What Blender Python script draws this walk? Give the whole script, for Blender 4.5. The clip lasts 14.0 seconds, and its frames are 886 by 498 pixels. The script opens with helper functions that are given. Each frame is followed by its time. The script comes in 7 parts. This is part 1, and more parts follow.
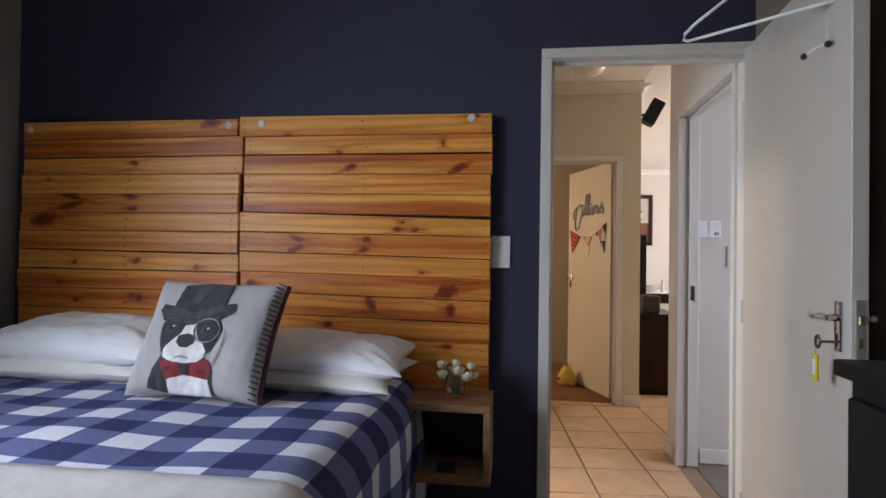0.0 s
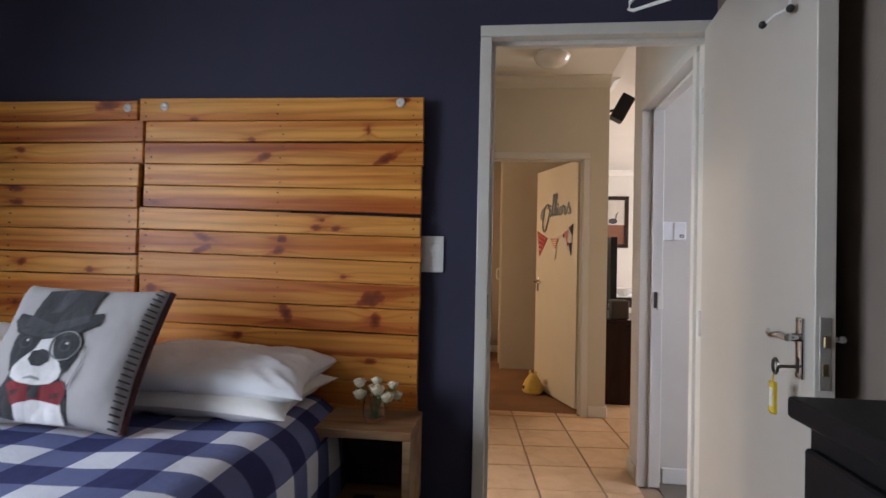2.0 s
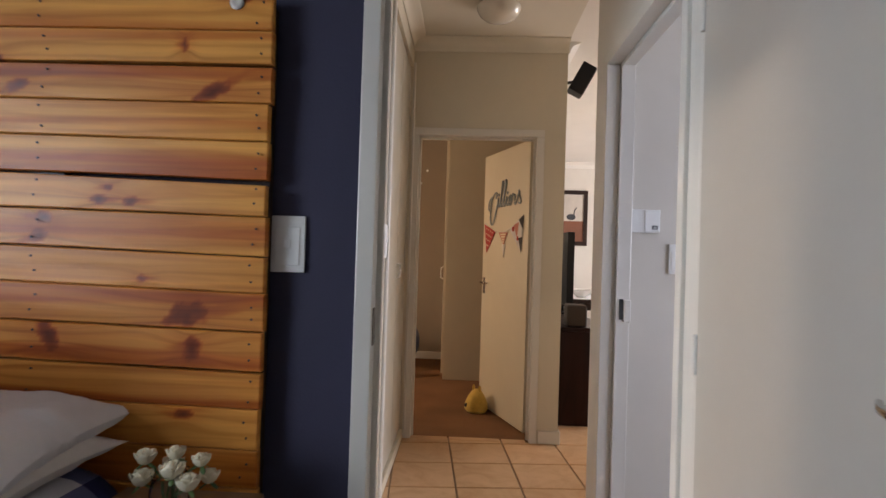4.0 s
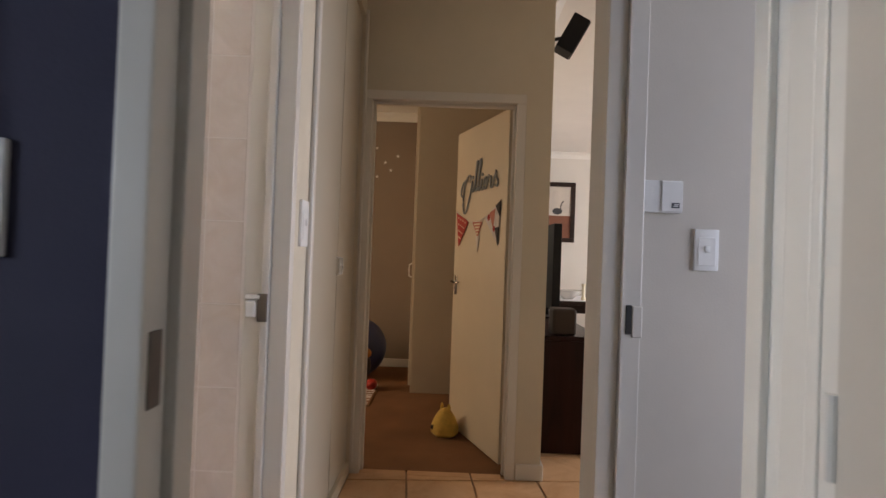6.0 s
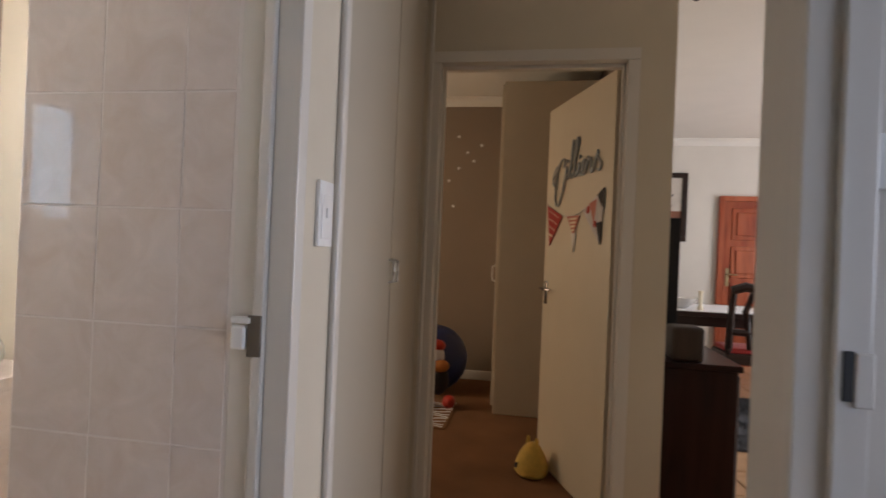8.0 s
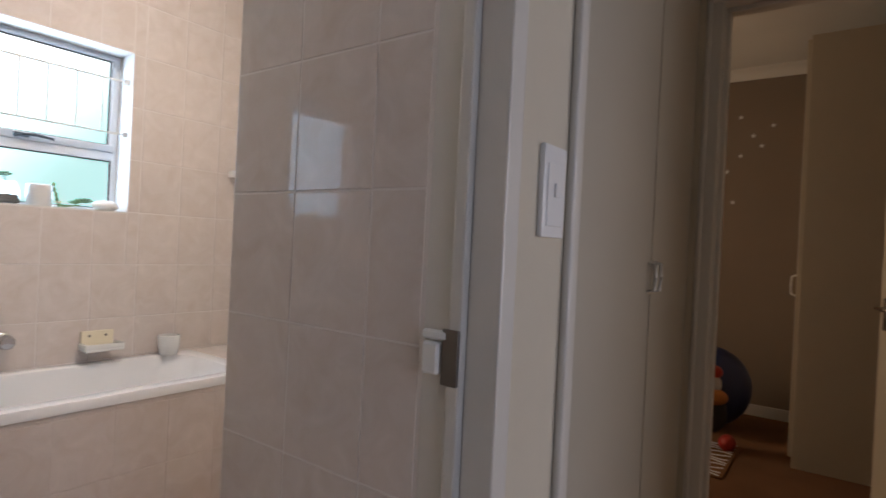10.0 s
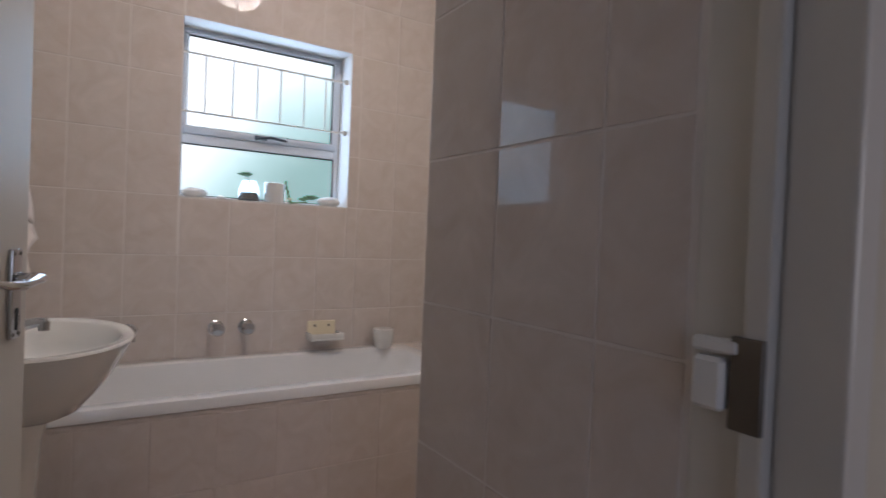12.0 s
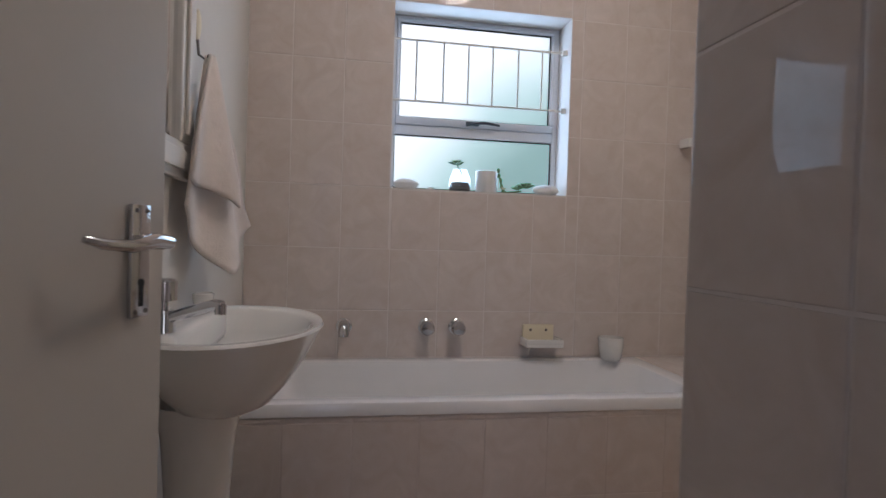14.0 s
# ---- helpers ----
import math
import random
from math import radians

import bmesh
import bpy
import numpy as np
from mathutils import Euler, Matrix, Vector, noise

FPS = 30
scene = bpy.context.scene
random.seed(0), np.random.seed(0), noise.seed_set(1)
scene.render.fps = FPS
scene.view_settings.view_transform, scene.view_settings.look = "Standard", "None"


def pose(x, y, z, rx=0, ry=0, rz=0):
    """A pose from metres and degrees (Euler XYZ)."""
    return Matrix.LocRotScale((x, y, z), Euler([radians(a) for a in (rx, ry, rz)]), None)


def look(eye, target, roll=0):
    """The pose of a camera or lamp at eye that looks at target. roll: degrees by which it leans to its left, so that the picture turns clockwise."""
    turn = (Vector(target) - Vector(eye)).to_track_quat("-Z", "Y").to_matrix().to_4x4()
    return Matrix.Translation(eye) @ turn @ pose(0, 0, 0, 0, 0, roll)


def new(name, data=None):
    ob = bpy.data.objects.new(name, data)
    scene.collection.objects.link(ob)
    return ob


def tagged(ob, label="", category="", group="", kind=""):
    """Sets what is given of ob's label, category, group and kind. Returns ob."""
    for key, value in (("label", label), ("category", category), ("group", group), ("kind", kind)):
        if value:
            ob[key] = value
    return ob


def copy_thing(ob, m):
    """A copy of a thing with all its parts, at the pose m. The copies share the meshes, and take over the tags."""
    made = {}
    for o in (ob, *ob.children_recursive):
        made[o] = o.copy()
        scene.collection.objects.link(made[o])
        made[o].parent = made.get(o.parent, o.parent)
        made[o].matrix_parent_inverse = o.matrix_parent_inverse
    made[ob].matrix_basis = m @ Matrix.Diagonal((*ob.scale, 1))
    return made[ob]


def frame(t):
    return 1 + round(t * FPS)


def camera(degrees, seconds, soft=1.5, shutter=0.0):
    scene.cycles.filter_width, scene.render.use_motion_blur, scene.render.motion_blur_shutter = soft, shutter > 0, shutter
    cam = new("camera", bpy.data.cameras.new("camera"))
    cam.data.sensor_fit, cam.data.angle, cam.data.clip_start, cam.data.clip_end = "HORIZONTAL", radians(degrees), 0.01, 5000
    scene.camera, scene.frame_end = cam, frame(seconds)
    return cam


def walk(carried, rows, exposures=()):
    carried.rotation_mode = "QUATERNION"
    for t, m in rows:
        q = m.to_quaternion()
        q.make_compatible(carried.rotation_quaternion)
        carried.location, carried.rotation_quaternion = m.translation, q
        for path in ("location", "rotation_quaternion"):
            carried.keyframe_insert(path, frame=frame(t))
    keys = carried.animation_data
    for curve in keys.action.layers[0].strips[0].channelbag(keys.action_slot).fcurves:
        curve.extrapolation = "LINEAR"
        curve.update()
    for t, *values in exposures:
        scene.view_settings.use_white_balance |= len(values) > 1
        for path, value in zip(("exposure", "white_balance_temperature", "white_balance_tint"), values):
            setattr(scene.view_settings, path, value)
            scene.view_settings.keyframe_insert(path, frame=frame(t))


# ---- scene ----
cam = camera(77.0, 14.0, shutter=0.5)
PATH = [
    (0, (0.065, -0.066, 1.2), (-0.204, 1.915, 1.226), 0.8),
    (0.5, (0.129, -0.037, 1.193), (-0.132, 1.946, 1.227), 0.7),
    (1, (0.208, -0.002, 1.189), (-0.046, 1.982, 1.22), 1.0),
    (1.5, (0.246, 0.08, 1.19), (0.0, 2.065, 1.223), 1.1),
    (2, (0.254, 0.231, 1.211), (0.036, 2.219, 1.241), 1.2),
    (2.5, (0.297, 0.387, 1.2), (0.125, 2.38, 1.229), 1.4),
    (3, (0.382, 0.587, 1.206), (0.244, 2.582, 1.235), 1.5),
    (3.5, (0.413, 0.787, 1.202), (0.304, 2.784, 1.227), 1.7),
    (4, (0.412, 0.982, 1.205), (0.332, 2.98, 1.23), 1.8),
    (4.2, (0.428, 1.034, 1.201), (0.351, 3.032, 1.226), 1.9),
    (6.5, (0.568, 1.853, 1.173), (0.543, 3.852, 1.197), 2.1),
    (7, (0.598, 2.000, 1.181), (0.537, 3.999, 1.200), 2.2),
    (7.5, (0.594, 2.142, 1.174), (0.417, 4.134, 1.191), 2.5),
    (8, (0.553, 2.287, 1.189), (0.197, 4.255, 1.197), 2.4),
    (8.5, (0.543, 2.397, 1.193), (-0.031, 4.313, 1.189), 2.5),
    (9, (0.502, 2.516, 1.189), (-0.301, 4.347, 1.186), 2.6),
    (11.3, (0.342, 2.765, 1.138), (-1.173, 4.07, 1.11), 2.6),
    (11.5, (0.307, 2.785, 1.137), (-1.249, 4.041, 1.107), 2.5),
    (12, (0.244, 2.851, 1.117), (-1.445, 3.922, 1.083), 2.4),
    (12.5, (0.19, 2.909, 1.098), (-1.645, 3.703, 1.057), 2.1),
    (13, (0.152, 2.954, 1.083), (-1.773, 3.493, 1.039), 2.0),
    (13.5, (0.069, 2.975, 1.062), (-1.892, 3.362, 1.02), 2.1),
    (14, (-0.071, 2.998, 1.048), (-2.042, 3.337, 1.015), 1.8),
]
EXPOSURES = [(0, 0.5, 6450, 13), (4.2, 0.4, 6500, 12), (6.3, -0.1, 6500, 12), (8.5, -0.35, 6150, 11), (9.2, -0.55, 6150, 12), (11.3, -1.62, 5950, 15), (12.5, -1.82, 5950, 16), (14, -2.0, 5900, 16)]
walk(cam, [(t, look(eye, target, roll)) for t, eye, target, roll in PATH], EXPOSURES)
BED_W, STUDY_W, LOUNGE_W, NURSERY_W, BATH_W, BATHLAMP, GLARE = 33, 27, 126, 25, 19, 178, 5.5

# ---- world and lights ----
world = bpy.data.worlds.new("world")
scene.world = world
world.use_nodes = True
wn = world.node_tree
sky = wn.nodes.new("ShaderNodeTexSky")
sky.sky_type = "NISHITA"
sky.sun_disc = False
sky.sun_elevation, sky.sun_rotation = radians(38), radians(200)
wn.nodes["Background"].inputs["Strength"].default_value = 0.12
wn.links.new(sky.outputs[0], wn.nodes["Background"].inputs["Color"])


def window_light(name, at, target, sx, sy, watts, colour):
    """Daylight standing in a window's opening."""
    d = bpy.data.lights.new(name, "AREA")
    d.shape, d.size, d.size_y, d.energy, d.color = "RECTANGLE", sx, sy, watts, colour
    ob = new(name, d)
    ob.matrix_world = look(at, target)
    return ob


window_light("bedroom_daylight", (-2.36, 0.1, 1.55), (-0.06, 0.42, 0.53), 1.3, 1.0, BED_W, (0.76, 0.87, 1.0)).data.spread = radians(138)
window_light("study_daylight", (3.44, 2.0, 1.45), (0.7, 3.5, 0.85), 1.5, 1.3, STUDY_W, (0.76, 0.82, 1.0)).data.spread = radians(140)
window_light("lounge_daylight", (5.02, 6.6, 1.3), (2.0, 6.8, 0.9), 2.6, 1.9, LOUNGE_W, (0.99, 0.95, 0.935))
window_light("nursery_daylight", (-2.12, 6.1, 1.5), (0.5, 5.8, 1.0), 1.0, 0.9, NURSERY_W, (1.0, 0.64, 0.36))
window_light("bathroom_daylight", (-2.498, 3.5475, 1.636), (-1.3, 3.5475, 1.60), 0.68, 0.70, BATH_W, (0.52, 0.76, 1.0))

# ---- materials ----


def mat(name, rough=0.6, metal=0.0):
    m = bpy.data.materials.new(name)
    m.use_nodes = True
    b = m.node_tree.nodes["Principled BSDF"]
    b.inputs["Roughness"].default_value = rough
    b.inputs["Metallic"].default_value = metal
    return m, m.node_tree, b


def node(nt, kind, **inputs):
    n = nt.nodes.new(kind)
    for k, v in inputs.items():
        n.inputs[k.replace("_", " ")].default_value = v
    return n


def ramp(nt, source, stops):
    r = nt.nodes.new("ShaderNodeValToRGB")
    e = r.color_ramp.elements
    while len(e) < len(stops):
        e.new(0.5)
    for el, (p, c) in zip(e, stops):
        el.position, el.color = p, (*c, 1)
    nt.links.new(source, r.inputs[0])
    return r


def bump(nt, b, height, strength, distance):
    n = node(nt, "ShaderNodeBump", Strength=strength, Distance=distance)
    nt.links.new(height, n.inputs["Height"])
    nt.links.new(n.outputs[0], b.inputs["Normal"])
    return n


def scaled(c, k):
    return tuple(min(1, v * k) for v in c)


def painted(name, colour, rough=0.6, vary=0.08, grain=240.0, relief=0.15, coat=0.0, metal=0.0):
    """Paint, plaster, plastic, metal: a colour with blotches and fine relief."""
    m, nt, b = mat(name, rough, metal)
    tc = nt.nodes.new("ShaderNodeTexCoord")
    big = node(nt, "ShaderNodeTexNoise", Scale=1.7, Detail=5.0, Roughness=0.65)
    fine = node(nt, "ShaderNodeTexNoise", Scale=grain, Detail=3.0)
    for n in (big, fine):
        nt.links.new(tc.outputs["Object"], n.inputs["Vector"])
    r = ramp(nt, big.outputs["Fac"], [(0.3, scaled(colour, 1 - vary)), (0.7, scaled(colour, 1 + vary * 0.6))])
    nt.links.new(r.outputs[0], b.inputs["Base Color"])
    rr = node(nt, "ShaderNodeMapRange", To_Min=max(0.02, rough - 0.07), To_Max=min(1, rough + 0.07))
    nt.links.new(big.outputs["Fac"], rr.inputs["Value"])
    nt.links.new(rr.outputs[0], b.inputs["Roughness"])
    b.inputs["Coat Weight"].default_value = coat
    if relief:
        bump(nt, b, fine.outputs["Fac"], relief, 0.002)
    return m


def fabric(name, colour, vary=0.1, weave=900.0, crease=9.0):
    m, nt, b = mat(name, 0.9)
    tc = nt.nodes.new("ShaderNodeTexCoord")
    big = node(nt, "ShaderNodeTexNoise", Scale=crease, Detail=6.0, Roughness=0.6)
    fine = node(nt, "ShaderNodeTexNoise", Scale=weave, Detail=2.0)
    for n in (big, fine):
        nt.links.new(tc.outputs["Object"], n.inputs["Vector"])
    r = ramp(nt, big.outputs["Fac"], [(0.3, scaled(colour, 1 - vary)), (0.7, scaled(colour, 1 + vary * 0.5))])
    nt.links.new(r.outputs[0], b.inputs["Base Color"])
    mixh = nt.nodes.new("ShaderNodeMath")
    mixh.operation = "MULTIPLY_ADD"
    mixh.inputs[1].default_value = 0.12
    nt.links.new(fine.outputs["Fac"], mixh.inputs[0])
    nt.links.new(big.outputs["Fac"], mixh.inputs[2])
    bump(nt, b, mixh.outputs[0], 0.5, 0.012)
    b.inputs["Sheen Weight"].default_value = 0.15
    return m


def pine(name, light, dark, knot, stretch=(2.2, 26.0, 26.0), rough=0.38, figured=False):
    """Varnished planks: streaks along x, heartwood bands, dark knots; each plank takes its own cut."""
    m, nt, b = mat(name, rough)
    tc = nt.nodes.new("ShaderNodeTexCoord")
    info = nt.nodes.new("ShaderNodeObjectInfo")
    off = node(nt, "ShaderNodeVectorMath")
    off.operation = "ADD"
    rv = node(nt, "ShaderNodeVectorMath")
    rv.operation = "SCALE"
    rv.inputs[0].default_value = (37.0, 11.0, 53.0)
    nt.links.new(info.outputs["Random"], rv.inputs["Scale"])
    if figured:
        flow = nt.nodes.new("ShaderNodeAttribute")
        flow.attribute_name = "flow"
        sp = nt.nodes.new("ShaderNodeSeparateXYZ")
        cb = nt.nodes.new("ShaderNodeCombineXYZ")
        nt.links.new(tc.outputs["Object"], sp.inputs[0])
        nt.links.new(sp.outputs["X"], cb.inputs["X"])
        nt.links.new(sp.outputs["Y"], cb.inputs["Y"])
        nt.links.new(flow.outputs["Fac"], cb.inputs["Z"])
        nt.links.new(cb.outputs[0], off.inputs[0])
    else:
        nt.links.new(tc.outputs["Object"], off.inputs[0])
    nt.links.new(rv.outputs[0], off.inputs[1])
    mp = node(nt, "ShaderNodeMapping")
    mp.inputs["Scale"].default_value = stretch
    nt.links.new(off.outputs[0], mp.inputs["Vector"])
    grain = node(nt, "ShaderNodeTexNoise", Scale=1.0, Detail=7.0, Roughness=0.6, Distortion=0.8)
    nt.links.new(mp.outputs[0], grain.inputs["Vector"])
    mp2 = node(nt, "ShaderNodeMapping")
    mp2.inputs["Scale"].default_value = (stretch[0] * 0.35, stretch[1] * 0.33, stretch[2] * 0.33)
    nt.links.new(off.outputs[0], mp2.inputs["Vector"])
    band = node(nt, "ShaderNodeTexNoise", Scale=1.0, Detail=3.0, Distortion=1.6)
    nt.links.new(mp2.outputs[0], band.inputs["Vector"])
    c1 = ramp(nt, grain.outputs["Fac"], [(0.28, dark), (0.5, light), (0.75, scaled(light, 1.18))])
    c2 = ramp(nt, band.outputs["Fac"], [(0.40, (1, 1, 1)), (0.52, (0.95, 0.84, 0.72)), (0.60, (0.74, 0.48, 0.32)), (0.72, (0.66, 0.40, 0.26))])
    mul = nt.nodes.new("ShaderNodeMix")
    mul.data_type, mul.blend_type = "RGBA", "MULTIPLY"
    mul.inputs["Factor"].default_value = 0.45 if figured else 0.85
    nt.links.new(c1.outputs[0], mul.inputs[6])
    nt.links.new(c2.outputs[0], mul.inputs[7])
    last = mul.outputs[2]
    tone = ramp(nt, info.outputs["Random"], [(0.0, (0.86, 0.76, 0.66)), (0.3, (0.96, 0.91, 0.86)), (0.6, (1, 1, 1)), (1.0, (1.08, 1.08, 1.02))])
    mul2 = nt.nodes.new("ShaderNodeMix")
    mul2.data_type, mul2.blend_type = "RGBA", "MULTIPLY"
    mul2.inputs["Factor"].default_value = 1.0
    nt.links.new(last, mul2.inputs[6])
    nt.links.new(tone.outputs[0], mul2.inputs[7])
    last = mul2.outputs[2]
    if figured:
        rings = nt.nodes.new("ShaderNodeTexWave")
        rings.bands_direction = "Z"
        for k, v in (("Scale", 9.0), ("Distortion", 5.0), ("Detail", 3.0), ("Detail Scale", 1.2)):
            rings.inputs[k].default_value = v
        squeeze = node(nt, "ShaderNodeMapping")
        squeeze.inputs["Scale"].default_value = (0.16, 1.0, 1.0)
        nt.links.new(off.outputs[0], squeeze.inputs["Vector"])
        nt.links.new(squeeze.outputs[0], rings.inputs["Vector"])
        rr = ramp(nt, rings.outputs["Fac"], [(0.1, (1.06, 1.06, 1.06)), (0.75, (1.0, 0.98, 0.95)), (1.0, (0.86, 0.76, 0.64))])
        mr_ = nt.nodes.new("ShaderNodeMix")
        mr_.data_type, mr_.blend_type = "RGBA", "MULTIPLY"
        mr_.inputs["Factor"].default_value = 0.9
        nt.links.new(last, mr_.inputs[6])
        nt.links.new(rr.outputs[0], mr_.inputs[7])
        last = mr_.outputs[2]
        heart = nt.nodes.new("ShaderNodeAttribute")
        heart.attribute_name = "heart"
        red = ramp(nt, heart.outputs["Fac"], [(0.0, (1, 1, 1)), (0.30, (0.80, 0.58, 0.42)), (0.60, (0.55, 0.29, 0.20)), (0.85, (0.30, 0.13, 0.11)), (1.0, (0.17, 0.075, 0.07))])
        mh = nt.nodes.new("ShaderNodeMix")
        mh.data_type, mh.blend_type = "RGBA", "MULTIPLY"
        mh.inputs["Factor"].default_value = 1.0
        nt.links.new(last, mh.inputs[6])
        nt.links.new(red.outputs[0], mh.inputs[7])
        last = mh.outputs[2]
    nt.links.new(last, b.inputs["Base Color"])
    bump(nt, b, grain.outputs["Fac"], 0.25, 0.003)
    b.inputs["Coat Weight"].default_value = 0.05
    b.inputs["Specular IOR Level"].default_value = 0.3
    b.inputs["Coat Roughness"].default_value = 0.35
    return m


def glazed(name, light, dark, rough, coat, scale=7.0):
    """Ceramic tile: marbled colour that differs from tile to tile."""
    m, nt, b = mat(name, rough)
    tc = nt.nodes.new("ShaderNodeTexCoord")
    info = nt.nodes.new("ShaderNodeObjectInfo")
    rv = node(nt, "ShaderNodeVectorMath")
    rv.operation = "SCALE"
    rv.inputs[0].default_value = (19.0, 7.0, 31.0)
    nt.links.new(info.outputs["Random"], rv.inputs["Scale"])
    add = node(nt, "ShaderNodeVectorMath")
    add.operation = "ADD"
    nt.links.new(tc.outputs["Object"], add.inputs[0])
    nt.links.new(rv.outputs[0], add.inputs[1])
    n1 = node(nt, "ShaderNodeTexNoise", Scale=scale, Detail=8.0, Roughness=0.62, Distortion=1.2)
    nt.links.new(add.outputs[0], n1.inputs["Vector"])
    r = ramp(nt, n1.outputs["Fac"], [(0.3, dark), (0.55, light), (0.8, scaled(light, 1.1))])
    nt.links.new(r.outputs[0], b.inputs["Base Color"])
    n2 = node(nt, "ShaderNodeTexNoise", Scale=3.0, Detail=2.0)
    nt.links.new(add.outputs[0], n2.inputs["Vector"])
    bump(nt, b, n2.outputs["Fac"], 0.035, 0.01)
    b.inputs["Coat Weight"].default_value = coat
    b.inputs["Coat Roughness"].default_value = 0.03
    b.inputs["Specular IOR Level"].default_value = 0.16
    return m


def carpet(name, colour):
    m, nt, b = mat(name, 0.97)
    tc = nt.nodes.new("ShaderNodeTexCoord")
    big = node(nt, "ShaderNodeTexNoise", Scale=2.3, Detail=4.0)
    fine = node(nt, "ShaderNodeTexNoise", Scale=330.0, Detail=4.0, Roughness=0.8)
    for n in (big, fine):
        nt.links.new(tc.outputs["Object"], n.inputs["Vector"])
    add = nt.nodes.new("ShaderNodeMath")
    nt.links.new(big.outputs["Fac"], add.inputs[0])
    nt.links.new(fine.outputs["Fac"], add.inputs[1])
    r = ramp(nt, add.outputs[0], [(0.6, scaled(colour, 0.6)), (1.0, colour), (1.0, scaled(colour, 1.35))])
    half = nt.nodes.new("ShaderNodeMath")
    half.operation = "MULTIPLY"
    half.inputs[1].default_value = 0.8
    nt.links.new(add.outputs[0], half.inputs[0])
    nt.links.new(half.outputs[0], r.inputs[0])
    nt.links.new(r.outputs[0], b.inputs["Base Color"])
    bump(nt, b, fine.outputs["Fac"], 0.8, 0.006)
    return m


def gingham(name):
    """Woven checks, 12 by 10 cm: navy on navy, navy on white, white on white."""
    m, nt, b = mat(name, 0.92)
    uv = nt.nodes.new("ShaderNodeTexCoord")
    sep = nt.nodes.new("ShaderNodeSeparateXYZ")
    wob = node(nt, "ShaderNodeTexNoise", Scale=3.0, Detail=1.0)
    nt.links.new(uv.outputs["UV"], wob.inputs["Vector"])
    mixv = nt.nodes.new("ShaderNodeVectorMath")
    mixv.operation = "MULTIPLY_ADD"
    mixv.inputs[1].default_value = (0.02, 0.02, 0.0)
    nt.links.new(wob.outputs["Color"], mixv.inputs[0])
    nt.links.new(uv.outputs["UV"], mixv.inputs[2])
    nt.links.new(mixv.outputs[0], sep.inputs[0])
    lines = []
    for axis in ("X", "Y"):
        k = nt.nodes.new("ShaderNodeMath")
        k.operation = "MULTIPLY"
        k.inputs[1].default_value = 1 / (0.24 if axis == "X" else 0.205)
        f = nt.nodes.new("ShaderNodeMath")
        f.operation = "FRACT"
        g = nt.nodes.new("ShaderNodeMath")
        g.operation = "GREATER_THAN"
        g.inputs[1].default_value = 0.5
        nt.links.new(sep.outputs[axis], k.inputs[0])
        nt.links.new(k.outputs[0], f.inputs[0])
        nt.links.new(f.outputs[0], g.inputs[0])
        lines.append(g)
    s = nt.nodes.new("ShaderNodeMath")
    nt.links.new(lines[0].outputs[0], s.inputs[0])
    nt.links.new(lines[1].outputs[0], s.inputs[1])
    h = nt.nodes.new("ShaderNodeMath")
    h.operation = "MULTIPLY"
    h.inputs[1].default_value = 0.5
    nt.links.new(s.outputs[0], h.inputs[0])
    r = ramp(nt, h.outputs[0], [(0.0, (0.78, 0.79, 0.86)), (0.3, (0.130, 0.150, 0.315)), (0.8, (0.022, 0.027, 0.120))])
    r.color_ramp.interpolation = "CONSTANT"
    fine = node(nt, "ShaderNodeTexNoise", Scale=700.0, Detail=2.0)
    nt.links.new(uv.outputs["UV"], fine.inputs["Vector"])
    fr = ramp(nt, fine.outputs["Fac"], [(0.3, (0.82, 0.82, 0.82)), (0.7, (1.1, 1.1, 1.1))])
    mul = nt.nodes.new("ShaderNodeMix")
    mul.data_type, mul.blend_type = "RGBA", "MULTIPLY"
    mul.inputs["Factor"].default_value = 1.0
    nt.links.new(r.outputs[0], mul.inputs[6])
    nt.links.new(fr.outputs[0], mul.inputs[7])
    nt.links.new(mul.outputs[2], b.inputs["Base Color"])
    crin = node(nt, "ShaderNodeTexNoise", Scale=14.0, Detail=5.0, Roughness=0.6, Distortion=0.8)
    nt.links.new(uv.outputs["UV"], crin.inputs["Vector"])
    mixh = nt.nodes.new("ShaderNodeMath")
    mixh.operation = "MULTIPLY_ADD"
    mixh.inputs[1].default_value = 0.12
    nt.links.new(fine.outputs["Fac"], mixh.inputs[0])
    nt.links.new(crin.outputs["Fac"], mixh.inputs[2])
    bump(nt, b, mixh.outputs[0], 0.5, 0.016)
    return m


def glass(name, rough=0.0, colour=(1, 1, 1)):
    m, nt, b = mat(name, rough)
    b.inputs["Base Color"].default_value = (*colour, 1)
    b.inputs["Transmission Weight"].default_value = 1.0
    b.inputs["IOR"].default_value = 1.45
    return m


def glow(name, colour, strength):
    m, nt, b = mat(name, 0.6)
    b.inputs["Base Color"].default_value = (0.8, 0.8, 0.8, 1)
    b.inputs["Emission Color"].default_value = (*colour, 1)
    b.inputs["Emission Strength"].default_value = strength
    return m


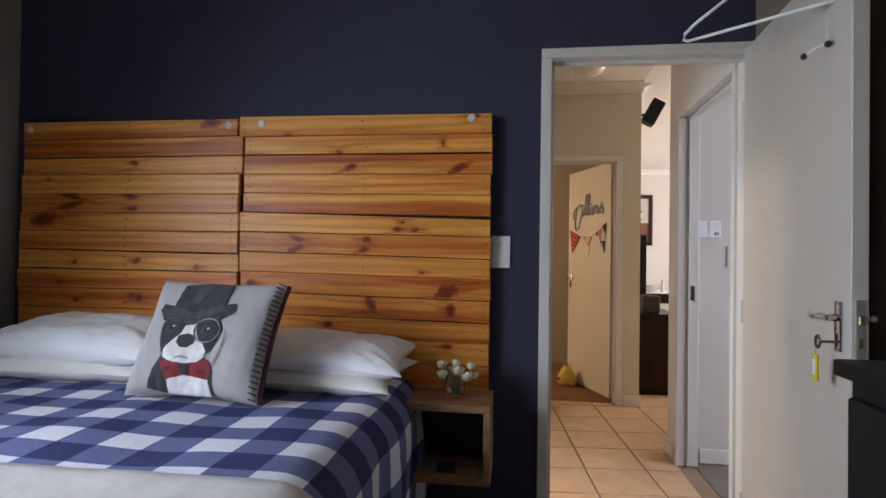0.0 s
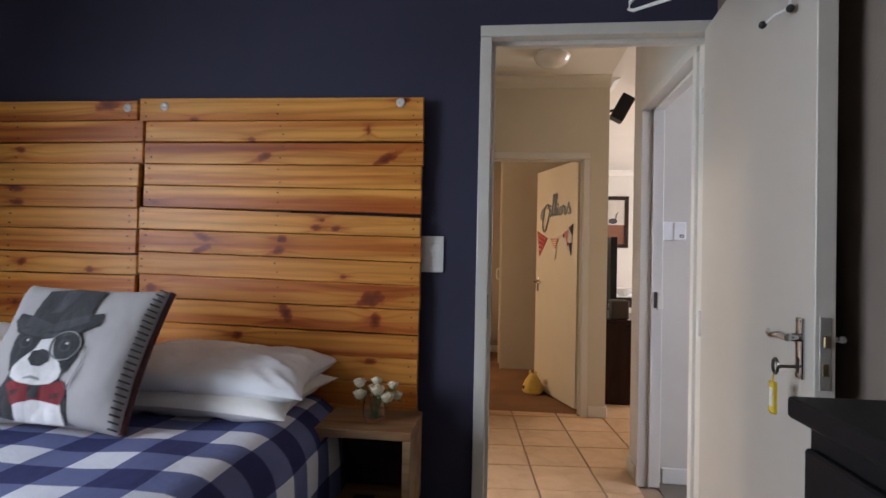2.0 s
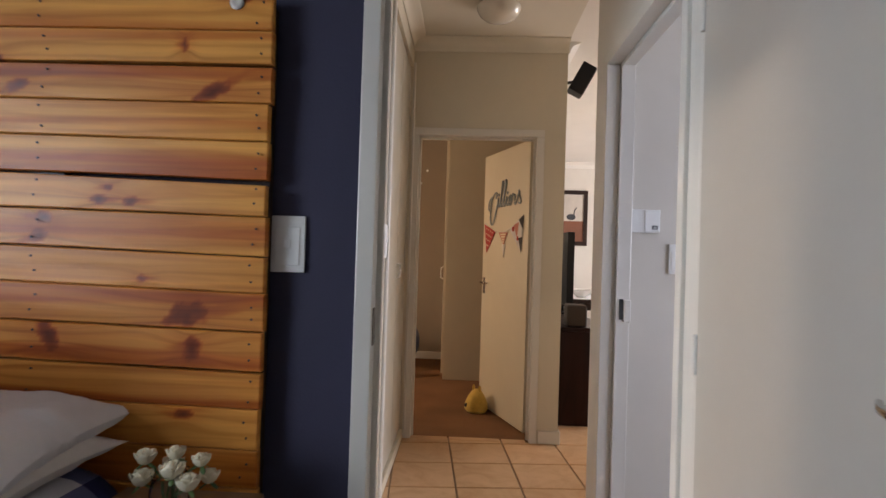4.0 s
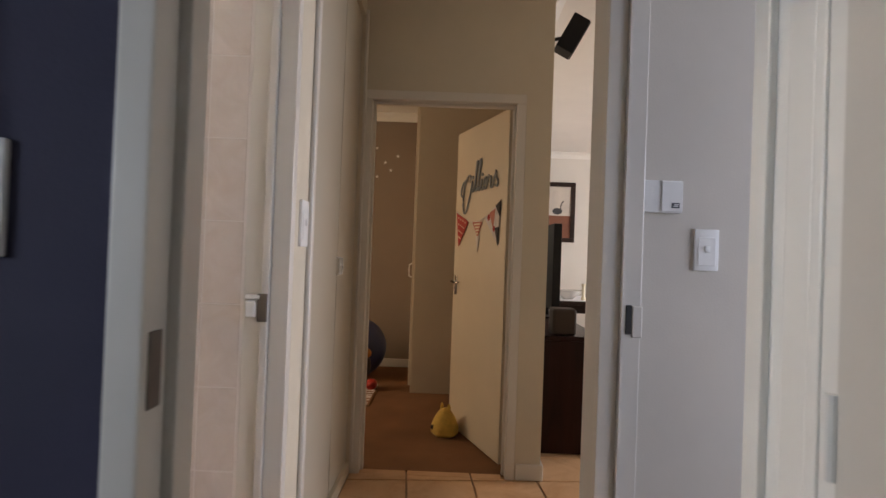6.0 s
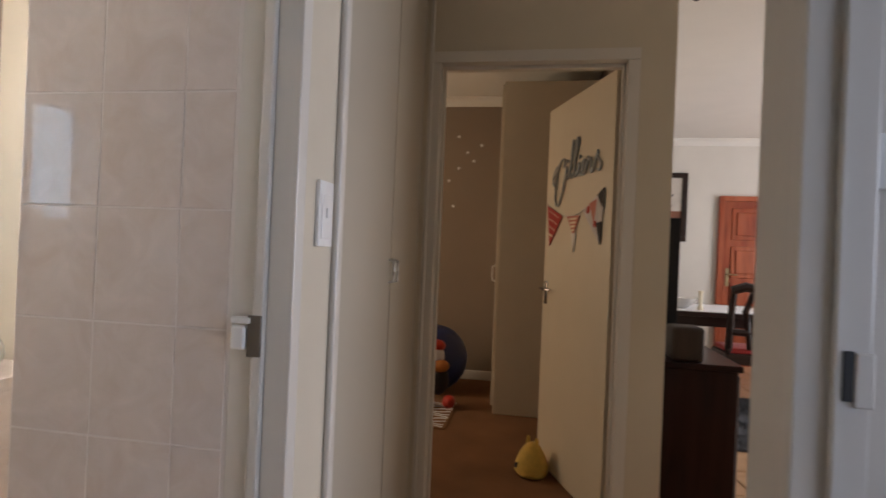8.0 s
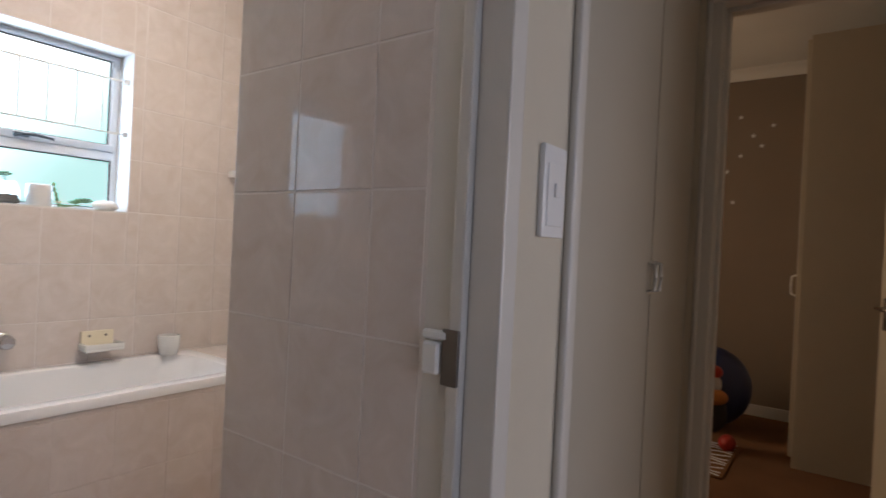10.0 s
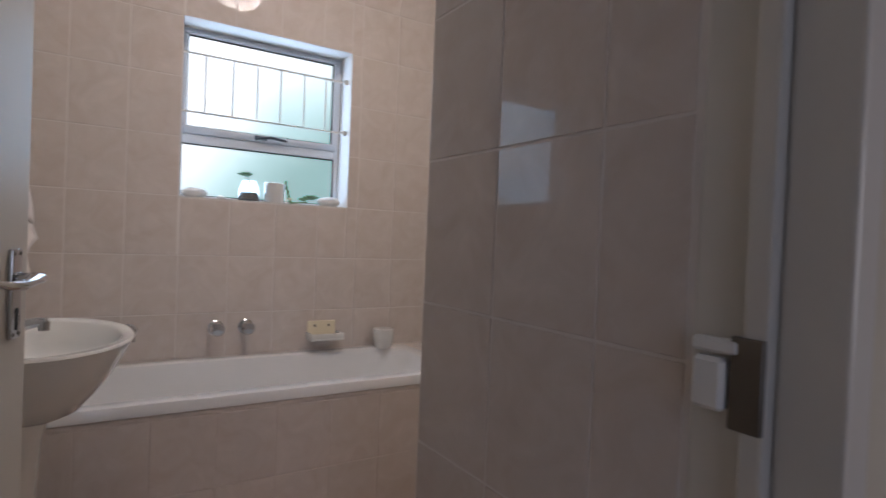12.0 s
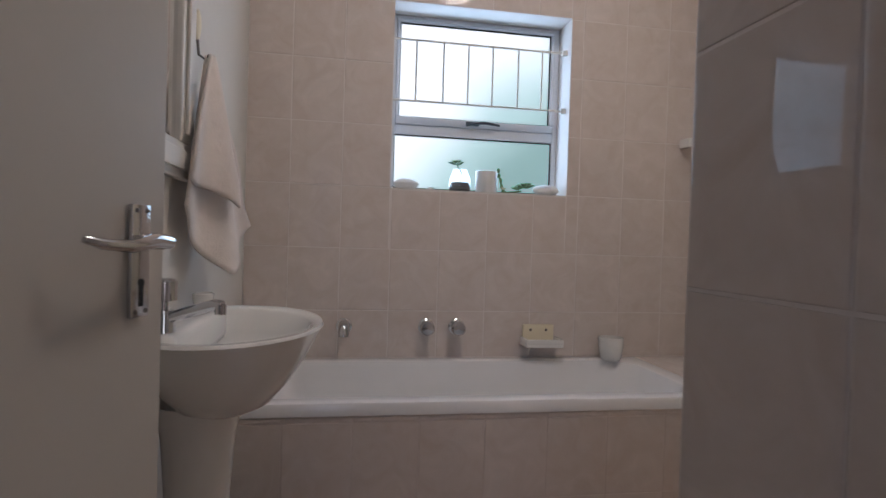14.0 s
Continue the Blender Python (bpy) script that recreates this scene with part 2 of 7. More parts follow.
NAVY = painted("navy_wall_paint", (0.033, 0.031, 0.063), 0.8, 0.15, 160, 0.3)
WHITE_WALL = painted("off_white_wall_paint", (0.66, 0.63, 0.58), 0.8, 0.05, 150, 0.25)
STUDYWALL = painted("warm_white_wall_paint", (0.57, 0.525, 0.465), 0.8, 0.06, 150, 0.25)
CREAM = painted("cream_wall_paint", (0.60, 0.54, 0.43), 0.8, 0.06, 150, 0.25)
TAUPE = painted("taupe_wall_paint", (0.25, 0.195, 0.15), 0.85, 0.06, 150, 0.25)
# darker than BEDWALL, for the wall behind the open bedroom door
DARKWALL = painted("darker_taupe_bedroom_wall", (0.19, 0.148, 0.12), 0.88, 0.10, 150, 0.25)
BEDWALL = painted("taupe_bedroom_paint", (0.25, 0.21, 0.175), 0.85, 0.06, 150, 0.25)
HALLCEIL = painted("cream_ceiling_paint", (0.63, 0.585, 0.49), 0.85, 0.04, 120, 0.2)
CEIL = painted("ceiling_paint", (0.76, 0.74, 0.70), 0.85, 0.04, 120, 0.2)
CUPBOARD = painted("cream_cupboard_paint", (0.48, 0.445, 0.375), 0.4, 0.05, 60, 0.08, 0.1)
GLOSS = painted("white_gloss_paint", (0.66, 0.625, 0.57), 0.35, 0.04, 60, 0.08, 0.15)
DOORPAINT = painted("white_door_paint", (0.505, 0.465, 0.41), 0.42, 0.05, 90, 0.1)
CREAMDOOR = painted("cream_door_paint", (0.69, 0.63, 0.505), 0.42, 0.05, 90, 0.1)
PLASTIC = painted("white_plastic", (0.78, 0.77, 0.75), 0.32, 0.02, 300, 0.02)
GREYPLASTIC = painted("dark_label_plastic", (0.03, 0.03, 0.04), 0.4, 0.1, 300, 0.02)
CHROME = painted("chrome", (0.60, 0.60, 0.61), 0.12, 0.05, 200, 0.0, 0, 1.0)
LOCKSTEEL = painted("lock_steel", (0.40, 0.37, 0.34), 0.5, 0.3, 200, 0.2, 0, 0.6)
STEEL = painted("worn_steel", (0.20, 0.18, 0.16), 0.42, 0.3, 200, 0.2, 0, 1.0)
BRASS = painted("brass", (0.36, 0.29, 0.17), 0.3, 0.2, 200, 0.1, 0, 1.0)
IRON = painted("dark_slot", (0.02, 0.02, 0.02), 0.6, 0.2, 200, 0.1)
PINE = pine("varnished_pine", (0.70, 0.325, 0.070), (0.55, 0.215, 0.036), (0.14, 0.026, 0.006), (1.5, 26.0, 30.0), 0.38, True)
NAILHEAD = painted("dark_nail_head", (0.035, 0.024, 0.018), 0.5, 0.3, 200, 0.1)
CAPS = painted("cloudy_cap_plastic", (0.66, 0.61, 0.56), 0.25, 0.1, 200, 0.02)
MAROON = fabric("maroon_gusset_cloth", (0.075, 0.018, 0.022), 0.2, 500, 14)
OAK = pine("light_oak_board", (0.30, 0.19, 0.11), (0.20, 0.12, 0.07), (0.1, 0.06, 0.03), (3.0, 22.0, 22.0), 0.5)
# dark furniture wood; on the headboard battens it carries shade
DARKWOOD = pine("dark_wood_and_shade", (0.022, 0.010, 0.008), (0.010, 0.006, 0.005), (0.01, 0.005, 0.004), (3.0, 20.0, 20.0), 0.36)
MAHOGANY = pine("red_brown_wood", (0.020, 0.007, 0.006), (0.010, 0.004, 0.0035), (0.02, 0.01, 0.006), (14.0, 14.0, 1.6), 0.3)
MAHOGANY.node_tree.nodes["Principled BSDF"].inputs["Specular IOR Level"].default_value = 0.12
MERANTI = pine("meranti_door_wood", (0.36, 0.10, 0.045), (0.22, 0.055, 0.025), (0.1, 0.03, 0.02), (18.0, 18.0, 1.8), 0.4)
BLACKPAINT = painted("black_lacquer", (0.0065, 0.006, 0.0075), 0.55, 0.2, 90, 0.1)
BLACKPAINT.node_tree.nodes["Principled BSDF"].inputs["Specular IOR Level"].default_value = 0.25
LINEN = fabric("white_cotton", (0.80, 0.80, 0.83), 0.07, 700, 7)
LINEN2 = fabric("cream_cotton", (0.76, 0.73, 0.70), 0.08, 700, 7)
BLANKET = fabric("stone_grey_blanket", (0.58, 0.55, 0.53), 0.14, 260, 11)
CUSHION = fabric("grey_canvas", (0.385, 0.365, 0.365), 0.1, 500, 6)
INKBLACK = fabric("printed_black", (0.030, 0.030, 0.035), 0.3, 500, 14)
INKGREY = fabric("printed_dark_grey", (0.055, 0.055, 0.062), 0.3, 500, 14)
INKWHITE = fabric("printed_white", (0.68, 0.66, 0.66), 0.2, 500, 16)
CUSHIONLINE = fabric("printed_pale_grey", (0.30, 0.30, 0.31), 0.2, 500, 14)
INKRED = fabric("printed_red", (0.20, 0.016, 0.022), 0.3, 500, 16)
TOWEL = fabric("cream_towelling", (0.70, 0.62, 0.56), 0.08, 320, 12)
TOWEL2 = fabric("white_towelling", (0.85, 0.85, 0.86), 0.06, 320, 12)
GINGHAM = gingham("navy_gingham_cotton")
FLOORTILE = glazed("terracotta_floor_tile", (0.62, 0.40, 0.235), (0.52, 0.31, 0.17), 0.3, 0.2, 5.0)
GROUT = painted("brown_grout", (0.33, 0.225, 0.15), 0.9, 0.2, 300, 0.3)
WALLTILE = glazed("beige_wall_tile", (0.655, 0.58, 0.53), (0.61, 0.525, 0.465), 0.015, 0.0, 9.0)
BATHFLOOR = glazed("brown_bathroom_floor_tile", (0.44, 0.33, 0.255), (0.36, 0.26, 0.19), 0.3, 0.1, 5.0)
WALLGROUT = painted("pale_grout", (0.73, 0.67, 0.625), 0.85, 0.1, 300, 0.3)
CERAMIC = painted("white_ceramic", (0.78, 0.76, 0.72), 0.08, 0.02, 200, 0.0, 0.5)
CREAMGLAZE = painted("cream_glaze", (0.60, 0.57, 0.50), 0.15, 0.05, 200, 0.0, 0.4)
ENAMEL = painted("bath_enamel", (0.84, 0.83, 0.82), 0.16, 0.03, 200, 0.0, 0.5)
CARPET = carpet("brown_carpet", (0.27, 0.130, 0.058))
CARPET2 = carpet("grey_brown_carpet", (0.24, 0.20, 0.16))
GLASS = glass("clear_glass")
FROST = glass("frosted_glass", 0.27, (0.93, 0.98, 0.97))
MIRROR = painted("mirror_silver", (0.88, 0.89, 0.89), 0.015, 0.0, 200, 0.0, 0, 1.0)
ALU = painted("powder_coated_aluminium", (0.66, 0.68, 0.72), 0.4, 0.03, 300, 0.05)
RUBBER = painted("black_rubber", (0.012, 0.012, 0.013), 0.6, 0.2, 200, 0.1)
YELLOW = painted("yellow_plastic", (0.72, 0.50, 0.03), 0.4, 0.05, 200, 0.03)
PLUSH = fabric("yellow_plush", (0.70, 0.48, 0.10), 0.15, 420, 30)
LEAF = painted("succulent_green", (0.16, 0.29, 0.12), 0.5, 0.3, 60, 0.2)
STEM = painted("stem_green", (0.10, 0.17, 0.05), 0.5, 0.2, 60, 0.2)
PETAL = painted("white_petal", (0.78, 0.70, 0.52), 0.55, 0.08, 80, 0.1)
STONE = painted("white_pebble_stone", (0.74, 0.71, 0.67), 0.75, 0.25, 35, 0.6)
SOIL = painted("pale_pot_sand", (0.36, 0.34, 0.31), 0.95, 0.4, 200, 0.9)
BALL = painted("blue_rubber_ball", (0.012, 0.025, 0.11), 0.35, 0.1, 200, 0.05)
TOYRED = painted("red_toy_plastic", (0.45, 0.03, 0.02), 0.4, 0.1, 200, 0.05)
TOYORANGE = painted("orange_toy_plush", (0.5, 0.20, 0.05), 0.8, 0.2, 200, 0.3)
BUNT_RED = fabric("red_dotted_cotton", (0.42, 0.035, 0.03), 0.1, 300, 9)
BUNT_PINK = fabric("pink_striped_cotton", (0.55, 0.22, 0.17), 0.1, 300, 9)
BINGREY = painted("grey_bin_plastic", (0.10, 0.125, 0.15), 0.4, 0.08, 200, 0.05)
GREYVINYL = painted("grey_painted_board", (0.27, 0.31, 0.335), 0.5, 0.1, 200, 0.1)
REDSEAT = fabric("red_seat_cloth", (0.40, 0.035, 0.03), 0.15, 300, 9)
LEATHER = painted("brown_leather", (0.030, 0.018, 0.012), 0.75, 0.2, 60, 0.4)
RUG = carpet("black_shaggy_rug", (0.075, 0.075, 0.085))
CLOTH = fabric("white_table_cloth", (0.75, 0.76, 0.80), 0.04, 400, 5)
CANVAS_A = painted("pale_picture_paint", (0.55, 0.50, 0.44), 0.7, 0.25, 30, 0.2)
CANVAS_B = painted("russet_picture_paint", (0.20, 0.075, 0.04), 0.7, 0.35, 30, 0.2)
LAMPGLASS = painted("opal_lamp_glass", (0.62, 0.58, 0.50), 0.2, 0.02, 200, 0.0, 0.4)
GARMENT = fabric("dark_striped_garment", (0.06, 0.045, 0.05), 0.6, 300, 40)
OUTSIDE = painted("garden_wall_render", (0.55, 0.52, 0.45), 0.9, 0.2, 40, 0.4)
HEDGE = painted("garden_hedge", (0.07, 0.13, 0.05), 0.8, 0.6, 12, 0.8)
LAWN = carpet("garden_lawn", (0.07, 0.12, 0.04))

# ---- mesh helpers ----


def box(bm, x0, x1, y0, y1, z0, z1, bevel=0.0, seg=1):
    r = bmesh.ops.create_cube(bm, size=1.0, matrix=Matrix.LocRotScale(
        ((x0 + x1) / 2, (y0 + y1) / 2, (z0 + z1) / 2), None, (abs(x1 - x0), abs(y1 - y0), abs(z1 - z0))))
    if bevel:
        es = list({e for v in r["verts"] for e in v.link_edges})
        bmesh.ops.bevel(bm, geom=es, offset=bevel, segments=seg, affect="EDGES", profile=0.6)
    return r["verts"]


def cyl(bm, m, r1, r2, depth, seg=20):
    bmesh.ops.create_cone(bm, cap_ends=True, segments=seg, radius1=r1, radius2=r2, depth=depth, matrix=m)


def ball(bm, at, size, u=20, v=12, turn=None):
    m = Matrix.LocRotScale(at, turn, size)
    bmesh.ops.create_uvsphere(bm, u_segments=u, v_segments=v, radius=1.0, matrix=m)


def lathe(bm, profile, at=(0, 0, 0), seg=28, sx=1.0, sy=1.0):
    """Spins (radius, height) pairs about z."""
    rings = []
    for r, z in profile:
        rings.append([bm.verts.new((at[0] + sx * r * math.cos(2 * math.pi * i / seg),
                                    at[1] + sy * r * math.sin(2 * math.pi * i / seg), at[2] + z)) for i in range(seg)])
    for a, b in zip(rings, rings[1:]):
        for i in range(seg):
            bm.faces.new((a[i], a[(i + 1) % seg], b[(i + 1) % seg], b[i]))
    if profile[0][0] > 1e-4:
        bm.faces.new(rings[0][::-1])
    if profile[-1][0] > 1e-4:
        bm.faces.new(rings[-1])


def tube(bm, pts, r, seg=8, closed=False):
    """A round bar along points."""
    pts = [Vector(p) for p in pts]
    rings = []
    n = len(pts)
    for i, p in enumerate(pts):
        a = pts[i - 1] if (i or closed) else p
        b = pts[(i + 1) % n] if (i < n - 1 or closed) else p
        d = (b - a).normalized()
        q = d.to_track_quat("Z", "Y")
        rr = r[i] if isinstance(r, (list, tuple)) else r
        rings.append([bm.verts.new(p + q @ Vector((rr * math.cos(2 * math.pi * k / seg), rr * math.sin(2 * math.pi * k / seg), 0)))
                      for k in range(seg)])
    pairs = list(zip(rings, rings[1:])) + ([(rings[-1], rings[0])] if closed else [])
    for a, b in pairs:
        for k in range(seg):
            bm.faces.new((a[k], a[(k + 1) % seg], b[(k + 1) % seg], b[k]))
    if not closed:
        bm.faces.new(rings[0][::-1])
        bm.faces.new(rings[-1])


def finish(name, bm, material, smooth=False, at=None):
    bmesh.ops.recalc_face_normals(bm, faces=bm.faces)
    me = bpy.data.meshes.new(name)
    bm.to_mesh(me)
    bm.free()
    for mt in (material if isinstance(material, (list, tuple)) else [material]):
        me.materials.append(mt)
    if smooth:
        me.polygons.foreach_set("use_smooth", [True] * len(me.polygons))
        me.set_sharp_from_angle(angle=radians(40))
    return new(name, me)


def thing(name, at, label, category, group="", kind="", rz=0.0):
    """An empty at the thing's base, which carries its parts."""
    ob = new(name)
    ob.empty_display_size = 0.05
    ob.matrix_world = pose(*at, 0, 0, rz)
    return tagged(ob, label, category, group, kind)


def part(name, bm, material, parent, label="", smooth=False):
    """One mesh under a thing or a part; its mesh is given in the parent's own space."""
    ob = finish(name, bm, material, smooth)
    ob.parent = parent
    return tagged(ob, label) if label else ob


def single(name, bm, material, label, category, group="", kind="", smooth=False):
    return tagged(finish(name, bm, material, smooth), label, category, group, kind)


def slab(name, axis, t0, t1, a0, a1, z0, z1, holes, low, high, label=""):
    """A wall between t0 and t1 on its axis, from a0 to a1, with openings (a0, a1, z0, z1). low and high: the paint of its two faces."""
    cuts = sorted({a0, a1, *[v for h in holes for v in h[:2] if a0 < v < a1]})
    ups = sorted({z0, z1, *[v for h in holes for v in h[2:] if z0 < v < z1]})

    def solid(i, j):
        if not (0 <= i < len(cuts) - 1 and 0 <= j < len(ups) - 1):
            return False
        a, z = (cuts[i] + cuts[i + 1]) / 2, (ups[j] + ups[j + 1]) / 2
        return not any(h[0] < a < h[1] and h[2] < z < h[3] for h in holes)

    bm = bmesh.new()
    seen = {}

    def v(t, a, z):
        k = (t, a, z)
        if k not in seen:
            seen[k] = bm.verts.new((t, a, z) if axis == "x" else (a, t, z))
        return seen[k]

    def quad(ps, m):
        f = bm.faces.new([v(*p) for p in ps])
        f.material_index = m

    for i in range(len(cuts) - 1):
        for j in range(len(ups) - 1):
            if not solid(i, j):
                continue
            a, b, c, d = cuts[i], cuts[i + 1], ups[j], ups[j + 1]
            quad([(t0, a, c), (t0, b, c), (t0, b, d), (t0, a, d)], 0)
            quad([(t1, a, c), (t1, b, c), (t1, b, d), (t1, a, d)], 1)
            for di, dj, p, q in ((-1, 0, (a, c), (a, d)), (1, 0, (b, c), (b, d)), (0, -1, (a, c), (b, c)), (0, 1, (a, d), (b, d))):
                if not solid(i + di, j + dj):
                    quad([(t0, *p), (t1, *p), (t1, *q), (t0, *q)], 1)
    return tagged(finish(name, bm, [low, high]), label, "wall", kind="structure")


def plate(name, x0, x1, y0, y1, z0, z1, material, category, label=""):
    bm = bmesh.new()
    box(bm, x0, x1, y0, y1, z0, z1)
    return tagged(finish(name, bm, material), label, category, kind="structure")


# ---- structure ----
CEIL_Z = 2.64
# floors
plate("floor_bedroom", -2.45, 0.998, -1.62, 2.36, -0.10, 0.0, CARPET2, "floor", "grey-brown carpet of the main bedroom")
plate("floor_study", 1.10, 3.50, -1.62, 3.50, -0.10, -0.002, CARPET2, "floor", "grey-brown carpet of the side room")
plate("floor_nursery", -2.20, 1.0, 4.72, 7.60, -0.10, 0.0, CARPET, "floor", "brown carpet of the nursery")
plate("floor_bathroom", -2.40, 0.02, 2.50, 5.05, -0.10, -0.004, BATHFLOOR, "floor", "brown tiled bathroom floor")
plate("floor_hall", 0.02, 5.1, 2.36, 9.5, -0.12, -0.008, GROUT, "floor", "terracotta tiled floor of hall and lounge with brown grout")
plate("ground", -60, 60, -60, 60, -0.32, -0.14, LAWN, "ground", "lawn round the house")

# walls; the first paint faces the lower side of the axis
BD0, BD1, HEAD = 0.195, 0.982, 2.035
slab("wall_bedroom_north", "y", 2.306, 2.42, -2.45, 0.998, 0, CEIL_Z, [(BD0 - 0.02, 1.2, -1, HEAD + 0.02)], NAVY, CREAM, "navy painted bedroom wall")
slab("wall_bedroom_west", "x", -2.45, -2.325, -1.5, 2.306, 0, CEIL_Z, [(-0.6, 0.8, 1.0, 2.1)], OUTSIDE, BEDWALL, "taupe bedroom wall with its window")
slab("wall_bedroom_south", "y", -1.62, -1.5, -2.45, 3.62, 0, CEIL_Z, [], OUTSIDE, BEDWALL, "taupe wall behind the bed foot")
RD0, RD1 = 2.53, 3.345
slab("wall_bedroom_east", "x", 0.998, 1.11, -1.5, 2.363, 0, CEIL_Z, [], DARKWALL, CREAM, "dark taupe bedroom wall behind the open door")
slab("wall_east", "x", 0.998, 1.098, 2.363, 3.575, 0, CEIL_Z, [(RD0 - 0.02, RD1 + 0.02, -1, HEAD + 0.02)], WHITE_WALL, CREAM, "cream wall between hall and side room")
slab("wall_study_north", "y", 3.42, 3.575, 1.11, 3.5, 0, CEIL_Z, [], STUDYWALL, CREAM, "off-white wall with alarm panel and light switch")
slab("wall_study_east", "x", 3.5, 3.62, -1.5, 3.575, 0, CEIL_Z, [(1.2, 2.8, 0.8, 2.1)], WHITE_WALL, WHITE_WALL, "wall with the side room window")
BA0, BA1 = 2.545, 3.365
slab("wall_hall_west", "x", -0.08, 0.035, 2.42, 4.66, 0, CEIL_Z, [(BA0 - 0.02, BA1 + 0.02, -1, HEAD + 0.02), (3.63, 4.64, 0.06, 2.45)], CREAM, CREAM, "cream hall wall with bathroom door and cupboard")
KD0, KD1, KDTOP = 0.085, 0.862, 2.003
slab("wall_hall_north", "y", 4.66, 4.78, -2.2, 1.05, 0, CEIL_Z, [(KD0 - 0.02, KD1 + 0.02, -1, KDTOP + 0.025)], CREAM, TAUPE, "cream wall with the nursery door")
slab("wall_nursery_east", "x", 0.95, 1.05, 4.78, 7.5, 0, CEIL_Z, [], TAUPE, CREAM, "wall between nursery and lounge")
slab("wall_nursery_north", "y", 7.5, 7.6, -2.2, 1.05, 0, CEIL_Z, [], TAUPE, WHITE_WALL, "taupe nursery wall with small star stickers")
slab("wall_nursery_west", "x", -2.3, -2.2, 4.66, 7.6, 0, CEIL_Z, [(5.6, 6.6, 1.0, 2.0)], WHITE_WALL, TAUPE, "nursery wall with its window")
WY0, WY1, WZ0, WZ1 = 3.165, 3.93, 1.25, 2.022
slab("wall_bathroom_west", "x", -2.60, -2.3725, 2.42, 5.0, 0, CEIL_Z, [(WY0, WY1, WZ0, WZ1)], OUTSIDE, WALLGROUT, "tiled bathroom wall with a frosted window")
slab("wall_bathroom_south", "y", 2.42, 2.595, -2.3725, -0.08, 0, CEIL_Z, [], WHITE_WALL, WHITE_WALL, "white bathroom wall behind the basin")
slab("wall_bathroom_north", "y", 4.9245, 5.05, -2.3725, -0.63, 0, CEIL_Z, [], WALLGROUT, WALLGROUT, "tiled end wall of the bathroom")
slab("wall_bathroom_pier", "y", 3.3665, 3.46, -0.6275, -0.08, 0, CEIL_Z, [], WALLGROUT, CREAM, "tiled bathroom wall beside the door")
slab("wall_bathroom_side", "x", -0.6275, -0.55, 3.46, 4.93, 0, CEIL_Z, [], WALLGROUT, CREAM, "tiled bathroom side wall")
slab("wall_lounge_north", "y", 9.3, 9.42, 1.0, 5.2, 0, CEIL_Z, [], WHITE_WALL, OUTSIDE, "off-white lounge wall with wooden door")
slab("wall_lounge_west", "x", 0.95, 1.05, 7.6, 9.3, 0, CEIL_Z, [], WHITE_WALL, WHITE_WALL, "off-white lounge wall")
slab("wall_lounge_east", "x", 5.08, 5.2, 3.575, 9.3, 0, CEIL_Z, [(5.2, 8.0, 0.3, 2.3)], WHITE_WALL, OUTSIDE, "lounge wall with wide windows")
slab("wall_lounge_south", "y", 3.46, 3.575, 3.62, 5.2, 0, CEIL_Z, [], WHITE_WALL, WHITE_WALL, "off-white lounge wall")
# ceilings
for nm, x0, x1, y0, y1 in (("ceiling_bedroom", -2.45, 1.05, -1.62, 2.36), ("ceiling_study", 1.05, 3.62, -1.62, 3.5), ("ceiling_hall", -0.02, 1.05, 2.36, 4.72),
                           ("ceiling_lounge", 1.05, 5.2, 3.5, 9.42), ("ceiling_nursery", -2.3, 1.05, 4.72, 7.6), ("ceiling_bathroom", -2.6, -0.02, 2.36, 4.72),
                           ("ceiling_bath_end", -2.6, -0.55, 4.72, 5.05)):
    plate(nm, x0, x1, y0, y1, CEIL_Z, CEIL_Z + 0.12, HALLCEIL if nm == "ceiling_hall" else CEIL, "ceiling", "cream plastered ceiling" if nm == "ceiling_hall" else "white plastered ceiling")


def cornice(name, p, q, into):
    """A coved moulding from p to q under the ceiling; into: the way from the wall into the room."""
    bm = bmesh.new()
    prof = [(0, 0), (0, -0.078), (0.006, -0.078), (0.012, -0.07)] + [
        (0.012 + 0.055 * (1 - math.cos(a)), -0.07 + 0.055 * math.sin(a)) for a in (0.3, 0.7, 1.1, 1.5)] + [(0.078, -0.008), (0.078, 0)]
    p, q, n = Vector((*p, CEIL_Z)), Vector((*q, CEIL_Z)), Vector((*into, 0))
    ends = [[bm.verts.new(e + n * d + Vector((0, 0, h))) for d, h in prof] for e in (p, q)]
    k = len(prof)
    for i in range(k):
        bm.faces.new((ends[0][i], ends[0][(i + 1) % k], ends[1][(i + 1) % k], ends[1][i]))
    bm.faces.new(ends[0][::-1])
    bm.faces.new(ends[1])
    tagged(finish(name, bm, HALLCEIL if "hall" in name else CEIL, True), "pale coved cornice under the ceiling", "cornice", kind="structure")


cornice("cornice_hall_end", (0.037, 4.659), (1.052, 4.659), (0, -1))
cornice("cornice_hall_left", (0.036, 2.42), (0.036, 4.58), (1, 0))
cornice("cornice_nursery", (-2.2, 7.499), (0.2, 7.499), (0, -1))
cornice("cornice_lounge", (1.05, 9.299), (5.08, 9.299), (0, -1))
cornice("cornice_lounge_left", (1.051, 4.66), (1.051, 7.6), (1, 0))


def skirting(name, x0, x1, y0, y1, material=GLOSS):
    bm = bmesh.new()
    box(bm, x0, x1, y0, y1, 0.0, 0.085, 0.004)
    tagged(finish(name, bm, material), "white painted skirting board", "skirting", kind="structure")


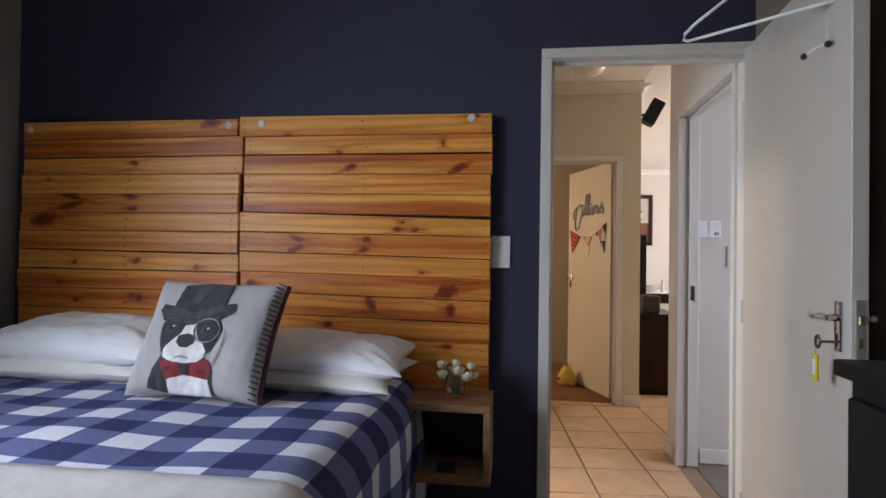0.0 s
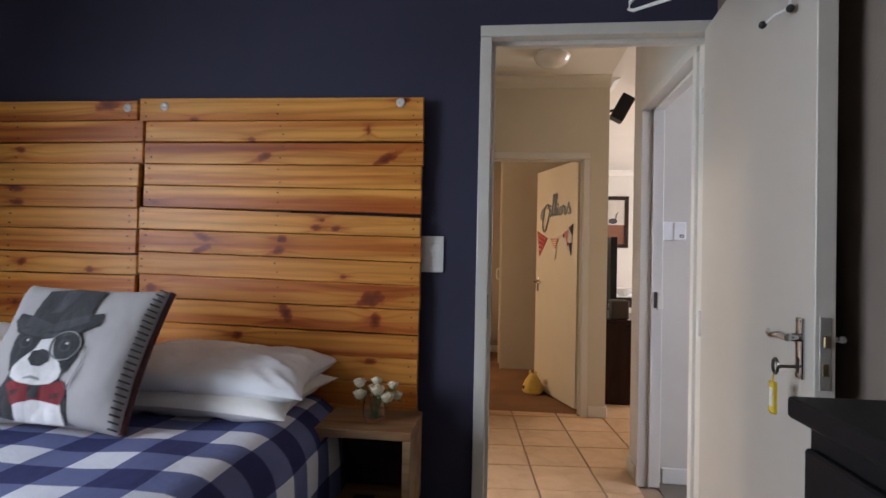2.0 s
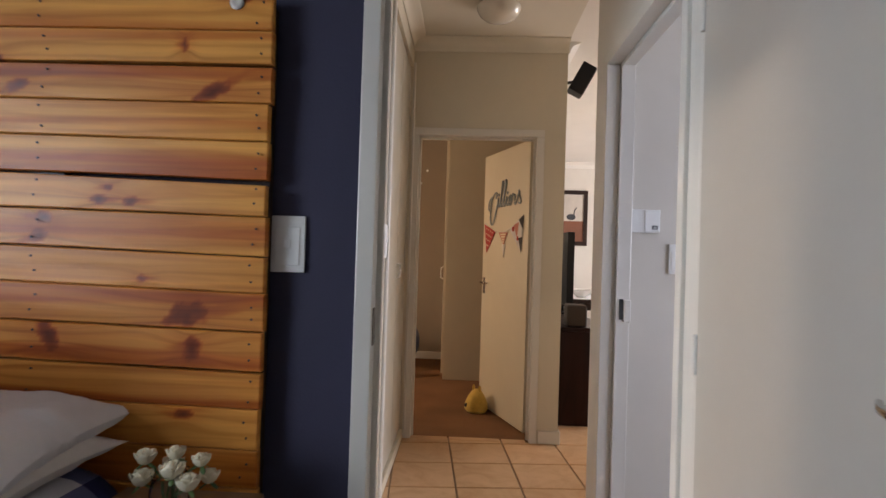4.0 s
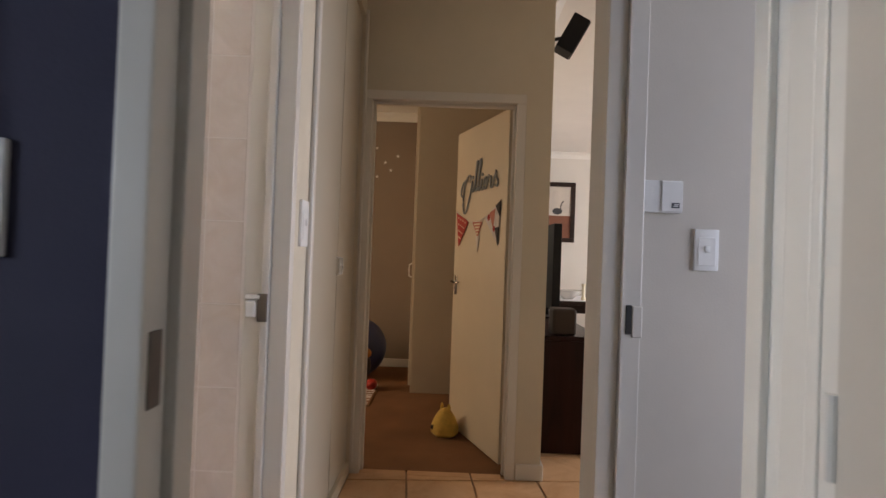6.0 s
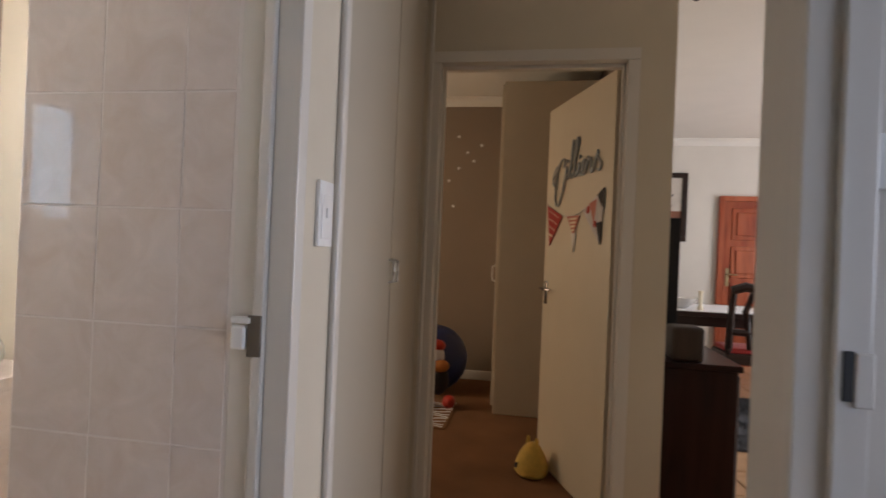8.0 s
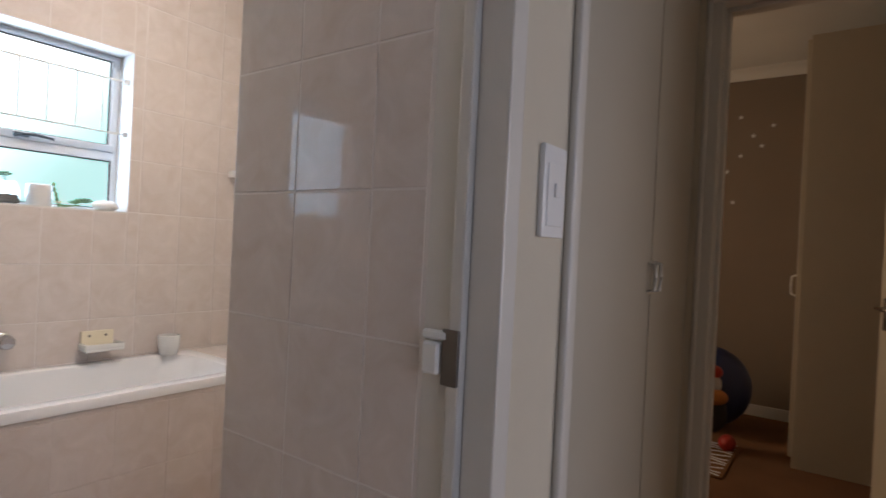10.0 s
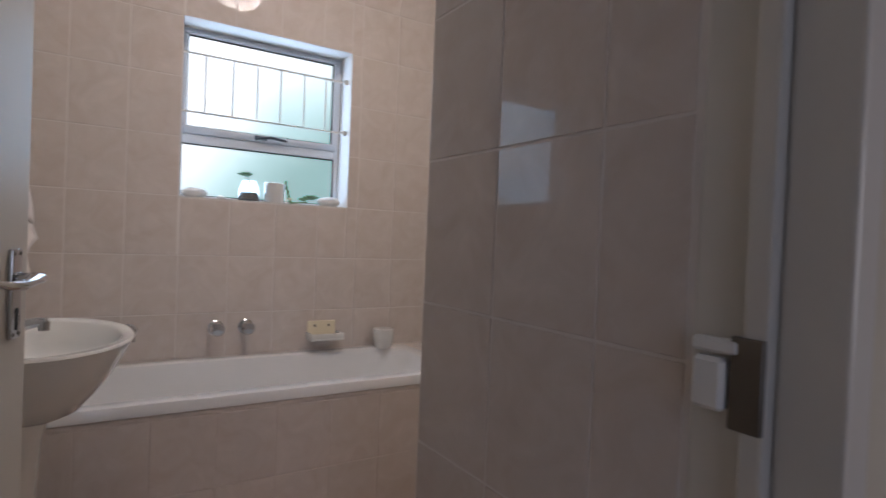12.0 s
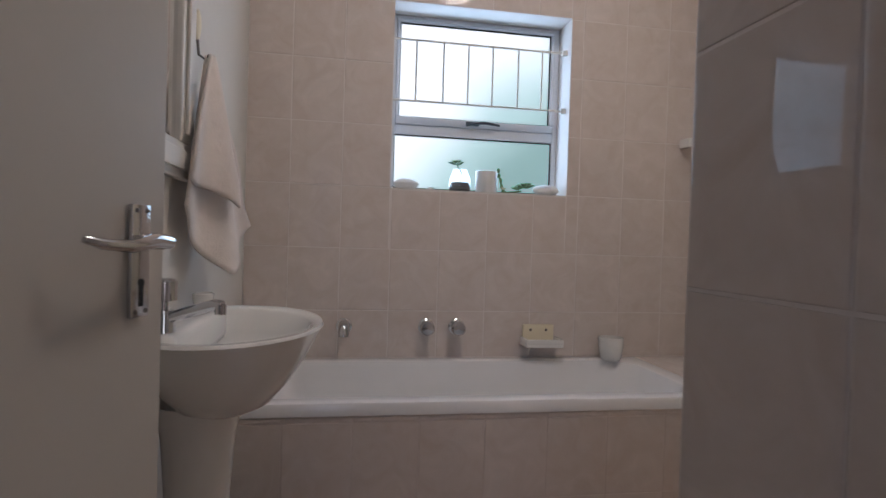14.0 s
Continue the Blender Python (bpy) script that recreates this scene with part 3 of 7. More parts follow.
skirting("baseboard_hall_end", 0.918, 1.064, 4.646, 4.66)
skirting("baseboard_lounge", 1.05, 1.064, 4.66, 5.05)
skirting("baseboard_study", 1.135, 3.5, 3.405, 3.42)
skirting("baseboard_corner", 0.984, 0.998, 3.42, 3.575)
skirting("baseboard_corner_end", 0.984, 1.11, 3.575, 3.589)
skirting("baseboard_nursery", -2.2, 0.2, 7.485, 7.5)
skirting("baseboard_bedroom", -0.02, 0.15, 2.292, 2.306)


def door_frame(name, axis, lo, hi, a0, a1, top, label, stop=0.014, face=0.043):
    """A folded steel door frame: faces, rebate and stop on both sides of the wall."""
    t = thing(name, (0, 0, 0), label, "door frame", kind="structure")
    lip = 0.012

    def b(bm, p0, p1, q0, q1, z0, z1):
        (box(bm, p0, p1, q0, q1, z0, z1, 0.004, 2) if axis == "x" else box(bm, q0, q1, p0, p1, z0, z1, 0.004, 2))

    for nm, s, a in (("jamb", -1, a0), ("jamb", 1, a1)):
        bm = bmesh.new()
        q0, q1 = sorted((a, a + s * face))
        b(bm, lo - lip, lo + 0.045, q0, q1, 0, top)
        b(bm, hi - 0.045, hi + lip, q0, q1, 0, top)
        q0, q1 = sorted((a - s * (stop if s > 0 else 0.014), a + s * 0.012))
        b(bm, lo + 0.046, hi - 0.046, q0, q1, 0, top)
        part(nm, bm, GLOSS, t)
    bm = bmesh.new()
    b(bm, lo - lip, lo + 0.045, a0 - face, a1 + face, top + 0.001, top + face)
    b(bm, hi - 0.045, hi + lip, a0 - face, a1 + face, top + 0.001, top + face)
    b(bm, lo + 0.046, hi - 0.046, a0 - 0.02, a1 + 0.02, top - 0.013, top + 0.02)
    part("head", bm, GLOSS, t)
    return t


fr = door_frame("door_frame_bedroom", "y", 2.306, 2.42, BD0, BD1, HEAD, "white steel frame of the bedroom door", 0.002)
bm = bmesh.new()
box(bm, BD0 - 0.002, BD0 + 0.003, 2.308, 2.334, 0.985, 1.075, 0.001)
part("strike_slot", bm, STEEL, fr, "dark strike opening")
fr = door_frame("door_frame_study", "x", 0.998, 1.096, RD0, RD1, HEAD, "white steel frame of the side room door")
bm = bmesh.new()
box(bm, 1.062, 1.079, RD1 - 0.004, RD1 + 0.002, 0.962, 1.048, 0.001)
part("strike_slot", bm, IRON, fr, "dark strike opening")
bm = bmesh.new()
box(bm, 1.0795, 1.110, RD1 - 0.006, RD1 + 0.004, 0.952, 1.046, 0.003)
part("strike_lip", bm, GLOSS, fr)
fr = door_frame("door_frame_bathroom", "x", -0.08, 0.035, BA0, BA1, HEAD, "white steel frame of the bathroom door")
bm = bmesh.new()
box(bm, -0.042, -0.012, BA1 - 0.018, BA1 - 0.010, 0.955, 1.04, 0.001)
part("strike_slot", bm, STEEL, fr, "rusty strike opening")
bm = bmesh.new()
box(bm, -0.078, -0.046, BA1 - 0.022, BA1 - 0.004, 0.968, 1.018, 0.004)
box(bm, -0.080, -0.034, BA1 - 0.020, BA1 - 0.006, 1.022, 1.036, 0.003)
part("strike_plate", bm, PLASTIC, fr, "white painted strike plate")
fr = door_frame("door_frame_nursery", "y", 4.66, 4.78, KD0, KD1, KDTOP, "white steel frame of the nursery door", face=0.05)


def lever(bm, x, z, side, reach, out=0.05):
    """A lever handle: neck out of the plate and a swept grip along -x."""
    y = side
    tube(bm, [(x, 0, z), (x, y * out, z)], 0.009, 10)
    tube(bm, [(x + 0.012, y * out, z), (x - 0.02, y * (out + 0.004), z + 0.002), (x - reach * 0.55, y * (out + 0.006), z - 0.004),
              (x - reach * 0.85, y * out, z - 0.002), (x - reach, y * (out - 0.008), z + 0.003)], [0.0085, 0.009, 0.007, 0.006, 0.004], 10)


def leaf_door(name, at, rz, width, label, plate_z, faces, height=2.03, paint=DOORPAINT):
    """A flush door from its hinge along +x, 4 cm thick, centred on y. faces: the sides that carry a handle."""
    t = thing(name, at, label, "door", kind="structure", rz=rz)
    bm = bmesh.new()
    box(bm, 0.002, width, -0.02, 0.02, 0.008, height, 0.002)
    part("door_leaf", bm, paint, t)
    x = width - 0.055
    for s in faces:
        bm = bmesh.new()
        y0, y1 = sorted((s * 0.0205, s * 0.027))
        box(bm, x - 0.017, x + 0.017, y0, y1, plate_z - 0.088, plate_z + 0.043, 0.003, 2)
        part("handle_plate", bm, CHROME, t, "chrome lock plate", True)
        bm = bmesh.new()
        lever(bm, x, plate_z, s, 0.115, 0.052)
        part("lever_handle", bm, CHROME, t, "chrome lever handle", True)
        bm = bmesh.new()
        y0, y1 = sorted((s * 0.0272, s * 0.0282))
        box(bm, x - 0.003, x + 0.003, y0, y1, plate_z - 0.075, plate_z - 0.048)
        cyl(bm, pose(x, s * 0.0277, plate_z - 0.048, 90), 0.005, 0.005, 0.001, 12)
        part("keyhole", bm, IRON, t, "dark keyhole")
        bm = bmesh.new()
        for zz in (plate_z + 0.036, plate_z - 0.081):
            for xx in (-0.010, 0.010):
                ball(bm, (x + xx, s * 0.0272, zz), (0.003, 0.0016, 0.003), 8, 6)
        part("screw_row", bm, STEEL, t)
    bm = bmesh.new()
    box(bm, width, width + 0.0025, -0.011, 0.011, plate_z - 0.10, plate_z + 0.05, 0.001)
    part("lock_face", bm, LOCKSTEEL, t, "worn steel lock plate on the door edge")
    bm = bmesh.new()
    box(bm, width + 0.0026, width + 0.010, -0.006, 0.006, plate_z - 0.012, plate_z + 0.012, 0.002)
    box(bm, width + 0.0026, width + 0.004, -0.006, 0.006, plate_z - 0.07, plate_z - 0.045, 0.001)
    part("latch", bm, BRASS, t, "brass latch")
    for z in (0.25, 1.0, 1.78):
        bm = bmesh.new()
        cyl(bm, pose(-0.002, -0.022, z), 0.007, 0.007, 0.09, 10)
        part("hinge", bm, GLOSS, t)
    return t


bed_door = leaf_door("bedroom_door", (0.960, 2.262, 0), 266.4, 0.815, "open white painted bedroom door with chrome handle", 1.055, (1, -1))
kid_door = leaf_door("nursery_door", (0.862, 4.845, 0), 110.7, 0.805, "open cream nursery door with bunting", 1.0, (1,), paint=CREAMDOOR)
bath_door = leaf_door("bathroom_door", (-0.065, 2.556, 0), 165.6, 0.785, "open white bathroom door with chrome lever handle", 1.035, (-1,))

# key with tag in the bedroom door: the door's own axes
bm = bmesh.new()
kx = 0.815 - 0.055
tube(bm, [(kx, -0.028, 0.992), (kx, -0.06, 0.992)], 0.0035, 8)
tube(bm, [(kx + 0.013 * math.cos(a), -0.072 + 0.0, 0.992 + 0.016 * math.sin(a)) for a in [i * math.pi / 6 for i in range(12)]], 0.0035, 6, True)
tube(bm, [(kx, -0.06, 0.992), (kx + 0.008, -0.07, 0.992)], 0.004, 6)
key = part("key", bm, STEEL, bed_door, "dark steel key in the lock", True)
bm = bmesh.new()
tube(bm, [(kx - 0.004, -0.074, 0.974), (kx - 0.006, -0.074, 0.956)], 0.0015, 6)
box(bm, kx - 0.020, kx + 0.008, -0.077, -0.071, 0.888, 0.958, 0.006, 3)
part("key_tag", bm, YELLOW, key, "yellow plastic key tag")
bm = bmesh.new()
box(bm, kx - 0.014, kx + 0.002, -0.0785, -0.0772, 0.904, 0.944)
part("tag_paper", bm, PLASTIC, key, "white paper in the tag")

# over-door hook, with wire hanger
hook = thing("over_door_hook", (0.905, 1.545, 1.775), "white wire over-door hook with black tips", "hook")
bm = bmesh.new()
tube(bm, [(-0.026, 0.0, 0.010), (-0.028, 0.0, 0.262), (0.030, 0.0, 0.262), (0.030, 0.0, 0.18)], 0.0035, 8)
tube(bm, [(-0.028, 0.0, 0.010), (-0.045, 0.025, 0.006), (-0.06, 0.045, -0.006)], 0.003, 8)
tube(bm, [(-0.028, 0.0, 0.262), (-0.10, 0.07, 0.30), (-0.175, 0.132, 0.345), (-0.19, 0.142, 0.37)], 0.0035, 8)
part("wire", bm, PLASTIC, hook, "", True)
for at_ in ((-0.062, 0.048, -0.007), (-0.026, -0.003, 0.008)):
    bm = bmesh.new()
    ball(bm, at_, (0.009, 0.009, 0.009), 12, 8)
    part("tip", bm, RUBBER, hook, "black rubber tip", True)
hanger = thing("coat_hanger", (0.742, 1.668, 1.968), "white plastic coat hanger hanging from the door hook", "coat hanger", rz=-40)
bm = bmesh.new()
tube(bm, [(-0.02, 0, 0.10), (-0.022, 0, 0.125), (-0.005, 0, 0.145), (0.016, 0, 0.135), (0.018, 0, 0.11), (0.0, 0, 0.085), (0.0, 0, 0.06)], 0.0028, 8)
part("hanger_hook", bm, CHROME, hanger, "", True)
bm = bmesh.new()
tube(bm, [(0, 0, 0.06), (0.06, 0, 0.035), (0.17, 0, -0.02), (0.205, 0, -0.045), (0.208, 0, -0.062), (0.195, 0, -0.07), (0, 0, -0.07),
          (-0.195, 0, -0.07), (-0.208, 0, -0.062), (-0.205, 0, -0.045), (-0.17, 0, -0.02), (-0.06, 0, 0.035)], 0.005, 8, True)
part("hanger_bar", bm, PLASTIC, hanger, "", True)
# clothes behind the bedroom door
bm = bmesh.new()
n_, g_ = 26, []
for j_ in range(n_ + 1):
    z_ = 1.50 - 0.52 * j_ / n_
    g_.append([bm.verts.new((0.962 + 0.012 * math.sin(i_ * 1.1) - 0.004 * j_ / n_, 1.53 + 0.012 * i_, z_)) for i_ in range(15)])
for a_, b_ in zip(g_, g_[1:]):
    for k_ in range(14):
        bm.faces.new((a_[k_], a_[k_ + 1], b_[k_ + 1], b_[k_]))
gm = single("hanging_garment", bm, GARMENT, "dark striped clothes hanging behind the open door", "clothes", smooth=True)
gm.modifiers.new("thickness", "SOLIDIFY").thickness = 0.012

# ---- bedroom ----
hb = thing("headboard", (-1.145, 2.262, 0.25), "varnished pine pallet headboard with knots and nail heads", "headboard")
# heights of the joints at the left and the right end of each panel
CUT_L = ((1.799, 1.797), (1.712, 1.720), (1.630, 1.634), (1.553, 1.552), (1.466, 1.462), (1.381, 1.377), (1.296, 1.294), (1.209, 1.199), (1.122, 1.117), (1.032, 1.033),
         (0.945, 0.942), (0.85, 0.85), (0.76, 0.755), (0.67, 0.67), (0.58, 0.58), (0.49, 0.49), (0.40, 0.40), (0.30, 0.30))
CUT_R = ((1.806, 1.799), (1.715, 1.713), (1.634, 1.634), (1.550, 1.544), (1.468, 1.456), (1.384, 1.366), (1.298, 1.282), (1.210, 1.188), (1.124, 1.104), (1.033, 1.013),
         (0.942, 0.922), (0.854, 0.836), (0.758, 0.741), (0.668, 0.652), (0.575, 0.565), (0.485, 0.475), (0.395, 0.388), (0.30, 0.30))
# boards whose top falls away from the one above
TOPS = {(1, 5): (1.383, 1.354), (1, 2): (1.633, 1.629), (0, 7): (1.208, 1.194), (0, 8): (1.118, 1.115), (1, 6): (1.295, 1.281), (0, 2): (1.626, 1.633), (1, 10): (0.942, 0.918)}
rng = random.Random(4)
nail_bm = bmesh.new()
cyl(nail_bm, pose(0, 0, 0, 90), 0.0027, 0.0027, 0.003, 8)
nail_mesh = bpy.data.meshes.new("nail")
nail_bm.to_mesh(nail_mesh)
nail_bm.free()
nail_mesh.materials.append(NAILHEAD)


KNOTS = [(-0.125, 1.788, 0.020, 0.010, 0), (-0.940, 1.722, 0.018, 0.008, 0)]
KNOTS += list(((-0.705, 1.643, 0.016, 0.009, 0), (-0.655, 1.577, 0.025, 0.014, 20), (-0.185, 1.570, 0.044, 0.016, 30), (-0.422, 1.340, 0.011, 0.008, 0),
               (-0.446, 1.312, 0.019, 0.009, 0), (-0.369, 1.310, 0.018, 0.009, 0), (-0.886, 1.268, 0.040, 0.012, -18), (-0.892, 1.225, 0.040, 0.012, 25),
               (-0.581, 1.268, 0.020, 0.013, 0), (-0.589, 1.224, 0.024, 0.015, 20), (-0.227, 1.050, 0.049, 0.026, 10)))
KNOTS += list(((-0.557, 0.990, 0.036, 0.018, -60), (-0.214, 0.968, 0.020, 0.030, 0), (-0.228, 0.821, 0.018, 0.011, 0), (-1.102, 1.070, 0.023, 0.014, 0),
               (-1.095, 1.400, 0.018, 0.010, 0), (-0.744, 0.900, 0.020, 0.013, 0), (-1.297, 1.780, 0.045, 0.022, 8), (-2.107, 1.530, 0.008, 0.008, 0),
               (-1.668, 1.605, 0.017, 0.011, 0), (-1.986, 1.455, 0.044, 0.012, -14), (-1.992, 1.412, 0.060, 0.016, 14), (-1.691, 1.455, 0.036, 0.013, -8)))
KNOTS += list(((-1.672, 1.398, 0.026, 0.010, 0), (-2.129, 1.345, 0.070, 0.027, 8), (-1.962, 1.150, 0.013, 0.009, 0), (-1.651, 1.162, 0.019, 0.014, 0),
               (-1.359, 1.136, 0.019, 0.010, 0), (-2.035, 1.057, 0.018, 0.010, 0), (-1.956, 0.979, 0.015, 0.011, 0), (-1.636, 0.994, 0.017, 0.014, 0),
               (-1.675, 0.999, 0.011, 0.011, 0), (-0.254, 1.679, 0.007, 0.015, 0), (-0.340, 1.131, 0.012, 0.006, 0)))
# long reddish heartwood streaks: panel, board from the top -> height in the board (0 top), half width, strength
STREAK = {(1, 0): (0.95, 0.25, 0.35), (1, 1): (0.12, 0.16, 0.35), (1, 2): (0.18, 0.34, 0.62), (1, 3): (0.60, 0.14, 0.42), (1, 4): (0.72, 0.42, 0.66), (1, 6): (0.45, 0.36, 0.40), (1, 8): (0.22, 0.26, 0.60), (1, 9): (0.80, 0.24, 0.62),
          (1, 10): (0.92, 0.22, 0.58), (1, 12): (0.55, 0.5, 0.45), (0, 0): (0.85, 0.28, 0.62), (0, 1): (0.55, 0.62, 0.74), (0, 2): (0.85, 0.22, 0.36), (0, 6): (0.72, 0.20, 0.50), (0, 8): (0.6, 0.5, 0.46), (0, 9): (0.4, 0.4, 0.34)}

def soft(a, b, v):
    t = min(1.0, max(0.0, (v - a) / (b - a)))
    return t * t * (3 - 2 * t)


def figure(x, z, z0, z1, knots, streak, seed):
    """Heartwood (0 to 1) and the cross-grain place at a point of a board; the grain flows round its knots."""
    heart, flow = 0.0, z
    if streak:
        mid = z1 - (z1 - z0) * streak[0] + 0.012 * noise.noise((x * 1.6, seed, 0))
        away = abs(z - mid) / ((z1 - z0) * streak[1] * (1 + 0.5 * noise.noise((x * 2.3, seed, 5))))
        heart = streak[2] * (1 - soft(0.45, 1.15, away)) * (0.72 + 0.45 * noise.noise((x * 2.0, z * 40, seed))) + 0.10 * noise.noise((x * 3.0, z * 160, seed)) * (away < 1)
    for kx, kz, rx, rz, tilt in knots:
        t = radians(tilt)
        dx, dz = x - kx, z - kz
        if abs(dx) > 8 * rx + 0.05:
            continue
        qx, qz = dx * math.cos(t) + dz * math.sin(t), -dx * math.sin(t) + dz * math.cos(t)
        rag = 0.30 * noise.noise((x * 34, z * 60, seed)) + 0.16 * noise.noise((x * 90, z * 130, seed))
        d = math.sqrt((qx / rx) ** 2 + (qz / rz) ** 2) + rag
        core = (1 - soft(0.62, 1.12, d)) * (0.80 + 0.18 * (1 - soft(0.0, 0.6, d)))
        way = 1 if math.sin(kx * 57 + kz * 31) > 0 else -1
        along = qx * way / rx
        tail = 0.0
        if along > 0:
            tail = 0.52 * (1 - soft(0.8, 3.6, along)) * (1 - soft(0.25, 1.0, abs(qz) / (rz * max(0.15, 1 - along * 0.22)) + rag * 0.6))
        halo = 0.20 * math.exp(-((dx / (2.4 * rx)) ** 2) - (dz / (1.5 * rz)) ** 2)
        heart = max(heart, core, tail, min(1.0, heart + halo))
        flow += dz * 1.3 * math.exp(-((dx / (2.6 * rx)) ** 2) - (dz / (2.0 * rz)) ** 2)
    return min(1.0, max(0.0, heart)), flow


def plank(x0, x1, low, top, y, streak, seed):
    """A board between low and top (left, right) with a rounded front, its grain and heartwood carried by the mesh."""
    cx, cz = (x0 + x1) / 2, (low[0] + low[1] + top[0] + top[1]) / 4

    def edge_z(pair, x):
        return pair[0] + (pair[1] - pair[0]) * (x - x0) / (x1 - x0)

    mine = [(kx, kz, rx * 1.3, rz * 1.3, t) for kx, kz, rx, rz, t in KNOTS if x0 + 0.004 < kx < x1 - 0.004 and edge_z(low, kx) <= kz <= edge_z(top, kx) + 0.004]
    nx, nz = int((x1 - x0) / 0.0065), 14
    rows = [0.0, 0.03] + [0.03 + 0.94 * k / (nz - 2) for k in range(1, nz - 1)] + [1.0]
    cols = [0.0, 0.0025] + [0.0025 + 0.995 * k / (nx - 2) for k in range(1, nx - 1)] + [1.0]
    bm = bmesh.new()
    hl, fl = bm.verts.layers.float.new("heart"), bm.verts.layers.float.new("flow")
    grid = []
    for j, fj in enumerate(rows):
        line = []
        for i, fi in enumerate(cols):
            x = x0 + (x1 - x0) * fi
            z0, z1 = edge_z(low, x) + 0.0012 * noise.noise((x * 5, seed, 1)), edge_z(top, x)
            z = z0 + (z1 - z0) * fj
            edge = i in (0, len(cols) - 1) or j in (0, len(rows) - 1)
            v = bm.verts.new((x - cx, -0.0085 if edge else -0.011 - 0.0006 * noise.noise((x * 4, z * 30, seed)), z - cz))
            h, f = figure(x, z, z0, z1, mine, streak, seed)
            v[hl], v[fl] = h, f - cz
            line.append(v)
        grid.append(line)
    for a, b in zip(grid, grid[1:]):
        for i in range(len(a) - 1):
            bm.faces.new((a[i], a[i + 1], b[i + 1], b[i]))
    rim = grid[0] + [r[-1] for r in grid[1:]] + grid[-1][-2::-1] + [r[0] for r in grid[-2:0:-1]]
    back = []
    for v in rim:
        q = bm.verts.new((v.co.x, 0.011, v.co.z))
        q[hl], q[fl] = v[hl], v[fl]
        back.append(q)
    for i in range(len(rim)):
        k = (i + 1) % len(rim)
        bm.faces.new((rim[i], back[i], back[k], rim[k]))
    bm.faces.new(back)
    ob = part("plank", bm, PINE, hb)
    ob.matrix_basis = pose(cx + 1.145, y - 2.262, cz - 0.25)


for side, cuts, xa, xb in ((0, CUT_L, -2.235, -1.150), (1, CUT_R, -1.140, -0.050)):
    for k, (zt, zb) in enumerate(zip(cuts, cuts[1:])):
        x0, x1 = xa + rng.uniform(-0.006, 0.004), xb + rng.uniform(-0.003, 0.003)
        if side == 0:
            x0 -= 0.012 * k / 6
            x1 -= 0.014 * (k > 2)
        else:
            x0 -= 0.016 * (k > 4)
        if k == 0 and side == 0:
            x1 = -1.175
        if k == 0 and side == 1:
            x0 = -1.165
        gap = 0.0010 + rng.uniform(0, 0.0016)
        plank(x0, x1, (zb[0] + gap, zb[1] + gap), TOPS.get((side, k), (zt[0] - 0.0006, zt[1] - 0.0006)), 2.2605 + rng.uniform(-0.004, 0.004), STREAK.get((side, k)), side * 31.0 + k * 1.7)
        for nx, part_way in ((x0 + 0.025, 0.02), ((x0 + x1) / 2 + 0.005, 0.5), (x1 - 0.028, 0.98)):
            bot, up = (e[0] + (e[1] - e[0]) * part_way for e in (zb, zt))
            for dz in (0.28, 0.72):
                n = new("nail", nail_mesh)
                n.parent = hb
                n.matrix_basis = pose(nx + rng.uniform(-0.008, 0.008) + 1.145, 2.2485 - 2.262 - 0.0025, bot + (up - bot) * (dz + rng.uniform(-0.08, 0.08)) - 0.25)
# battens coloured near black for the shade seen in the board gaps
for xx in (-2.19, -1.70, -1.20, -1.09, -0.60, -0.10):
    bm = bmesh.new()
    box(bm, xx - 0.045 + 1.145, xx + 0.045 + 1.145, 0.018, 0.042, 0.03, 1.53)
    part("batten", bm, DARKWOOD, hb)
for xx, zz in ((-2.20, 1.765), (-1.215, 1.768), (-1.062, 1.772), (-0.135, 1.778)):
    bm = bmesh.new()
    lathe(bm, [(0.0, 0.002), (0.005, 0.002), (0.007, 0.0036), (0.012, 0.0036), (0.016, 0.002), (0.0175, 0.0)], seg=16)
    bmesh.ops.transform(bm, matrix=pose(xx + 1.145, -0.0165, zz - 0.25, 90), verts=bm.verts)
    part("screw_cap", bm, CAPS, hb, "clear white round screw cap", True)

bed = thing("bed", (-1.25, 1.25, 0), "double bed base with mattress under a navy gingham cover", "bed")
bm = bmesh.new()
box(bm, -0.90, 0.90, -1.0, 0.97, 0.10, 0.36, 0.02, 2)
part("bed_base", bm, DARKWOOD, bed)
bm = bmesh.new()
box(bm, -0.91, 0.91, -1.0, 0.97, 0.362, 0.66, 0.06, 4)
part("mattress", bm, LINEN2, bed, "", True)
for sx in (-0.8, 0.8):
    for sy in (-0.9, 0.88):
        bm = bmesh.new()
        cyl(bm, pose(sx, sy, 0.05), 0.025, 0.03, 0.10, 12)
        part("leg", bm, DARKWOOD, bed, "", True)


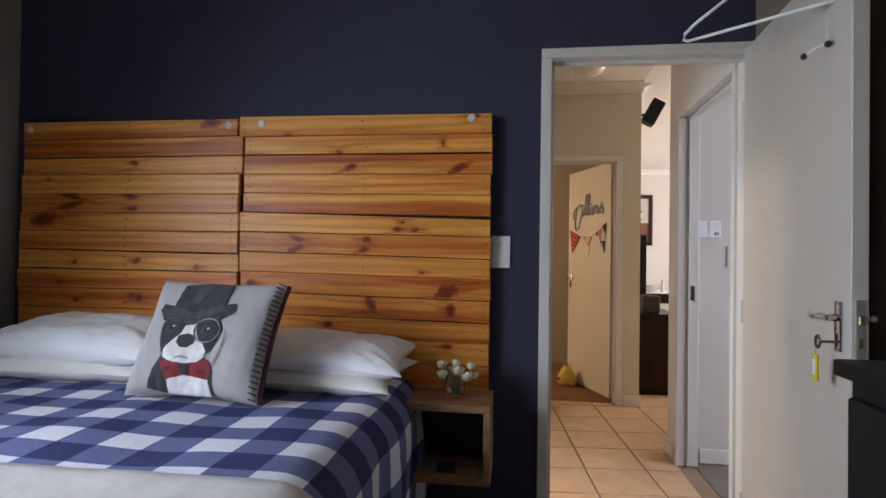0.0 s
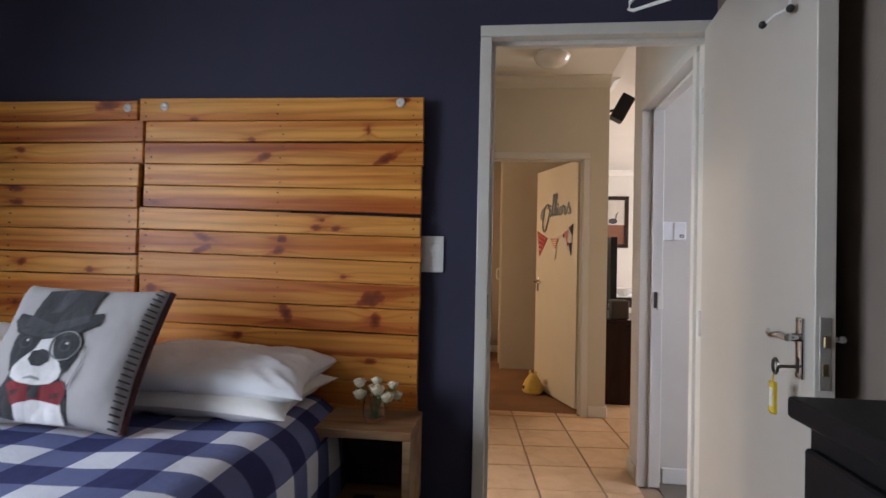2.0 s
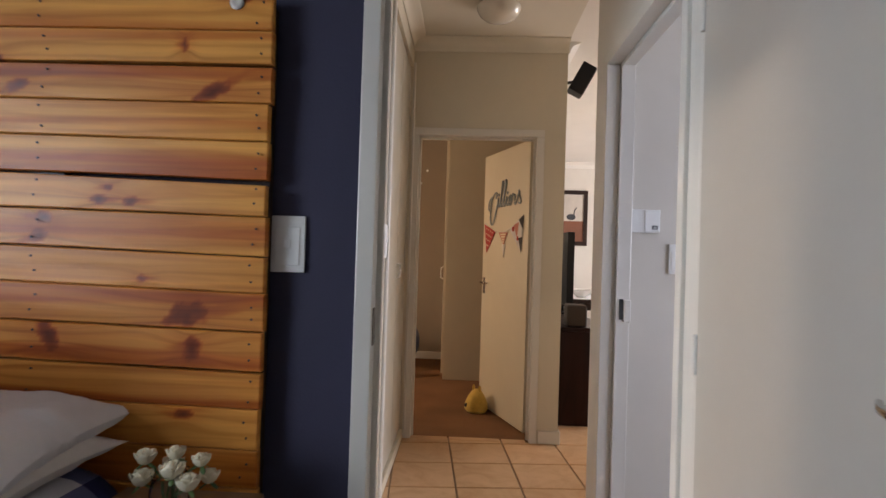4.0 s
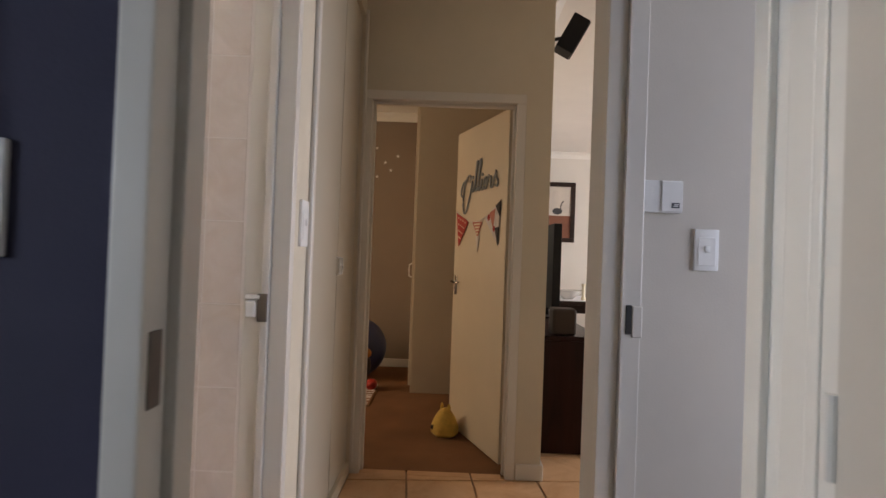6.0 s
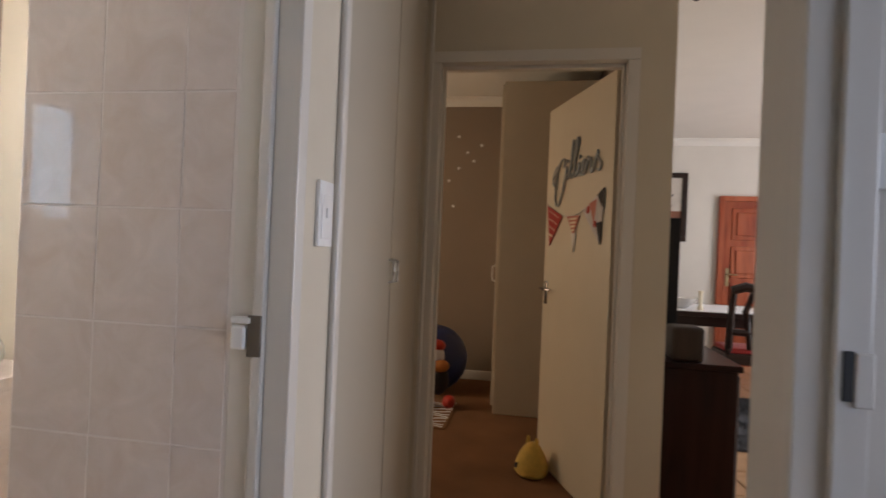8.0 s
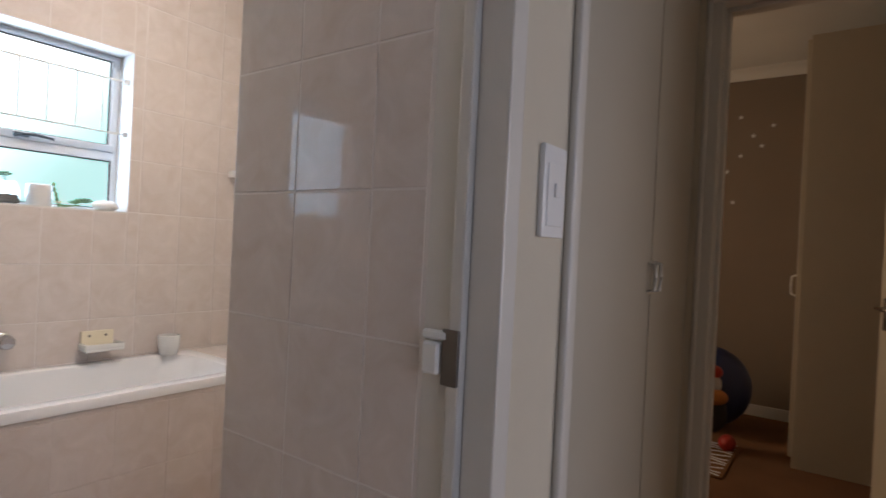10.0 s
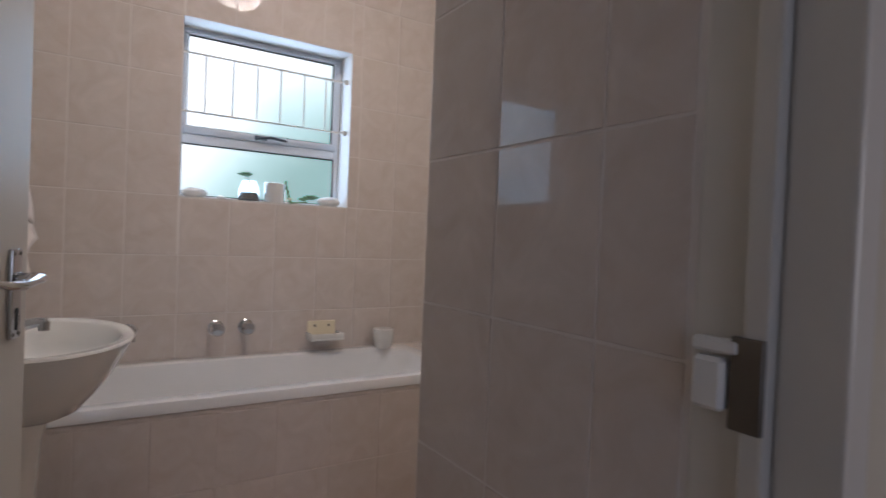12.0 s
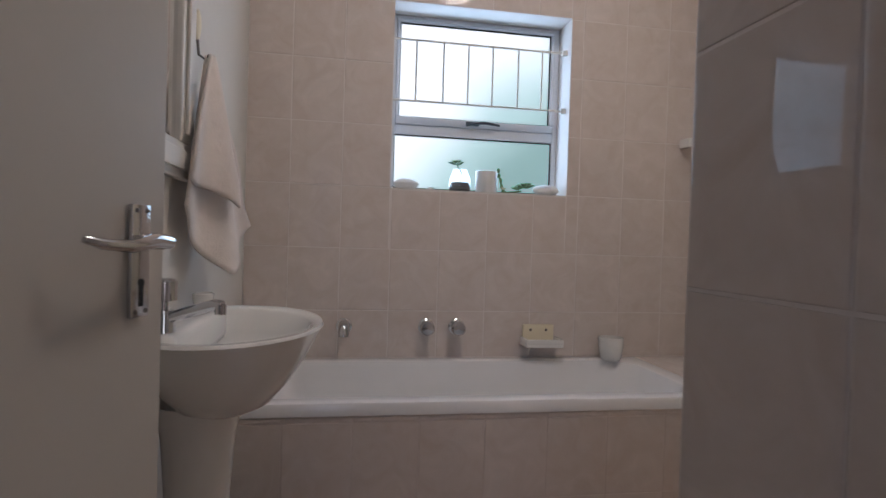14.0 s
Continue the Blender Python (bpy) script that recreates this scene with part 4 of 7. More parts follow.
def spread(name, y0, y1, lift, material, label, category, ruffle, seed, top=0.70, drop=0.46):
    """A cloth over the bed: flat with soft folds on top, rounded over both sides and hanging."""
    bm = bmesh.new()
    uvl = bm.loops.layers.uv.new("UVMap")
    half, rad = 0.92 + lift, 0.13
    flat, arc = half - rad, rad * math.pi / 2
    total = flat + arc + drop
    nu, nv = 112, max(12, int((y1 - y0) / 0.03))
    grid, ss = [], []
    for j in range(nv + 1):
        y = y0 + (y1 - y0) * j / nv
        row = []
        for i in range(nu + 1):
            s = -total + 2 * total * i / nu
            a, sg = abs(s), (1 if s >= 0 else -1)
            if a < flat:
                x, z, out = a, 0.0, (0, 1)
            elif a < flat + arc:
                th = (a - flat) / rad
                x, z, out = flat + rad * math.sin(th), -rad * (1 - math.cos(th)), (math.sin(th), math.cos(th))
            else:
                x, z, out = half, -rad - (a - flat - arc), (1, 0)
            n = noise.noise((s * 2.3 + seed, y * 2.0, 0)) * 0.016 + noise.noise((s * 6.0, y * 5.0, seed)) * 0.006
            hang = max(0, a - flat - arc * 0.5) / (drop + arc)
            wav = ruffle * hang * math.sin(y * 15 + 2.2 * noise.noise((y * 2, seed, 0)))
            d = n + wav + 0.025 * hang
            px, pz = (x + out[0] * d) * sg, z + out[1] * d
            row.append(bm.verts.new((-1.25 + px, y, top + lift + pz)))
            ss.append((s, y))
        grid.append(row)
    ids = {v: k for k, v in enumerate(v for r in grid for v in r)}
    for j in range(nv):
        for i in range(nu):
            f = bm.faces.new((grid[j][i], grid[j][i + 1], grid[j + 1][i + 1], grid[j + 1][i]))
            for lp in f.loops:
                s, y = ss[ids[lp.vert]]
                lp[uvl].uv = (s + 0.211, y - 0.009)
    ob = single(name, bm, material, label, category, smooth=True)
    md = ob.modifiers.new("thickness", "SOLIDIFY")
    md.thickness, md.offset = 0.014, -1
    return ob


spread("gingham_duvet", 0.62, 2.21, 0.004, GINGHAM, "navy and white gingham duvet cover over the bed", "duvet", 0.018, 3.0)
spread("folded_blanket", 0.24, 1.045, 0.026, BLANKET, "stone-grey woven blanket across the foot of the bed", "blanket", 0.02, 9.0, drop=0.36)


def pillow(name, at, rx, ry, rz, w, h, t, material, label, category, seed, wrinkle=0.020, n=44, group="", flange=0.0):
    """A stuffed cushion: w by h, t thick, pinched at the seams and drawn out to the corners."""
    bm = bmesh.new()
    for s in (1, -1):
        grid = []
        for j in range(n + 1):
            row = []
            for i in range(n + 1):
                u, v = -1 + 2 * i / n, -1 + 2 * j / n
                p = ((1 - u ** 4) * (1 - v * v)) ** (0.40 if not flange else 0.50)
                x = u * w / 2 * (1 - (0.07 + flange) * (1 - v * v) * u * u)
                y = v * h / 2 * (1 - (0.06 + flange) * (1 - u * u) * v * v)
                ray = math.atan2(abs(v), abs(u) + 1e-6) * 7
                pleat = flange * 0.22 * t * noise.noise((ray + seed, u * 0.9 + v, s * 2.0)) * (u * u + v * v) * (1 - max(abs(u), abs(v)) ** 8)
                edge = max(abs(u), abs(v))
                wr = wrinkle * (noise.noise((u * 2.6 + seed, v * 2.6, s * 3.0)) + 0.8 * abs(noise.noise((u * 4 + v * 2 + seed, v * 3 - u, s))) + 0.4 * noise.noise((u * 8 + seed, v * 7, s))) * (1 - edge ** 6)
                row.append(bm.verts.new((x, y, s * (t / 2 * p + wr) + 6 * pleat)))
            grid.append(row)
        for j in range(n):
            for i in range(n):
                q = (grid[j][i], grid[j][i + 1], grid[j + 1][i + 1], grid[j + 1][i])
                bm.faces.new(q if s > 0 else q[::-1])
    bmesh.ops.remove_doubles(bm, verts=bm.verts, dist=0.0006)
    ob = single(name, bm, material, label, category, group, smooth=True)
    ob.matrix_world = pose(*at, rx, ry, rz)
    return ob


pillow("pillow", (-0.70, 2.02, 0.752), 4, 1, -3, 0.70, 0.45, 0.105, LINEN2, "cream cotton pillow lying at the bottom of a stack", "pillow", 2.0, 0.012, group="pillows on the bed", flange=0.07)
pillow("pillow", (-0.69, 2.045, 0.818), 5, 3, 2, 0.71, 0.46, 0.128, LINEN, "white cotton pillow lying on top of a stack", "pillow", 5.0, 0.013, group="pillows on the bed", flange=0.07)
pillow("pillow", (-1.64, 2.01, 0.760), 5, 0, 2, 0.78, 0.44, 0.115, LINEN2, "cream cotton pillow lying at the bottom of a stack", "pillow", 8.0, 0.012, group="pillows on the bed", flange=0.07)
pillow("pillow", (-1.66, 2.03, 0.843), 8, 1, -2, 0.82, 0.46, 0.160, LINEN, "white cotton pillow lying on top of a stack", "pillow", 11.0, 0.014, group="pillows on the bed", flange=0.07)

# printed cushion: its own face is the xy plane, x along the seam, y up the cushion
CW, CH, CT = 0.49, 0.425, 0.14
cush = thing("printed_cushion", (-0.99, 1.735, 0.904), "grey canvas cushion with a printed top hat and bow tie", "cushion")
cush.matrix_world = pose(-0.99, 1.735, 0.904, 62.4, 0.6, -3.2)


def cushion_z(u, v):
    p = max(0.0, (1 - u ** 4) * (1 - v * v)) ** 0.40
    return CT / 2 * p


body = pillow("cover", (0, 0, 0), 0, 0, 0, CW, CH, CT, CUSHION, "", "", 21.0, wrinkle=0.0)
for k in ("label", "category", "group", "kind"):
    if k in body:
        del body[k]
body.parent = cush


def printed(name, outline, material, lift, label):
    """A flat printed shape laid on the cushion's face; outline in fractions of the face."""
    bm = bmesh.new()
    us, vs = [p[0] for p in outline], [p[1] for p in outline]
    n = 84
    cell = {}

    def inside(u, v):
        c, j = False, len(outline) - 1
        for i in range(len(outline)):
            (x1, y1), (x2, y2) = outline[i], outline[j]
            if (y1 > v) != (y2 > v) and u < (x2 - x1) * (v - y1) / (y2 - y1) + x1:
                c = not c
            j = i
        return c

    def vert(i, j):
        if (i, j) not in cell:
            u, v = min(us) + (max(us) - min(us)) * i / n, min(vs) + (max(vs) - min(vs)) * j / n
            cell[i, j] = bm.verts.new((u * CW / 2, v * CH / 2, cushion_z(u, v) + lift))
        return cell[i, j]

    for i in range(n):
        for j in range(n):
            u, v = min(us) + (max(us) - min(us)) * (i + 0.5) / n, min(vs) + (max(vs) - min(vs)) * (j + 0.5) / n
            if inside(u, v):
                bm.faces.new((vert(i, j), vert(i + 1, j), vert(i + 1, j + 1), vert(i, j + 1)))
    part(name, bm, material, cush, label, True)


def oval(cx, cy, rx, ry, n=22, wob=0.0):
    return [(cx + rx * (1 + wob * math.sin(3 * a)) * math.cos(a), cy + ry * math.sin(a)) for a in [2 * math.pi * i / n for i in range(n)]]


printed("print_body", [(-0.40, -0.30), (-0.55, -0.62), (-0.56, -0.90), (-0.30, -0.94), (0.40, -0.94), (0.36, -0.60), (0.2, -0.4)], INKBLACK, 0.0022, "printed black shape")
printed("print_chest", [(-0.30, -0.70), (0.30, -0.68), (0.40, -0.95), (-0.22, -0.95)], INKWHITE, 0.0032, "printed white shape")
printed("print_round", [(-0.56, 0.20), (-0.20, 0.24), (0.28, 0.22), (0.34, 0.08), (0.33, -0.10), (0.26, -0.28), (0.14, -0.44), (-0.36, -0.46), (-0.48, -0.34), (-0.545, -0.14), (-0.57, 0.04)], INKBLACK, 0.0026, "printed black oval")
printed("print_patch", [(-0.20, 0.15), (-0.03, 0.15), (-0.02, 0.0), (0.03, -0.12), (0.13, -0.20), (0.20, -0.31), (0.19, -0.41), (0.10, -0.48), (-0.06, -0.51), (-0.28, -0.50), (-0.41, -0.43), (-0.43, -0.31), (-0.35, -0.17), (-0.24, -0.04)], INKWHITE, 0.0036, "printed white patch")
printed("print_hat", [(-0.70, 0.34), (-0.66, 0.45), (-0.50, 0.42), (-0.46, 0.82), (-0.1, 0.88), (0.28, 0.86), (0.28, 0.47), (0.44, 0.51), (0.45, 0.34), (0.22, 0.17), (-0.19, 0.09), (-0.58, 0.16)], INKBLACK, 0.0042, "printed black top hat")
printed("print_hat_band", [(-0.52, 0.26), (-0.50, 0.42), (-0.16, 0.31), (0.28, 0.48), (0.30, 0.36), (0.05, 0.24), (-0.2, 0.19)], INKGREY, 0.0050, "printed grey hat band")
printed("print_bow_tie", [(-0.43, -0.52), (-0.36, -0.47), (-0.08, -0.54), (0.26, -0.43), (0.34, -0.59), (0.31, -0.73), (0.0, -0.68), (-0.29, -0.77)], INKRED, 0.0046, "printed red bow tie")
printed("print_hat_sheen", [(-0.22, 0.84), (-0.02, 0.86), (-0.06, 0.66), (-0.14, 0.50), (-0.28, 0.46), (-0.24, 0.62)], INKGREY, 0.0048, "printed grey sheen")
printed("print_brim_band", [(-0.56, 0.20), (-0.40, 0.235), (-0.10, 0.165), (0.18, 0.225), (0.30, 0.29), (0.24, 0.185), (-0.10, 0.105), (-0.40, 0.135)], INKGREY, 0.0050, "printed grey brim edge")
for eu, ev in ((-0.395, 0.035), (0.135, 0.02)):
    printed("print_ring", oval(eu, ev, 0.085, 0.085), INKGREY, 0.0048, "printed grey round")
    printed("print_round", oval(eu, ev, 0.058, 0.062), INKBLACK, 0.0056, "printed black round")
    printed("print_dot", oval(eu + 0.02, ev + 0.03, 0.016, 0.018), INKWHITE, 0.0064, "printed white dot")
printed("print_oval", [(-0.26, -0.08), (-0.13, -0.04), (-0.01, -0.08), (0.0, -0.19), (-0.08, -0.27), (-0.19, -0.27), (-0.27, -0.19)], INKBLACK, 0.0056, "printed black oval")
printed("print_line", [(-0.22, -0.42), (-0.13, -0.395), (-0.03, -0.42), (-0.02, -0.45), (-0.13, -0.435), (-0.23, -0.45)], CUSHIONLINE, 0.0052, "printed grey line")
printed("print_bow_knot", [(-0.12, -0.545), (0.0, -0.515), (0.02, -0.66), (-0.10, -0.685)], INKBLACK, 0.0060, "printed dark fold")
for ku in (-0.30, 0.20):
    printed("print_bow_fold", [(ku - 0.05, -0.60), (ku + 0.07, -0.57), (ku + 0.06, -0.63), (ku - 0.04, -0.67)], MAROON, 0.0054, "printed dark red fold")
bm = bmesh.new()
tube(bm, [((0.135 + 0.19 * math.cos(a)) * CW / 2, (0.02 + 0.195 * math.sin(a)) * CH / 2, cushion_z(0.135 + 0.19 * math.cos(a), 0.02 + 0.195 * math.sin(a)) + 0.006) for a in [2 * math.pi * i / 32 for i in range(32)]], 0.0021, 6, True)
tube(bm, [(u * CW / 2, v * CH / 2, cushion_z(u, v) + 0.006) for u, v in ((0.325, 0.02), (0.40, 0.03), (0.41, -0.10), (0.39, -0.25), (0.35, -0.40), (0.33, -0.53))], 0.0016, 6)
part("print_monocle", bm, CUSHIONLINE, cush, "printed pale ring with a cord", True)
bm = bmesh.new()
for i in range(24):
    v = -0.95 + 1.9 * i / 23
    tube(bm, [(0.975 * CW / 2, v * CH / 2, cushion_z(0.975, v) + 0.002), (0.93 * CW / 2, (v + 0.01) * CH / 2, cushion_z(0.93, v) + 0.003), (0.885 * CW / 2, (v + 0.02) * CH / 2, cushion_z(0.885, v) + 0.003)], 0.0026, 5)
part("edge_stitching", bm, INKBLACK, cush, "dark blanket stitching along the seam")
bm = bmesh.new()
tube(bm, [(CW / 2 * (0.945 + 0.05 * (i / 10 - 1) ** 2), (-1 + 2 * i / 20) * CH / 2 * 0.98, -0.004) for i in range(21)], 0.009, 8)
part("gusset", bm, MAROON, cush, "dark maroon side seam", True)



def crease(x, y):
    """Soft wrinkles in the cushion's face, deeper towards its lower edge."""
    k = 0.6 + 0.8 * max(0.0, -y / CH * 2)
    return 0.0095 * k * noise.noise((x * 9 + 3, y * 9, 1.0)) + 0.0065 * k * abs(noise.noise((x * 22 + y * 9, y * 14 - x * 6, 4.0)))


for ob in cush.children:
    for v in ob.data.vertices:
        if v.co.z > 0.003:
            v.co.z += crease(v.co.x, v.co.y)

# bedside box with vase
bs = thing("bedside_table", (-0.19, 2.125, 0.355), "light oak open bedside box fixed beside the bed", "bedside table")
for nm, x0, x1, y0, y1, z0, z1 in (("top_board", -0.16, 0.16, -0.135, 0.12, 0.267, 0.295), ("bottom_board", -0.16, 0.16, -0.135, 0.12, 0.0, 0.026),
                                   ("side_board", -0.16, -0.134, -0.134, 0.12, 0.0265, 0.2665), ("side_board", 0.134, 0.16, -0.134, 0.12, 0.0265, 0.2665),
                                   ("back_board", -0.133, 0.133, 0.10, 0.118, 0.0265, 0.2665)):
    bm = bmesh.new()
    box(bm, x0, x1, y0, y1, z0, z1, 0.0015)
    part(nm, bm, DARKWOOD if nm == "back_board" else OAK, bs)
bm = bmesh.new()
box(bm, -0.235, -0.165, 2.03, 2.10, 0.3815, 0.40, 0.005, 2)
single("remote_case", bm, RUBBER, "small black case lying in the bedside box", "case")

vase = thing("flower_vase", (-0.175, 2.10, 0.651), "small glass jar of white roses on the bedside box", "vase")
bm = bmesh.new()
lathe(bm, [(0.0, 0.0), (0.030, 0.0), (0.037, 0.012), (0.040, 0.045), (0.036, 0.075), (0.034, 0.092), (0.038, 0.098),
           (0.035, 0.098), (0.031, 0.090), (0.033, 0.072), (0.036, 0.045), (0.033, 0.016), (0.0, 0.008)], seg=28)
part("jar", bm, GLASS, vase, "clear glass jar", True)


def bloom(bm, at, r, turn):
    """A half-open rose: outer, middle and inner petals cupped round a bud."""
    for ring, (n, out, up, w, h, tilt) in enumerate(((5, 0.62, 0.05, 0.60, 0.72, 0.60), (4, 0.40, 0.22, 0.50, 0.66, 0.34), (3, 0.20, 0.34, 0.38, 0.58, 0.15))):
        for k in range(n):
            a = turn + ring * 0.7 + 2 * math.pi * k / n
            ball(bm, Vector(at) + r * Vector((out * math.cos(a), out * math.sin(a), up)), (r * 0.16, r * w, r * h), 10, 8, Euler((0, tilt, a)))
    ball(bm, Vector(at) + Vector((0, 0, r * 0.3)), (r * 0.25, r * 0.25, r * 0.5), 8, 6)


for k, (dx, dy, h) in enumerate(((-0.052, 0.0, 0.122), (-0.046, -0.022, 0.088), (0.004, 0.014, 0.128), (0.014, -0.018, 0.104), (0.062, 0.004, 0.120), (0.048, -0.02, 0.082), (0.072, 0.022, 0.080), (-0.012, 0.035, 0.098))):
    a, tip = k * 2.4, Vector((dx, dy, h))
    bm = bmesh.new()
    tube(bm, [(0.010 * math.cos(a + 2.5), 0.010 * math.sin(a + 2.5), 0.012), (dx * 0.35, dy * 0.35, 0.085), tip], 0.0022, 6)
    part("stem", bm, STEM, vase)
    bm = bmesh.new()
    bloom(bm, tip, 0.0215 + 0.003 * math.sin(k * 2.7), a)
    part("rose", bm, PETAL, vase, "white rose bloom", True)
    bm = bmesh.new()
    for q in range(3):
        ball(bm, tip + Vector((0.012 * math.cos(a + q * 2.1), 0.012 * math.sin(a + q * 2.1), -0.014)), (0.013, 0.005, 0.0016), 8, 6, Euler((0.2, 0.5, a + q * 2.1)))
    part("leaf", bm, STEM, vase, "", True)


def switch_plate(name, m, w, h, label, rocker=True):
    """A wall switch that faces +z of its pose: plate, raised surround and rocker."""
    t = new(name)
    t.matrix_world = m
    tagged(t, label, "light switch")
    bm = bmesh.new()
    box(bm, -w / 2, w / 2, -h / 2, h / 2, 0.0, 0.010, 0.003, 2)
    part("plate", bm, PLASTIC, t, "", True)
    bm = bmesh.new()
    box(bm, -w * 0.36, w * 0.36, -h * 0.38, h * 0.30, 0.0102, 0.0125, 0.001)
    part("surround", bm, PLASTIC, t)
    bm = bmesh.new()
    box(bm, -w * 0.10, w * 0.10, -h * 0.06, h * 0.09, 0.0127, 0.017, 0.002, 2)
    part("rocker", bm, PLASTIC, t, "", True)
    return t


switch_plate("light_switch", pose(-0.012, 2.3055, 1.222, 90), 0.082, 0.135, "white light switch plate on the navy wall")
switch_plate("light_switch", pose(1.325, 3.4195, 1.222, 90), 0.075, 0.128, "white light switch on the cream wall by the alarm panel")
switch_plate("light_switch", pose(0.0355, 3.53, 1.265, 90, 0, 90), 0.085, 0.154, "white light switch on the hall wall by the cupboard")

al = thing("alarm_panel", (1.178, 3.4195, 1.332), "white alarm keypad with a closed cover on the wall", "alarm panel")
bm = bmesh.new()
box(bm, -0.066, 0.062, -0.026, 0.0, 0.0, 0.099, 0.004, 2)
part("case", bm, PLASTIC, al, "", True)
bm = bmesh.new()
box(bm, -0.004, 0.0605, -0.031, -0.0262, 0.003, 0.096, 0.002)
part("cover", bm, PLASTIC, al)
bm = bmesh.new()
box(bm, 0.026, 0.050, -0.0322, -0.0312, 0.014, 0.030)
part("logo_plate", bm, GREYPLASTIC, al, "small dark label")
bm = bmesh.new()
box(bm, 0.030, 0.046, -0.0328, -0.0323, 0.018, 0.021)
box(bm, 0.034, 0.048, -0.0328, -0.0323, 0.023, 0.026)
part("logo_mark", bm, PLASTIC, al)
bm = bmesh.new()
for i in range(6):
    box(bm, -0.035, -0.012, -0.0272, -0.0262, 0.048 + i * 0.006, 0.051 + i * 0.006)
part("speaker_slots", bm, PLASTIC, al)

# dresser beside the bedroom door
dr = thing("dresser", (0.86, 0.55, 0), "black lacquered chest of drawers against the wall", "chest of drawers")
bm = bmesh.new()
box(bm, -0.125, 0.128, -0.60, 0.615, 0.06, 0.965, 0.004)
part("carcass", bm, BLACKPAINT, dr)
bm = bmesh.new()
box(bm, -0.148, 0.130, -0.63, 0.64, 0.9655, 1.0, 0.008, 3)
part("top_board", bm, BLACKPAINT, dr)
for k in range(3):
    for s in (0, 1):
        bm = bmesh.new()
        box(bm, -0.141, -0.1255, -0.585 + 0.60 * s, 0.0 + 0.60 * s, 0.09 + 0.285 * k, 0.36 + 0.285 * k, 0.004)
        d = part("drawer", bm, BLACKPAINT, dr)
        bm = bmesh.new()
        lathe(bm, [(0.0, 0.026), (0.012, 0.024), (0.014, 0.016), (0.006, 0.008), (0.007, 0.0)], seg=16)
        bmesh.ops.transform(bm, matrix=pose(-0.141, -0.29 + 0.60 * s, 0.225 + 0.285 * k, 0, -90, 0), verts=bm.verts)
        part("knob", bm, BLACKPAINT, d, "", True)
for sx in (-0.10, 0.10):
    for sy in (-0.56, 0.57):
        bm = bmesh.new()
        box(bm, sx - 0.025, sx + 0.025, sy - 0.025, sy + 0.025, 0, 0.06)
        part("foot", bm, BLACKPAINT, dr)


def sash_window(name, axis, t, a0, a1, z0, z1, label, panes=2):
    """A plain window: frame round the opening, mullions and panes."""
    th = thing(name, (0, 0, 0), label, "window", kind="structure")

    def b(bm, p0, p1, q0, q1, c0, c1):
        (box(bm, p0, p1, q0, q1, c0, c1, 0.003) if axis == "x" else box(bm, q0, q1, p0, p1, c0, c1, 0.003))

    bm = bmesh.new()
    w = 0.04
    b(bm, t - 0.025, t + 0.025, a0, a1, z0, z0 + w)
    b(bm, t - 0.025, t + 0.025, a0, a1, z1 - w, z1)
    b(bm, t - 0.025, t + 0.025, a0, a0 + w, z0 + w, z1 - w)
    b(bm, t - 0.025, t + 0.025, a1 - w, a1, z0 + w, z1 - w)
    for k in range(1, panes):
        a = a0 + (a1 - a0) * k / panes
        b(bm, t - 0.02, t + 0.02, a - 0.02, a + 0.02, z0 + w, z1 - w)
    part("window_frame", bm, ALU, th)
    for k in range(panes):
        p, q = a0 + (a1 - a0) * k / panes, a0 + (a1 - a0) * (k + 1) / panes
        bm = bmesh.new()
        b(bm, t - 0.003, t + 0.003, p + 0.045, q - 0.045, z0 + w + 0.002, z1 - w - 0.002)
        ob = part("pane", bm, GLASS, th)
        ob.visible_shadow = False


sash_window("window_bedroom", "x", -2.41, -0.6, 0.8, 1.0, 2.1, "bedroom window beside the bed's foot")
sash_window("window_study", "x", 3.57, 1.2, 2.8, 0.8, 2.1, "window of the side room")
sash_window("window_lounge", "x", 5.15, 5.2, 8.0, 0.3, 2.3, "wide lounge window", 3)
sash_window("window_nursery", "x", -2.26, 5.6, 6.6, 1.0, 2.0, "nursery window")

# ---- hall ----
cup = thing("hall_cupboard", (0.0, 4.135, 0.06), "cream built-in hall cupboard with two tall closed doors", "cupboard")
bm = bmesh.new()
box(bm, -0.52, -0.10, -0.50, 0.50, 0.0, 2.385)
part("carcass", bm, GLOSS, cup)
for y0_, y1_ in ((-0.540, -0.503), (0.503, 0.522)):
    bm = bmesh.new()
    box(bm, 0.0352, 0.052, y0_, y1_, 0.0, 2.42, 0.007, 3)
    part("stile", bm, GLOSS, cup, "", True)
for nm, y0, y1 in (("cupboard_door", -0.500, 0.075), ("cupboard_door", 0.083, 0.500)):
    bm = bmesh.new()
    box(bm, -0.004, 0.018, y0, y1, 0.005, 2.38, 0.004, 2)
    d = part(nm, bm, CUPBOARD, cup)
    hy = y1 - 0.022 if y0 < 0 else y0 + 0.022
    bm = bmesh.new()
    tube(bm, [(0.018, hy, 1.01), (0.036, hy, 1.015), (0.038, hy, 1.05), (0.036, hy, 1.085), (0.018, hy, 1.09)], 0.005, 8)
    part("handle", bm, PLASTIC, d, "small white handle", True)

